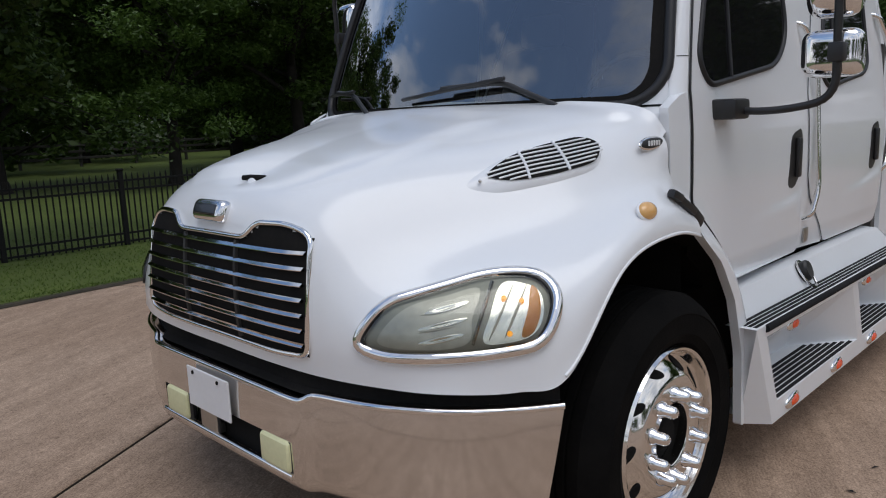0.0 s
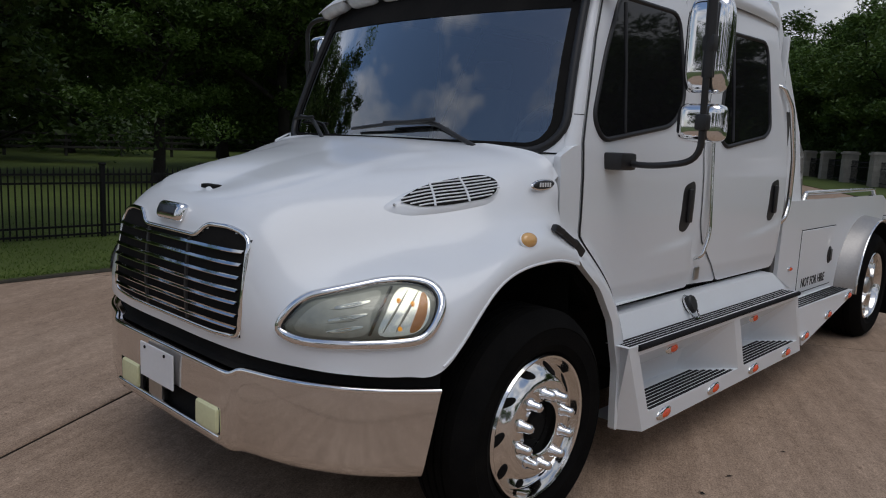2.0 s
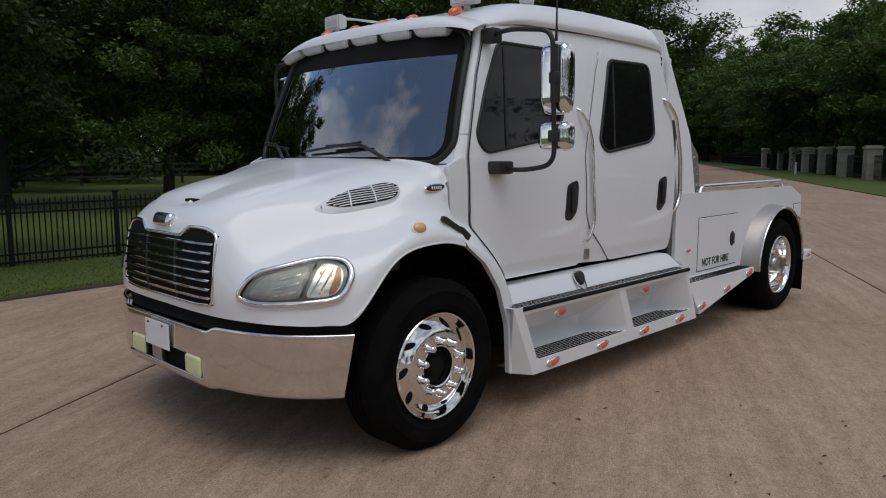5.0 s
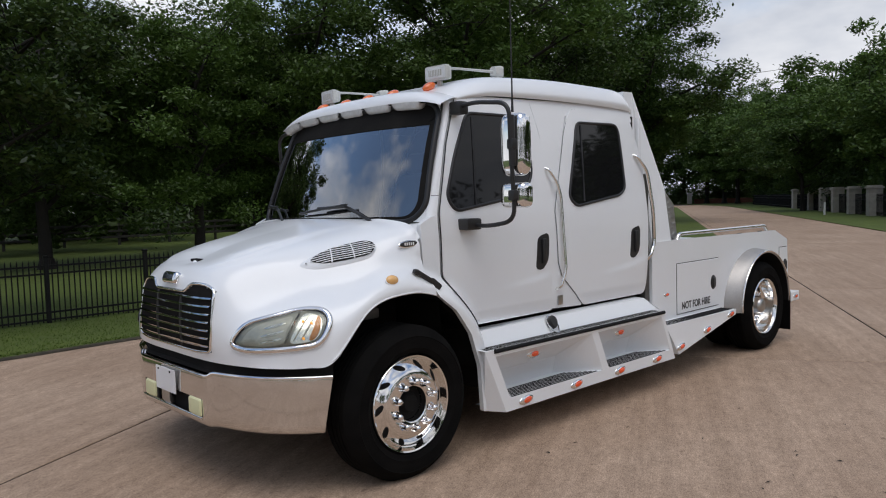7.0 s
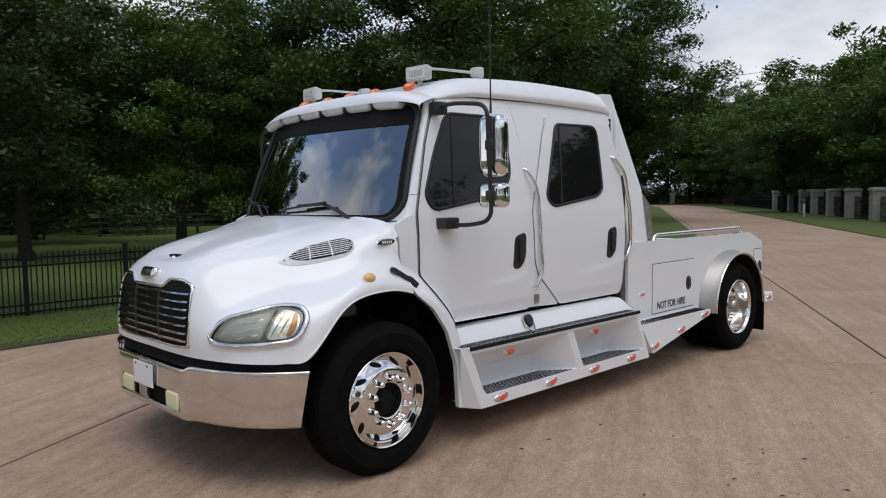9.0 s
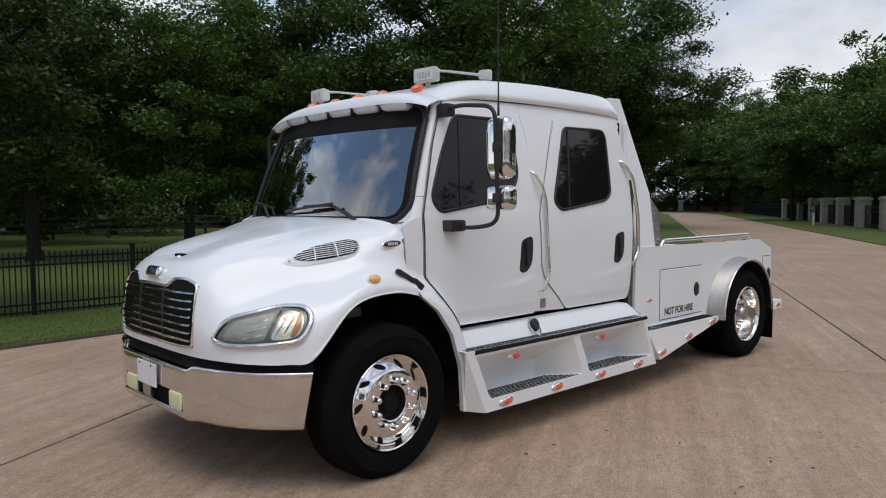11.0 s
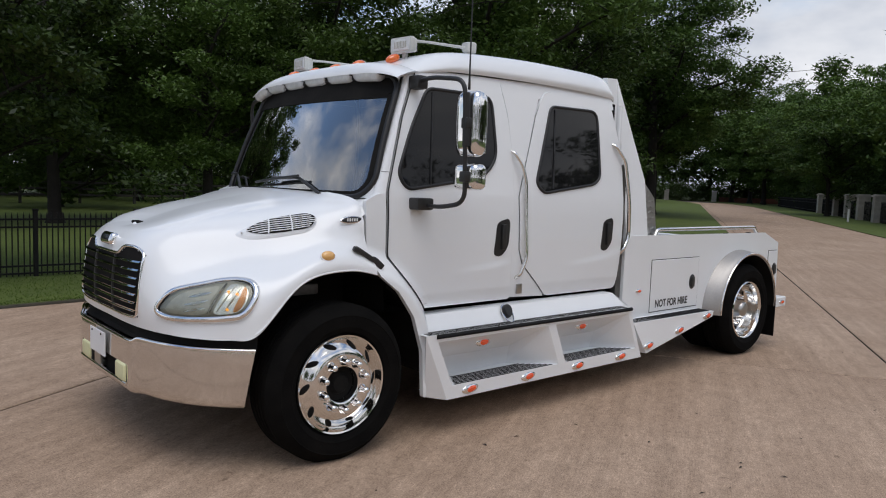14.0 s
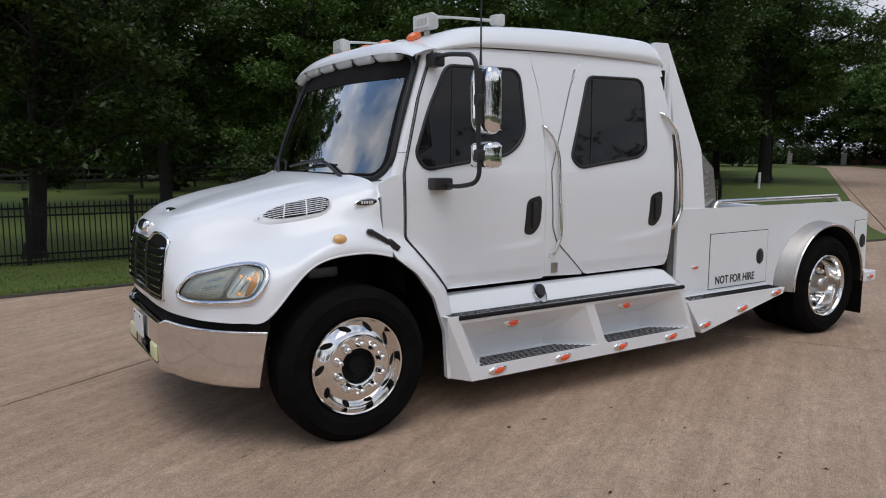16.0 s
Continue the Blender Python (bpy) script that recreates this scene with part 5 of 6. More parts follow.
# ---- wheels ----
def build_wheel(x, y, sign, rear):
    wheel = tagged(new("wheel"), "polished rear dual wheel" if rear else "polished aluminium front wheel with ten chrome nuts")
    R, HZ = 0.490, 0.476
    tyre = [(0.304, 0.0), (0.309, -0.006), (0.316, 0.002), (0.322, 0.012), (0.350, 0.024), (0.353, 0.027), (0.358, 0.026), (0.385, 0.032), (0.42, 0.030), (0.424, 0.033), (0.430, 0.029), (0.450, 0.014), (0.474, -0.012), (R, -0.038)]
    for g in (0.085, 0.125, 0.165, 0.205):
        tyre += [(R, -g + 0.006), (R - 0.010, -g + 0.004), (R - 0.010, -g - 0.004), (R, -g - 0.006)]
    tyre += [(R, -0.225), (0.474, -0.245), (0.42, -0.265), (0.34, -0.265), (0.292, -0.26), (0.28, -0.13), (0.304, 0.0)]
    flip = lambda bm: bmesh.ops.transform(bm, matrix=pose(x, y, HZ) @ Matrix.Diagonal((1, sign, 1, 1)), verts=bm.verts)
    bm = lathe(tyre, 96)
    flip(bm)
    for q in bm.verts:
        # The load flattens the tread on the ground.
        q.co.z = max(q.co.z, 0.0)
    part("tyre", bm, RUBBER, wheel, "black highway tyre", 30)
    bm = bmesh.new()
    if rear:
        prof = [(0.300, 0.006), (0.292, 0.014), (0.283, 0.008), (0.276, -0.012), (0.268, -0.06), (0.262, -0.125), (0.245, -0.145), (0.20, -0.140), (0.165, -0.135), (0.11, -0.135), (0.105, -0.14), (0.0, -0.14)]
    else:
        prof = [(0.300, 0.006), (0.293, 0.016), (0.284, 0.012), (0.278, -0.006), (0.272, -0.028), (0.266, -0.034), (0.250, -0.026), (0.225, -0.006), (0.205, 0.012), (0.190, 0.018), (0.172, 0.020), (0.115, 0.020), (0.108, 0.014), (0.106, -0.05), (0.0, -0.055)]
    cut = 7 if rear else len(prof)
    bm = lathe([(r * 1.035, d) for r, d in prof[:cut]], 72)
    flip(bm)
    rim = part("rim", bm, POLISHED, wheel, "polished aluminium rim", 40)
    if rear:
        bm = lathe([(r * 1.035, d) for r, d in prof[cut - 1:]], 72)
        flip(bm)
        part("wheel_disc", bm, CAST, rim, "duller recessed wheel disc", 40)
    depth = -0.135 if rear else 0.020
    for k in range(10):
        a = 2 * math.pi * (k + 0.5) / 10
        c, s = math.cos(a), math.sin(a)
        nut = lathe([(0.0, 0.060), (0.012, 0.058), (0.020, 0.048), (0.0215, 0.018), (0.027, 0.012), (0.030, 0.0)], 14)
        bmesh.ops.transform(nut, matrix=pose(x, y, HZ) @ Matrix.Diagonal((1, sign, 1, 1)) @ Matrix.Translation((0.149 * c, depth, 0.149 * s)), verts=nut.verts)
        part("lug_nut", nut, CHROME, wheel, "", 50)
        h = bmesh.new()
        a2 = 2 * math.pi * k / 10
        rr, dd, tilt = (0.232, -0.142, 4) if rear else (0.246, -0.015, 40)
        bmesh.ops.create_uvsphere(h, u_segments=14, v_segments=8, radius=1.0)
        m = pose(x, y, HZ) @ Matrix.Diagonal((1, sign, 1, 1)) @ Matrix.Rotation(-a2, 4, "Y") @ Matrix.Translation((rr, dd, 0)) @ Matrix.Rotation(radians(-tilt), 4, "Z") @ Matrix.Rotation(radians(42), 4, "Y") @ Matrix.Diagonal((0.018, 0.006, 0.043, 1))
        bmesh.ops.transform(h, matrix=m, verts=h.verts)
        part("hand_hole", h, MATT, rim, "", 60)
    if rear:
        hub = lathe([(0.0, -0.005), (0.05, -0.008), (0.075, -0.02), (0.085, -0.05), (0.09, -0.125), (0.105, -0.136)], 36)
        flip(hub)
        part("hub_cap", hub, STEEL, wheel, "worn chrome hub cap", 50)
    else:
        hub = lathe([(0.0, 0.0), (0.05, -0.002), (0.06, -0.015), (0.07, -0.035), (0.108, -0.036)], 36)
        flip(hub)
        part("hub", hub, MATT, wheel, "black greasy hub", 50)
    wheel.parent = truck
    return wheel


for sg in (1, -1):
    # sign 1 looks to the driver's side, whose outward way is -y
    build_wheel(-0.028, -1.245 * sg, -sg, False)
    build_wheel(5.130, -1.215 * sg, -sg, True)
    inner = lathe([(0.28, -0.31), (0.34, -0.30), (0.465, -0.33), (0.476, -0.38), (0.476, -0.52), (0.45, -0.57), (0.28, -0.57)], 48)
    bmesh.ops.transform(inner, matrix=pose(5.130, -1.215 * sg, 0.476) @ Matrix.Diagonal((1, -sg, 1, 1)), verts=inner.verts)
    part("inner_tyre", inner, RUBBER, truck, "inner tyre of the rear pair", 30)
    # Wheel-well lining.
    v = []
    for a in np.linspace(radians(6), radians(150), 25):
        px, pz = 0.03 + 0.70 * math.cos(a), 0.47 + 0.70 * math.sin(a)
        v += [(px, -sg * 1.20, pz), (px, -sg * 0.62, pz)]
    mesh_object("wheel_well", v, grid_faces(25, 2), MATT, truck, "black wheel-well lining", 60)

# ---- chassis ----
chassis = part("chassis", box_bm((-0.85, -0.45, 0.48), (6.0, 0.45, 0.82), 0.03, 1), MATT, truck, "black chassis frame")
part("front_axle", box_bm((-0.07, -1.0, 0.36), (0.07, 1.0, 0.50), 0.03, 2), MATT, chassis)
part("rear_axle", box_bm((5.03, -0.7, 0.36), (5.26, 0.7, 0.58), 0.06, 2), MATT, chassis)
part("engine_block", box_bm((-0.80, -0.62, 0.55), (0.40, 0.62, 1.10), 0.05, 2), MATT, chassis)
part("belly_tank", box_bm((0.80, -1.02, 0.36), (3.1, 1.02, 0.80), 0.05, 2), MATT, chassis)
part("cross_frame", box_bm((3.1, -0.95, 0.50), (4.45, 0.95, 1.2), 0.02, 1), MATT, chassis)
part("shackle", box_bm((-0.20, -0.92, 0.98), (0.0, -0.88, 1.05), 0.015, 2), DULL, chassis, "rusty spring shackle")


# ---- steps ----
def quads(name, faces, mat, parent, label="", sign=-1, smooth=0):
    """Separate flat panels from lists of corners (x, out, z)."""
    v, f = [], []
    for q in faces:
        f.append(tuple(range(len(v), len(v) + len(q))))
        v += [(x, sign * y, z) for x, y, z in q]
    return mesh_object(name, v, f, mat, parent, label, smooth)


def oval_lamp(x, y, z, parent, lens, sign=-1, pitch=0.0, size=1.0, name="marker_lamp", label="amber marker lamp in a chrome bezel"):
    m = Matrix.Translation((x, sign * y, z)) @ Matrix.Rotation(radians(pitch), 4, "Y")
    bm = bmesh.new()
    bmesh.ops.create_uvsphere(bm, u_segments=22, v_segments=10, radius=1.0, matrix=m @ Matrix.Diagonal((0.066 * size, 0.013 * size, 0.027 * size, 1)))
    bez = part(name, bm, CHROME, parent, label, 60)
    bm = bmesh.new()
    bmesh.ops.create_uvsphere(bm, u_segments=18, v_segments=10, radius=1.0, matrix=m @ Matrix.Translation((0.006, sign * 0.006, 0)) @ Matrix.Diagonal((0.040 * size, 0.016 * size, 0.019 * size, 1)))
    part("lamp_lens", bm, lens, bez, "amber lens", 60)


def build_steps(sg):
    SL = 0.44
    at = lambda x, z: x + SL * (0.70 - z)
    Y0, TOP, UND, TR, LOW = 1.29, 0.705, 0.655, 0.338, 0.245
    # Body: outer frame, pockets, fascia.
    P = [(0.685, 1.80), (1.885, 2.84)]
    fr = [
        [(at(0.60, TOP), Y0, TOP), (at(0.60, LOW), Y0, LOW), (at(0.685, LOW), Y0, LOW), (at(0.685, TOP), Y0, TOP)],
        [(at(1.80, TOP), Y0, TOP), (at(1.80, LOW), Y0, LOW), (at(1.885, LOW), Y0, LOW), (at(1.885, TOP), Y0, TOP)],
        [(at(2.84, TOP), Y0, TOP), (at(2.84, LOW), Y0, LOW), (at(2.885, LOW), Y0, LOW), (at(2.885, TOP), Y0, TOP)],
        [(at(0.60, TOP), Y0, TOP), (0.655, 1.20, TOP), (0.676, 1.20, LOW + 0.02), (at(0.60, LOW), Y0, LOW)],
        [(at(2.885, TOP), Y0, TOP), (at(2.885, TOP), 1.05, TOP), (at(2.885, LOW), 1.05, LOW), (at(2.885, LOW), Y0, LOW)],
        [(0.60, Y0, TOP), (2.885, Y0, TOP), (2.885, 1.16, TOP), (0.60, 1.16, TOP)],
        [(at(0.60, LOW), Y0, LOW), (at(2.885, LOW), Y0, LOW), (at(2.885, LOW), 0.98, LOW), (at(0.60, LOW), 0.98, LOW)],
    ]
    for a, b in P:
        tl, tr = at(a, UND), at(b, UND)
        bl, br = at(a, TR), at(b, TR)
        kl, kr = bl + 0.17, br - 0.34
        ml, mr = at(a, 0.49) + 0.10, at(b, 0.49) - 0.30
        fr += [
            [(at(a, TOP), Y0, TOP), (tl, Y0, UND), (tr, Y0, UND), (at(b, TOP), Y0, TOP)],
            [(bl, Y0, TR), (at(a, LOW), Y0, LOW), (at(b, LOW), Y0, LOW), (br, Y0, TR)],
            [(tl, Y0, UND), (ml, 1.10, 0.49), (mr, 1.10, 0.49), (tr, Y0, UND)],
            [(ml, 1.10, 0.49), (kl, 1.04, TR), (kr, 1.04, TR), (mr, 1.10, 0.49)],
            [(tl, Y0, UND), (bl, Y0, TR), (kl, 1.04, TR), (ml, 1.10, 0.49)],
            [(tr, Y0, UND), (mr, 1.10, 0.49), (kr, 1.04, TR), (br, Y0, TR)],
            [(bl, Y0, TR), (br, Y0, TR), (kr, 1.04, TR), (kl, 1.04, TR)],
        ]
    board = quads("running_board", fr, PAINT_SATIN, truck, "white boxed running board with two step pockets", -sg)
    # Sill panel under the doors.
    quads("sill", [[(0.66, 1.05, 0.822), (2.80, 1.05, 0.822), (2.84, 1.125, 0.812), (0.66, 1.125, 0.812)], [(0.66, 1.125, 0.812), (2.84, 1.125, 0.812), (2.96, 1.190, 0.706), (0.66, 1.190, 0.706)],
                   [(2.80, 1.05, 0.822), (2.84, 1.125, 0.812), (2.96, 1.215, 0.706), (2.96, 1.02, 0.706)]], PAINT_SATIN, board, "white sill panel", -sg)
    for k in range(4):
        y = 1.201 + 0.0225 * k
        part("anti_slip_strip", box_bm((0.63, y - 0.0085, TOP - 0.002), (2.86, y + 0.0085, TOP + 0.0008), 0, 1, None, Matrix.Diagonal((1, -sg, 1, 1))), STRIP, board)
    tube("step_edge", [(0.69, -sg * 1.292, 0.692), (2.90, -sg * 1.292, 0.690)], 0.0160, STRIP, board, "ribbed dark rubber step edge", 8)
    for a, b in P:
        bl, br = at(a, TR), at(b, TR)
        for k in range(7):
            y = 1.272 - 0.026 * k
            t = (Y0 - y) / 0.25
            part("anti_slip_strip", box_bm((bl + 0.02 + 0.17 * t, y - 0.0098, TR), (br - 0.03 - 0.34 * t, y + 0.0098, TR + 0.0008), 0, 1, None, Matrix.Diagonal((1, -sg, 1, 1))), STRIP, board)
        oval_lamp((at(a, 0.6) + at(b, 0.6)) / 2 - 0.10, 1.222, 0.590, board, RED_LENS, -sg, 0, 1.15, "step_lamp", "red-amber step lamp")
    for x in (1.012, 1.61, 2.20, 2.778):
        oval_lamp(x, 1.293, 0.293, board, RED_LENS, -sg, -6, 1.2)
    # Tapering step under the tool box.
    O = 1.262
    bed_step = quads("bed_step", [
        [(3.015, O - 0.02, 0.545), (3.205, O, 0.255), (4.34, O, 0.487), (4.36, O, 0.540)],
        [(3.015, O - 0.02, 0.545), (4.36, O, 0.540), (4.36, 1.08, 0.540), (3.00, 1.08, 0.545)],
        [(3.015, O - 0.02, 0.545), (3.00, 1.08, 0.545), (3.18, 1.08, 0.255), (3.205, O, 0.255)],
        [(3.205, O, 0.255), (3.18, 1.08, 0.255), (4.34, 1.08, 0.487), (4.34, O, 0.487)],
        [(4.36, O, 0.540), (4.34, O, 0.487), (4.34, 1.08, 0.487), (4.36, 1.08, 0.540)]], PAINT_SATIN, truck, "white tapering step below the tool box", -sg)
    for k in range(5):
        y = 1.12 + 0.026 * k
        part("anti_slip_strip", box_bm((3.06, y - 0.008, 0.542), (4.33, y + 0.008, 0.5462), 0, 1, None, Matrix.Diagonal((1, -sg, 1, 1))), STRIP, bed_step)
    for x, z in ((3.24, 0.325), (3.74, 0.413), (4.23, 0.505)):
        oval_lamp(x, O + 0.003, z, bed_step, RED_LENS, -sg, -10, 1.15)
    # Fuel filler on the sill.
    cap = lathe([(0.0, 0.03), (0.035, 0.03), (0.042, 0.02), (0.042, -0.03)], 24)
    bmesh.ops.transform(cap, matrix=Matrix.Translation((1.475, -sg * 1.165, 0.775)) @ Matrix.Diagonal((1.0, -sg, 1.25, 1)) @ Matrix.Rotation(radians(25), 4, "X"), verts=cap.verts)
    filler = part("fuel_filler", cap, BLACK, board, "black fuel filler with a chrome ring")
    ring = [(1.475 + 0.05 * math.cos(a), -sg * (1.165 + 0.012 - 0.045 * math.sin(a)), 0.765 + 0.058 * math.sin(a)) for a in np.linspace(0, 2 * math.pi, 25)[:-1]]
    mesh_object("filler_ring", *tube_data(ring, 0.006, 6, True), CHROME, filler, "", 60)


build_steps(1)
build_steps(-1)


# ---- flatbed body ----
def extruded(name, outline, y0, y1, mat, parent, label="", bevel=0.004):
    """An outline of (x, z) between two y, with softened edges."""
    bm = bmesh.new()
    f = bm.faces.new([bm.verts.new((x, y0, z)) for x, z in outline])
    r = bmesh.ops.extrude_face_region(bm, geom=[f])
    bmesh.ops.translate(bm, vec=(0, y1 - y0, 0), verts=[e for e in r["geom"] if isinstance(e, bmesh.types.BMVert)])
    bmesh.ops.triangulate(bm, faces=[q for q in bm.faces if len(q.verts) > 4])
    return part(name, bm, mat, parent, label, 25)


def text_mesh(body, size, mat, parent, m, name, label=""):
    cu = bpy.data.curves.new(name, "FONT")
    cu.body, cu.size, cu.align_x, cu.extrude, cu.offset = body, size, "LEFT", 0.0008, 0.0022
    tmp = bpy.data.objects.new("tmp", cu)
    scene.collection.objects.link(tmp)
    bpy.context.view_layer.update()
    me = bpy.data.meshes.new_from_object(tmp.evaluated_get(bpy.context.evaluated_depsgraph_get()))
    bpy.data.objects.remove(tmp)
    bpy.data.curves.remove(cu)
    me.transform(m)
    me.materials.clear()
    me.materials.append(mat)
    ob = new(name, me)
    ob.parent = parent
    return tagged(ob, label) if label else ob


bed = part("bed_deck", box_bm((3.38, -1.05, 1.07), (5.98, 1.05, 1.13), 0.004, 1), TREAD, truck, "flatbed deck of tread plate")
for sg in (1, -1):
    arch = [(5.145 + 0.70 * math.cos(a), 0.50 + 0.61 * math.sin(a)) for a in np.linspace(0.02, math.pi - 0.02, 25)]
    rim_z = 0.0 if sg == 1 else 0.15
    outline = [(3.05, 0.50), (3.05, 1.302 - rim_z), (5.72, 1.285 - rim_z), (6.06, 1.165 - 0.4 * rim_z), (6.09, 0.56), (5.90, 0.54)] + arch + [(4.40, 0.50)]
    sidep = extruded("bed_side", outline, -sg * 1.055, -sg * 1.085, PAINT_SATIN, bed, "white flatbed side panel")
    # Tool box door with a dark gap, and the smaller rear one.
    for x0, x1, z0, z1, lock in ((3.488, 4.315, 0.578, 1.064, (4.205, 0.824)), (5.83, 6.03, 0.62, 1.10, (5.98, 0.86))):
        if x0 > 5:
            z1 = 1.075
        part("door_gap", box_bm((x0 - 0.007, 1.080, z0 - 0.007), (x1 + 0.007, 1.087, z1 + 0.007), 0, 1, None, Matrix.Diagonal((1, -sg, 1, 1))), MATT, sidep)
        door = part("tool_box_door", box_bm((x0, 1.082, z0), (x1, 1.092, z1), 0.003, 1, None, Matrix.Diagonal((1, -sg, 1, 1))), PAINT_SATIN, sidep, "flush white tool box door")
        bm = bmesh.new()
        bmesh.ops.create_uvsphere(bm, u_segments=24, v_segments=10, radius=1.0, matrix=Matrix.Translation((lock[0], -sg * 1.092, lock[1])) @ Matrix.Diagonal((0.056, 0.012, 0.074, 1)))
        lk = part("latch_bowl", bm, BLACK, door, "black oval paddle latch", 60)
        part("paddle", box_bm((lock[0] - 0.022, 1.098, lock[1] - 0.05), (lock[0] + 0.03, 1.108, lock[1] + 0.05), 0.004, 1, None, Matrix.Diagonal((1, -sg, 1, 1))), BLACK, lk)
        if x0 < 5:
            if sg == 1:
                text_mesh("NOT FOR HIRE", 0.098, LETTER, door, pose(3.565, -1.0935, 0.617, 90, 0, 0) @ Matrix.Diagonal((0.86, 1, 1, 1)), "lettering", "black lettering on the tool box")
    # Flared stainless fender over the rear wheels.
    v = []
    for a in np.linspace(-0.05, math.pi + 0.05, 41):
        c, s = math.cos(a), math.sin(a)
        for t, rx, rz, y in ((0, 0.695, 0.612, 1.083), (1, 0.69, 0.610, 1.095), (2, 0.64, 0.600, 1.18), (3, 0.605, 0.590, 1.235), (4, 0.592, 0.578, 1.242), (5, 0.584, 0.565, 1.236)):
            v.append((5.145 + rx * c, -sg * y, 0.50 + rz * s))
    flare = mesh_object("wheel_fender", v, grid_faces(41, 6), FENDER, bed, "brushed stainless fender over the rear wheels", 50)
    # Separate black sheet along the inside of the fender.
    v = [(5.145 + 0.583 * math.cos(a), -sg * y, 0.50 + 0.564 * math.sin(a)) for a in np.linspace(-0.05, math.pi + 0.05, 41) for y in (1.234, 1.09, 0.70)]
    mesh_object("fender_lining", v, grid_faces(41, 3), MATT, flare, "black underside of the fender", 50)
    v = [(5.145 + 0.597 * math.cos(a), -sg * 1.240, 0.50 + 0.583 * math.sin(a)) for a in np.linspace(-0.05, math.pi + 0.05, 41)]
    mesh_object("fender_lip", *tube_data(v, 0.010, 6), POLISHED, flare, "", 60)
    part("mud_flap", box_bm((5.735, 0.92, 0.13), (5.752, 1.25, 0.58), 0.004, 1, None, Matrix.Diagonal((1, -sg, 1, 1))), RUBBER, bed, "black rubber mud flap")
    tab = part("lamp_bracket", box_bm((5.758, 1.02, 0.455), (5.985, 1.255, 0.565), 0.008, 1, None, Matrix.Diagonal((1, -sg, 1, 1))), PAINT_SATIN, bed, "white rear lamp bracket")
    oval_lamp(5.875, 1.257, 0.508, tab, RED_LENS, -sg, 0, 0.95, "side_lamp", "red side lamp")
    oval_lamp(3.294, 1.087, 0.79, sidep, RED_LENS, -sg, 0, 0.72, "side_lamp", "small amber side lamp")
    # Rail and tread edging on top.
    if sg == 1:
        rail = rounded([(3.58, -1.035, 1.28), (3.62, -1.035, 1.345), (5.55, -1.035, 1.345), (5.60, -1.035, 1.28)], 0.05)
        tube("bed_rail", rail, 0.020, POLISHED, bed, "low polished tube rail")
        part("tread_edge", box_bm((3.42, -1.056, 1.16), (5.70, -1.040, 1.279), 0.003, 1), TREAD, bed, "tread plate lining inside the bed side")
        for xx in (4.15, 4.80, 5.30):
            part("tie_down", box_bm((xx, -1.075, 1.282), (xx + 0.10, -1.06, 1.296), 0.004, 1), MATT, bed)
part("bed_tail", box_bm((6.05, -1.05, 0.58), (6.09, 1.05, 1.16), 0.01, 1), PAINT_SATIN, bed)

# Rack behind the cab.
rack = None
for sg in (1, -1):
    o = [(2.935, 2.69), (3.085, 2.695), (3.405, 1.80), (3.405, 1.30), (3.07, 1.30), (3.07, 0.70), (3.055, 0.70)]
    yy = lambda z: float(np.interp(z, [0.7, 1.3, 1.8, 2.7], [1.03, 1.075, 1.01, 0.872]))
    v = [(x, -sg * yy(z), z) for x, z in o] + [(x, -sg * (yy(z) - 0.05), z) for x, z in o]
    n = len(o)
    f = [tuple(range(n)), tuple(reversed(range(n, 2 * n)))] + [(i, n + i, n + (i + 1) % n, (i + 1) % n) for i in range(n)]
    ob = mesh_object("rack_side" if rack else "headache_rack", v, f, PAINT_SATIN, rack or truck, "white rack side plate" if rack else "white sloping rack behind the cab", 0)
    rack = rack or ob
    gus = [(3.40, 1.80), (3.60, 1.64), (3.665, 1.31), (3.655, 1.285), (3.40, 1.285)]
    g_ob = extruded("gusset", gus, -sg * 0.985, -sg * 0.995, TREAD, rack, "tread plate gusset")
    for i in range(9):
        for j in range(5):
            gx, gz = 3.425 + j * 0.05 + (i % 2) * 0.025, 1.31 + i * 0.05
            if gx < 3.645 - max(0, (gz - 1.31)) * 0.2 and gz < 1.77 - (gx - 3.4) * 0.75:
                part("stud", box_bm((-0.014, 0.994, -0.004), (0.014, 1.0, 0.004), 0, 1, None, Matrix.Diagonal((1, -sg, 1, 1)) @ Matrix.Translation((gx, 0, gz)) @ Matrix.Rotation(radians(45 if (i + j) % 2 else -45), 4, "Y")), TREAD, g_ob)
v = [(3.085, -0.87, 2.695), (3.085, 0.87, 2.695), (3.405, 1.0, 1.80), (3.405, -1.0, 1.80), (3.405, 1.06, 1.12), (3.405, -1.06, 1.12), (2.935, -0.87, 2.69), (2.935, 0.87, 2.69)]
mesh_object("rack_back", v, [(0, 1, 2, 3), (3, 2, 4, 5), (6, 7, 1, 0)], PAINT_SATIN, rack, "", 0)
part("cab_back", box_bm((2.97, -0.93, 0.86), (3.0, 0.93, 2.46), 0.005, 1), MATT, cab)



# ---- ground ----
AX, AY = math.cos(radians(30.6)), math.sin(radians(30.6))


def drive(s, n):
    """A place on the ground by the drive's own axes: s along it, n across it."""
    return (AX * s - AY * n, AY * s + AX * n)


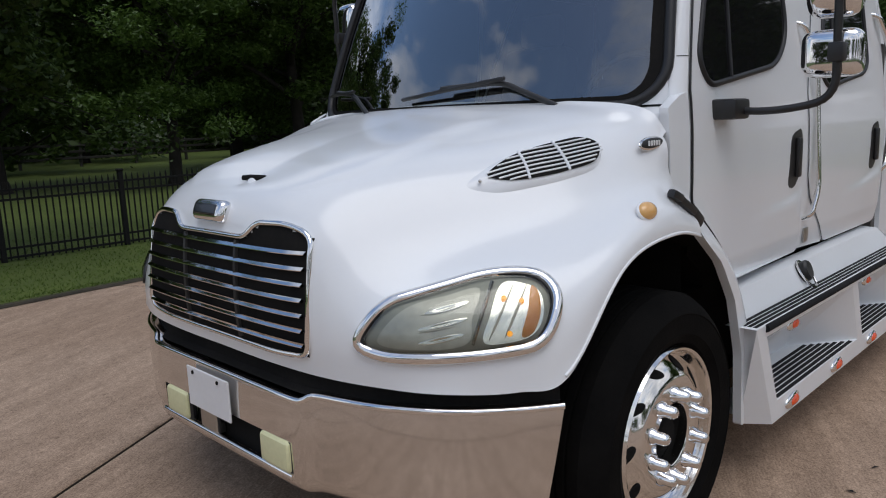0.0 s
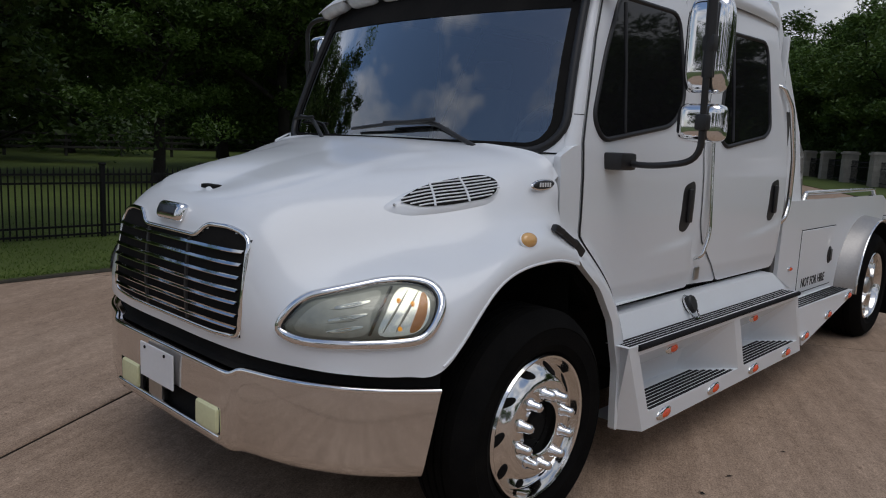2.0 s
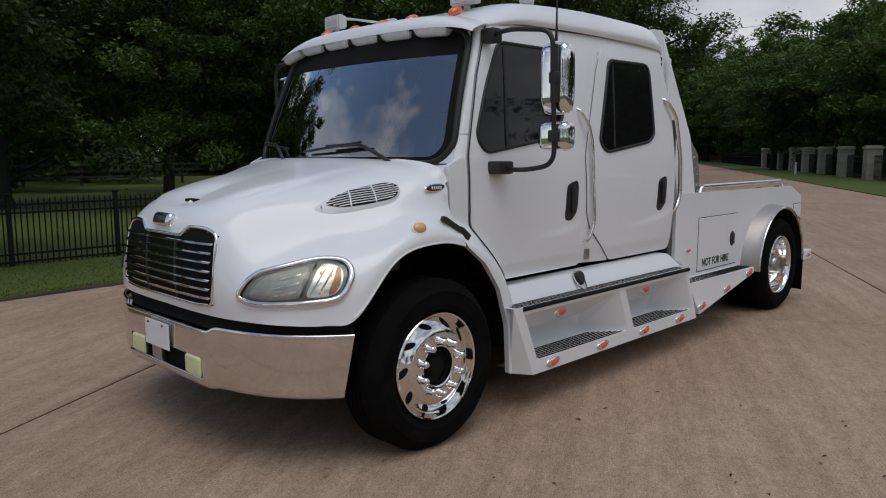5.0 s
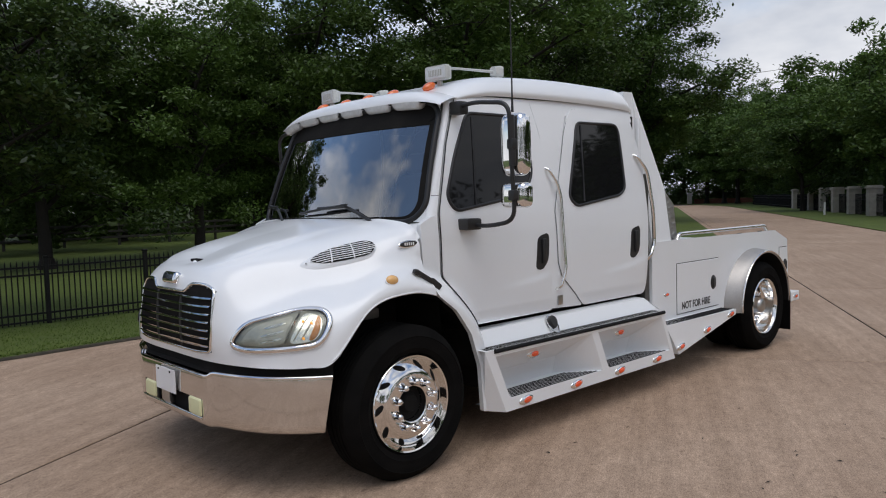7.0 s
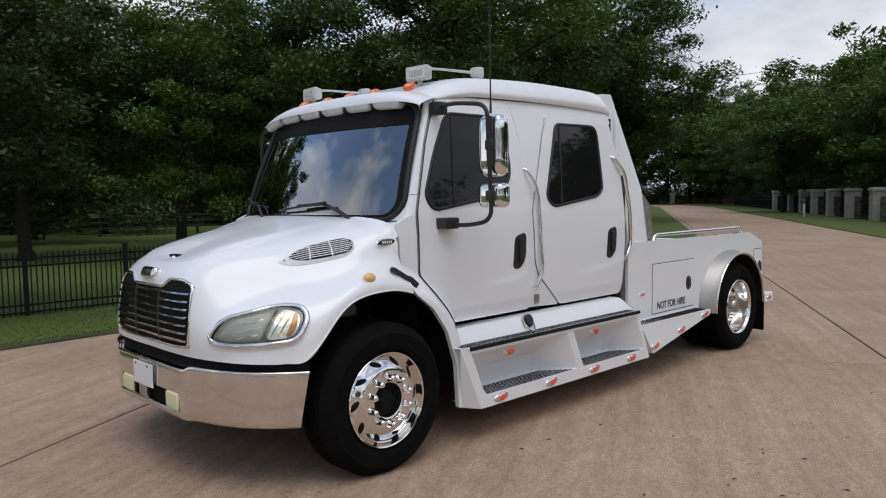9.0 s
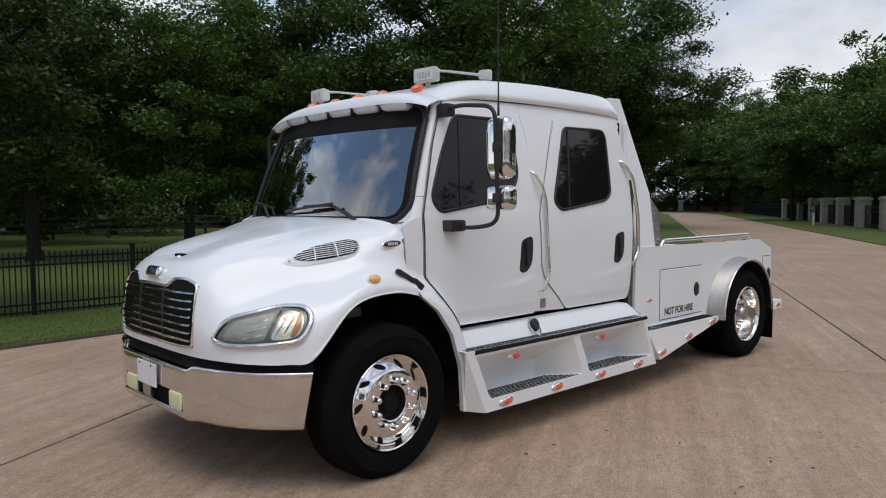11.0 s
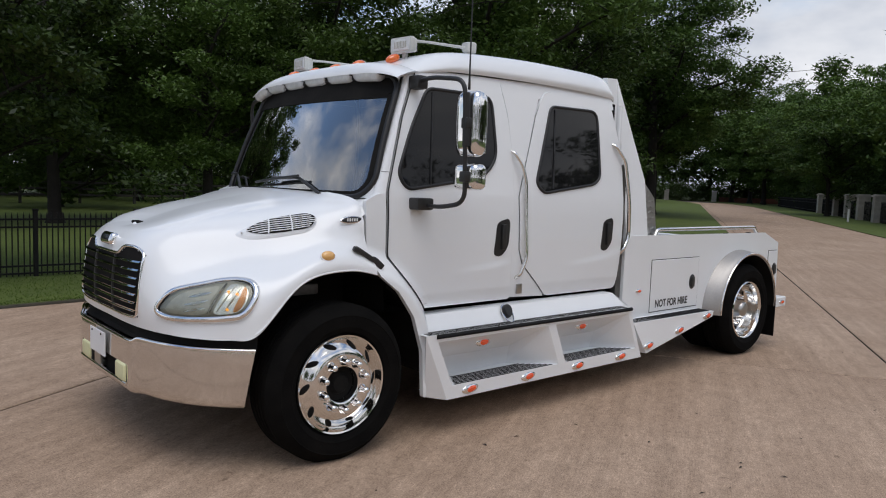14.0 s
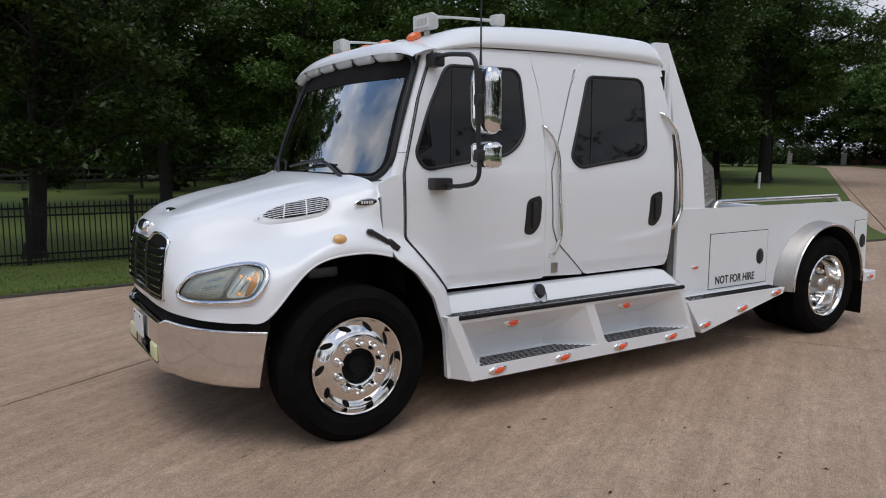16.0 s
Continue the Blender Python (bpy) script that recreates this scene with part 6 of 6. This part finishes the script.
def sheet(name, outline, z, mat, label, category, cells=0, skirt=0.0):
    """A flat sheet with a small upright edge."""
    v = [(x, y, z) for x, y in outline]
    n = len(v)
    f = [tuple(range(n))]
    if skirt:
        v += [(x, y, z - skirt) for x, y in outline]
        f += [(i, n + i, n + (i + 1) % n, (i + 1) % n) for i in range(n)]
    return tagged(mesh_object(name, v, f, mat, None, "", 0), label, category, kind="structure")


BIG = 900
tagged(mesh_object("ground", [(-BIG, -BIG, -0.16), (BIG, -BIG, -0.16), (BIG, BIG, -0.16), (-BIG, BIG, -0.16)], [(0, 1, 2, 3)], EARTH, None, "", 0), "flat dark green ground reaching to the horizon", "ground", kind="structure")
pave = sheet("road", [drive(-40, 30), drive(-40, -30), drive(150, -30), drive(150, 30)], -0.03, JOINT, "beige concrete drive with wide slabs and dark joints", "road")
KERB_LINE = [(-60, 5.9), (-20, 4.9), (-6, 4.95), (-1.2, 5.16), (1.0, 5.32), (5, 5.5), (9, 5.0), (11.5, 3.7), (13.0, 2.75), (14.2, 2.55)]
left_edge = [drive(s, -4.75) for s in (16, 20, 26, 34, 45, 60, 80, 100)] + [drive(115, -3.4), drive(130, -1.2), drive(142, 2.5)]
kerb_pts = [tuple(p[:2]) for p in spline(np.array([(x, y, 0) for x, y in KERB_LINE]), np.linspace(0, 1, 60))] + left_edge
lawn = sheet("lawn", kerb_pts + [drive(140, 160), (-120, 160), (-120, 6.2)], 0.035, LAWN, "mown green lawn beside the drive", "lawn", skirt=0.07)
right_edge = [drive(s, -11.25) for s in (14, 20, 30, 45, 60, 80, 100)] + [drive(118, -9.0), drive(135, -6.3), drive(150, -2)]
lawn_r = sheet("lawn", [drive(8, -13), drive(11, -11.6)] + right_edge + [drive(190, -20), drive(190, -120), drive(-20, -120), drive(-4, -40)], 0.035, LAWN, "mown green verge beyond the drive", "lawn", skirt=0.07)
sheet("lawn", [(-120, 7.5), (-60, 5.9), (-26, 5.10), (-24, -24), (-9, -32), drive(-20, -122), (-120, -90)], 0.033, LAWN, "mown green lawn at the drive's near end", "lawn", skirt=0.07)
edge3 = [(x, y - 0.01, 0.0) for x, y in kerb_pts]
v = []
for x, y, z in edge3:
    wob = 0.03 * noise.noise((x * 1.7, y * 1.7, 0)) + 0.02
    v += [(x, y - wob, 0.004), (x, y - 0.4 * wob, 0.026), (x, y + 0.018 + 0.5 * wob, 0.039)]
tagged(mesh_object("kerb", v, grid_faces(len(edge3), 3), KERB, None, "", 40), "low dirty concrete edge along the lawn", "kerb", kind="structure")

# ---- trees ----
rng = np.random.default_rng(7)


def leaf_cloud(points, size, seed, rise=0.45):
    """Small bent leaves, one quad each, round the given points; rise turns their faces to the sky."""
    r = np.random.default_rng(seed)
    n = len(points)
    up = r.normal(size=(n, 3))
    up /= np.linalg.norm(up, axis=1, keepdims=True)
    up[:, 2] = np.abs(up[:, 2]) + rise
    d = np.cross(up, r.normal(size=(n, 3)))
    d /= np.linalg.norm(d, axis=1, keepdims=True)
    e = np.cross(up, d)
    e /= np.linalg.norm(e, axis=1, keepdims=True)
    s = size * (0.6 + 0.8 * r.random((n, 1)))
    p = np.asarray(points)
    a = p - d * s
    b = p + e * s * 0.45 + np.array((0, 0, -0.12)) * s
    c = p + d * s
    g = p - e * s * 0.45 + np.array((0, 0, -0.12)) * s
    return np.stack([a, b, c, g], 1).reshape(-1, 3)


def quad_mesh(name, verts, mat):
    me = bpy.data.meshes.new(name)
    n = len(verts) // 4
    me.vertices.add(len(verts))
    me.vertices.foreach_set("co", np.asarray(verts, np.float32).ravel())
    me.loops.add(4 * n)
    me.loops.foreach_set("vertex_index", np.arange(4 * n, dtype=np.int32))
    me.polygons.add(n)
    me.polygons.foreach_set("loop_start", np.arange(0, 4 * n, 4, dtype=np.int32))
    me.update()
    me.validate()
    me.materials.append(mat)
    return me


def build_tree(seed, height, spread, clear, trunk_r, leaves, leaf_size, mat, label, clump=0.125):
    """A trunk with forked limbs, and a crown of leaf clumps at the ends of its branches."""
    r = np.random.default_rng(seed)
    V, F, tips = [], [], []

    def limb(p0, p1, r0, r1, bend, n=7, sides=7):
        mid = (p0 + p1) / 2 + r.normal(size=3) * bend
        pts = [p0 * (1 - t) ** 2 + mid * 2 * t * (1 - t) + p1 * t ** 2 for t in np.linspace(0, 1, n)]
        vv, ff = tube_data(pts, np.linspace(r0, r1, n), sides, False, len(V))
        V.extend(vv)
        F.extend(ff)
        return pts

    top = np.array((r.normal() * 0.3, r.normal() * 0.3, height * 0.62))
    trunk = limb(np.array((0, 0, -0.1)), top, trunk_r, trunk_r * 0.4, 0.25)
    vv, ff = tube_data([(0, 0, -0.1), (0, 0, 0.12), (0, 0, 0.45)], [trunk_r * 1.7, trunk_r * 1.3, trunk_r * 0.95], 9, False, len(V))
    V.extend(vv)
    F.extend(ff)
    n_limb = 13
    for k in range(n_limb):
        t = clear / (height * 0.62) + (1 - clear / (height * 0.62)) * (k / n_limb) ** 0.9
        base = trunk[min(int(t * 6), 5)] * (1 - (t * 6) % 1) + trunk[min(int(t * 6) + 1, 6)] * ((t * 6) % 1)
        a = k * 2.4 + r.normal() * 0.4
        zz = base[2] + (height - base[2]) * (0.15 + 0.55 * (k / n_limb)) + r.normal() * 0.5
        reach = spread * (0.62 + 0.38 * r.random()) * math.sin(math.pi * min(max((zz - clear * 0.5) / (height * 1.05 - clear * 0.5), 0.12), 0.92)) ** 0.55
        end = np.array((base[0] + math.cos(a) * reach, base[1] + math.sin(a) * reach, zz))
        pts = limb(base, end, trunk_r * 0.42, trunk_r * 0.07, 0.5)
        for m in range(9):
            q = pts[2 + m % 5]
            e2 = q + r.normal(size=3) * np.array((1, 1, 0.7)) * spread * 0.25 + np.array((0, 0, 0.05 * spread))
            limb(q, e2, trunk_r * 0.09, trunk_r * 0.02, 0.25, 4, 4)
            tips.append(e2)
        tips.append(end)
    for k in range(8):
        e2 = top + np.array((r.normal() * spread * 0.3, r.normal() * spread * 0.3, abs(r.normal()) * height * 0.16 + height * 0.1))
        limb(top, e2, trunk_r * 0.2, trunk_r * 0.03, 0.3, 5, 5)
        tips.append(e2)
    tips = np.array(tips)
    tips = tips[tips[:, 2] > clear * 0.8]
    pick = r.integers(0, len(tips), leaves)
    # Leaves fill flat clumps round the tips, thickest at the clumps' rims; one in eight hangs loose.
    size = spread * clump * (0.6 + 0.8 * r.random(len(tips)))
    way = r.normal(size=(leaves, 3))
    way /= np.linalg.norm(way, axis=1, keepdims=True)
    far = r.random(leaves) ** 0.45 * np.where(r.random(leaves) < 0.125, 1.35, 1.0)
    pts = tips[pick] + way * (far * size[pick])[:, None] * np.array((1.25, 1.25, 0.72))
    tree = tagged(new("tree"), label, "tree")
    mesh_object("trunk", V, F, BARK, tree, "", 60)
    me = quad_mesh("crown", leaf_cloud(pts, leaf_size, seed + 1), mat)
    c = new("crown", me)
    c.parent = tree
    return tree


OAK_A = build_tree(11, 11.5, 5.6, 2.3, 0.27, 54000, 0.098, LEAF, "tall dark green oak with forked limbs on the lawn", 0.150)
OAK_B = build_tree(23, 10.0, 5.0, 2.2, 0.26, 54000, 0.086, LEAF, "broad dark green oak standing in the lawn", 0.130)
OAK_C = build_tree(37, 12.5, 5.6, 3.0, 0.28, 54000, 0.098, LEAF_LIT, "tall oak with leaves coloured paler for light on its crown", 0.140)
OAK_D = build_tree(53, 9.5, 5.6, 0.9, 0.22, 6500, 0.25, LEAF, "dense low-branched tree at the wood's edge", 0.15)
OAK_E = build_tree(67, 12.0, 4.9, 2.4, 0.25, 22000, 0.155, LEAF_LIT, "round-crowned oak behind the stone pillars", 0.16)
PROTOS = [OAK_A, OAK_B, OAK_C, OAK_D, OAK_E]
for o in PROTOS:
    o["group"] = "trees round the drive"


def put_scaled(kind, x, y, turn, size):
    ob = copy_thing(PROTOS[kind], pose(x, y, 0, 0, 0, turn))
    ob.scale = (size, size, size)
    return ob


# Prototypes stand in the wood too.
for o, (x, y) in zip(PROTOS, ((3.4, 20.0), (13.0, 24.0), (17.0, 15.5), (3.0, 44.0), (72.0, 14.5))):
    o.matrix_basis = pose(x, y, 0, 0, 0, 20 * x)
OAK_A.scale = (0.80, 0.80, 0.80)
NEAR = [
    (1, -1.15, 8.7, 40, 0.62), (0, 11.8, 18.0, 70, 0.88), (2, 7.2, 17.6, 200, 0.67), (0, 24.0, 19.5, 300, 1.05),
    (1, 30.0, 24.5, 20, 1.1), (2, 38.5, 22.0, 120, 1.30), (2, 42.0, 24.0, 80, 0.98), (2, 42.0, 28.0, 250, 1.0),
    (2, -3.8, 19.5, 10, 0.8), (3, 20.5, 31.0, 130, 0.8), (3, 6.0, 30.5, 300, 0.8), (2, 1.0, 36.0, 220, 0.8), (0, 33.0, 36.0, 45, 1.1), (3, 49.0, 36.0, 45, 1.05),
    (3, 12.0, 38.0, 15, 0.9), (3, 58.0, 43.0, 15, 1.1), (3, 47.0, 44.0, 115, 1.15), (3, 27.0, 44.0, 235, 1.15),
]
for k, x, y, a, s in NEAR:
    put_scaled(k, x, y, a, s)
for i in range(20):
    put_scaled(3, -34 + i * 5.4 + rng.normal() * 1.2, 50 + rng.normal() * 2.5 + max(0, i - 10) * 1.6, rng.random() * 360, 1.0 + 0.35 * rng.random())
for i in range(16):
    s = 38 + i * 6.6
    x, y = drive(s + rng.normal() * 1.2, -19.6 + rng.normal() * 0.9 + (max(0, s - 105) * 0.25))
    put_scaled(4, x, y, rng.random() * 360, 0.80 + 0.16 * rng.random() + i * 0.045)
for i in range(9):
    s = 42 + i * 12
    x, y = drive(s, -31 + rng.normal() * 2)
    put_scaled(3, x, y, rng.random() * 360, 1.45 + 0.3 * rng.random())
for i in range(9):
    x, y = drive(150 + rng.normal() * 5, -34 + i * 9)
    put_scaled(3, x, y, rng.random() * 360, 1.4 + 0.35 * rng.random())
for i in range(7):
    x, y = drive(108 + i * 4, 6 + i * 5)
    put_scaled(3, x, y, rng.random() * 360, 1.15 + 0.3 * rng.random())
# One oak stands in front of the pillars.
put_scaled(4, *drive(65, -14.4), 250, 0.80)
# Trees behind the camera's side of the drive.
for x, y, k, s in ((-34, -22, 3, 1.2), (-40, -8, 3, 1.2), (-38, 6, 3, 1.1), (-26, -36, 3, 1.2), (-12, -42, 3, 1.2), (4, -40, 3, 1.3), (15, -37, 3, 1.1), (25, -32, 3, 1.1), (33, -24, 3, 1.0), (31, -36, 3, 1.1), (38, -30, 3, 1.2), (27, -12.5, 4, 0.98), (33, -16.5, 4, 1.02), (40, -19, 4, 1.15)):
    put_scaled(k, x, y, rng.random() * 360, s)

# Undergrowth that closes the wood.
def build_shrub(seed):
    r = np.random.default_rng(seed)
    c = np.stack([r.normal(size=40) * 1.9, r.normal(size=40) * 0.9, 0.5 + r.random(40) * 2.4], 1)
    pts = c[r.integers(0, 40, 5200)] + r.normal(size=(5200, 3)) * np.array((0.6, 0.6, 0.45))
    pts[:, 2] = np.abs(pts[:, 2])
    s = tagged(new("shrub"), "dense dark shrub at the wood's edge", "shrub", "undergrowth of the wood")
    V, F = [], []
    for k in range(6):
        vv, ff = tube_data([(0.25 * k - 0.7, 0, -0.05), c[k] * np.array((0.8, 0.8, 1))], [0.05, 0.015], 5, False, len(V))
        V.extend(vv)
        F.extend(ff)
    mesh_object("stem", V, F, BARK, s, "", 60)
    o = new("foliage", quad_mesh("foliage", leaf_cloud(pts, 0.14, seed), LEAF))
    o.parent = s
    return s


shrub = build_shrub(71)
shrub.matrix_basis = pose(-30, 46, 0)
for i in range(24):
    copy_thing(shrub, pose(-27 + i * 3.6 + rng.normal() * 0.5, 46 + rng.normal() * 1.5 + max(0, i - 12) * 1.2, 0, 0, 0, rng.normal() * 20))
for i in range(22):
    x, y = drive(38 + i * 4.2, -19.0 + rng.normal() * 0.8)
    copy_thing(shrub, pose(x, y, 0, 0, 0, 30 + rng.normal() * 20))
for i in range(12):
    x, y = drive(140 + rng.normal() * 2, -22 + i * 4)
    copy_thing(shrub, pose(x, y, 0, 0, 0, 120 + rng.normal() * 20))

# ---- iron fence ----
fence = tagged(new("iron_fence"), "black iron picket fence across the lawn", "fence")
fence.location = (0.04, 7.75, 0)
FY = 0.0


def bar_mesh(name, lo, hi, bevel=0.0):
    bm = box_bm(lo, hi, bevel, 1)
    me = bpy.data.meshes.new(name)
    bm.to_mesh(me)
    bm.free()
    me.materials.append(IRON)
    return me


def spear_mesh():
    w, h = 0.0085, 0.975
    v = [(sx * w, sy * w, z) for z in (0.045, h) for sx, sy in ((-1, -1), (1, -1), (1, 1), (-1, 1))] + [(0, 0, h + 0.06)]
    f = [(0, 1, 5, 4), (1, 2, 6, 5), (2, 3, 7, 6), (3, 0, 4, 7), (4, 5, 8), (5, 6, 8), (6, 7, 8), (7, 4, 8)]
    me = bpy.data.meshes.new("picket")
    me.from_pydata(v, [], f)
    me.materials.append(IRON)
    return me


post_me = bar_mesh("post", (-0.032, -0.032, 0.0), (0.032, 0.032, 1.05), 0.006)
cap_me = bar_mesh("post_cap", (-0.042, -0.042, 1.05), (0.042, 0.042, 1.085), 0.01)
picket_me = spear_mesh()
PITCH, FIRST, LAST = 1.52, -6, 10
for k in range(FIRST, LAST + 1):
    x = 0.20 + PITCH * k
    p = new("post", post_me)
    p.parent, p.location = fence, (x, FY, 0.0)
    c = new("post_cap", cap_me)
    c.parent = p
for z in (0.085, 0.20, 0.80, 0.92):
    me = bar_mesh("rail", (0.20 + PITCH * FIRST, FY - 0.013, z - 0.014), (0.20 + PITCH * LAST, FY + 0.013, z + 0.014))
    r = new("rail", me)
    r.parent = fence
for k in range(FIRST, LAST):
    for j in range(1, 19):
        q = new("picket", picket_me)
        q.parent, q.location = fence, (0.20 + PITCH * k + PITCH * j / 19, FY, 0.004 * rng.normal())

# Plain rail fence far back on the lawn.
far_fence = tagged(new("rail_fence"), "dark weathered rail fence in front of the wood", "fence")
for k in range(26):
    ob = part("post", box_bm((-26 + k * 2.6 - 0.06, 33.94, 0), (-26 + k * 2.6 + 0.06, 34.06, 1.15), 0.01, 1), RAIL_WOOD, far_fence)
for z in (0.45, 0.75, 1.05):
    part("rail", box_bm((-26, 33.9, z - 0.06), (39, 33.94, z + 0.06), 0.01, 1), RAIL_WOOD, far_fence)


# ---- stone pillars and their fence ----
def build_pillar(x, y, h=1.75, w=0.40):
    p = tagged(new("stone_pillar"), "pale limestone gate pillar with a wide cap", "pillar", "stone pillars along the drive")
    z = 0.0
    step = h / 6
    for i in range(6):
        inset = 0.008 * (i % 2)
        part("stone", box_bm((-w + inset, -w + inset, z + 0.006), (w - inset, w - inset, z + step - 0.006), 0.012, 1), STONE, p)
        z += step
    part("core", box_bm((-w + 0.03, -w + 0.03, 0), (w - 0.03, w - 0.03, h), 0), STONE, p)
    part("cap", box_bm((-w - 0.06, -w - 0.06, h), (w + 0.06, w + 0.06, h + 0.13), 0.02, 2), STONE, p)
    part("cap_top", box_bm((-w + 0.02, -w + 0.02, h + 0.13), (w - 0.02, w - 0.02, h + 0.2), 0.03, 2), STONE, p)
    p.matrix_basis = pose(x, y, 0.03, 0, 0, 30.6)
    return p


first = build_pillar(*drive(37.1, -15.6))
for s in (42.2, 47.6, 52.7, 57.7, 62.3, 67.3, 75.5):
    x, y = drive(s, -15.6)
    copy_thing(first, pose(x, y, 0.03, 0, 0, 30.6))
for s, nn in ((134.5, -7.6), (137.5, 0.6)):
    x, y = drive(s, nn)
    copy_thing(first, pose(x, y, 0.03, 0, 0, 30.6))
verge = tagged(new("iron_fence"), "black iron fence between stone pillars", "fence")
for z in (0.25, 1.05, 1.35):
    a, b = drive(30, -15.6), drive(112, -15.6)
    tube("rail", [(a[0], a[1], z), (b[0], b[1], z)], 0.022, IRON, verge, "", 6)
v, f = [], []
for i in range(500):
    x, y = drive(30 + i * 0.164, -15.6)
    s0 = len(v)
    for z in (0.03, 1.45):
        v += [(x - 0.011, y - 0.011, z), (x + 0.011, y - 0.011, z), (x + 0.011, y + 0.011, z), (x - 0.011, y + 0.011, z)]
    f += [(s0, s0 + 1, s0 + 5, s0 + 4), (s0 + 1, s0 + 2, s0 + 6, s0 + 5), (s0 + 2, s0 + 3, s0 + 7, s0 + 6), (s0 + 3, s0, s0 + 4, s0 + 7)]
pk = mesh_object("railing", v, f, IRON, verge, "", 0)
tagged(pk, kind="stuff")
x, y = drive(136.5, -14.0)
tagged(part("brick_planter", box_bm((-0.5, -5.5, 0), (0.5, 5.5, 0.9), 0.03, 1, None, pose(x, y, 0, 0, 0, 30.6)), BRICK, None), "low dark red brick wall at the drive's far end", "wall")
x, y = drive(52, -13.6)
tagged(part("marker_post", box_bm((-0.06, -0.06, 0), (0.06, 0.06, 0.9), 0.01, 1, None, pose(x, y, 0)), PLATE, None), "small white marker post on the verge", "post")
tagged(part("marker_post", box_bm((-0.05, -0.05, 0), (0.05, 0.05, 0.85), 0.01, 1, None, pose(*drive(36, -1.0), 0)), PLATE, None), "small white marker post on the lawn", "post")

# ---- grass blades on the near lawn ----
r = np.random.default_rng(5)
n = 26000
gx, gy = r.uniform(-9, 9, n), 5.30 + np.abs(r.normal(size=n)) * 2.4
gx2, gy2 = r.uniform(-9, 9, 5000), 5.25 + r.random(5000) * 0.14
gx, gy = np.r_[gx, gx2], np.r_[gy, gy2]
# The verge narrows towards the near end.
gy = gy + np.interp(gx, [-9, -6, -1.2, 1.0, 5.0, 9.0], [-0.30, -0.28, -0.06, 0.08, 0.24, -0.1])
h, a = 0.018 + 0.014 * r.random(len(gx)), r.random(len(gx)) * math.pi
base = np.stack([gx, gy, np.full(len(gx), 0.03)], 1)
w = np.stack([np.cos(a), np.sin(a), 0 * a], 1) * 0.006
lean = np.stack([r.normal(size=len(gx)) * 0.02, r.normal(size=len(gx)) * 0.02, h], 1)
me = quad_mesh("grass", np.stack([base - w, base + w, base + lean + w * 0.3, base + lean - w * 0.3], 1).reshape(-1, 3), GRASS)
tagged(new("grass", me), "short grass blades along the lawn edge", "grass", kind="stuff")

# ---- twigs and leaf litter on the concrete ----
v, f = [], []
r = np.random.default_rng(9)
for i in range(110):
    x, y = r.uniform(-3, 7), r.uniform(-4.6, -1.4)
    L, a = 0.006 + 0.022 * r.random() ** 2, r.random() * 3.14
    d = np.array((math.cos(a), math.sin(a), 0)) * L
    e = np.array((-math.sin(a), math.cos(a), 0)) * (0.003 + 0.006 * r.random())
    p = np.array((x, y, 0.004))
    s0 = len(v)
    v += [p - d, p + e + (0, 0, 0.004), p + d, p - e + (0, 0, 0.004)]
    f.append((s0, s0 + 1, s0 + 2, s0 + 3))
litter = mesh_object("leaf_litter", v, f, BARK, None, "", 0)
tagged(litter, "dry brown leaf bits scattered on the concrete", "leaves", kind="stuff")

# ---- concrete slabs ----
slab_me = {}


def slab(s0, s1, n0, n1):
    w, h = round(s1 - s0 - 0.024, 3), round(n1 - n0 - 0.022, 3)
    if (w, h) not in slab_me:
        bm = box_bm((-w / 2, -h / 2, -0.12), (w / 2, h / 2, 0), 0.006, 1)
        me = bpy.data.meshes.new("slab")
        bm.to_mesh(me)
        bm.free()
        me.materials.append(CONCRETE)
        me.materials.append(JOINT)
        # Dirt fills the joints along the slab's sides.
        for face in me.polygons:
            face.material_index = 0 if face.normal.z > 0.5 else 1
        slab_me[(w, h)] = me
    ob = new("slab", slab_me[(w, h)])
    x, y = drive((s0 + s1) / 2, (n0 + n1) / 2)
    ob.parent = pave
    ob.matrix_basis = pose(x, y, 0.0006 * rng.normal(), 0, 0, 30.6)


CUTS_N = [-18.28, -11.68, -5.08, 1.53, 8.13, 14.7]
for i in range(-5, 6):
    for a, b in zip(CUTS_N, CUTS_N[1:]):
        slab(3.25 + 6.15 * i, 3.25 + 6.15 * (i + 1), a, b)
for i in range(6, 19):
    slab(3.25 + 6.15 * i, 3.25 + 6.15 * (i + 1), -11.68, -5.08)
    slab(3.25 + 6.15 * i, 3.25 + 6.15 * (i + 1), -5.08, 1.53)
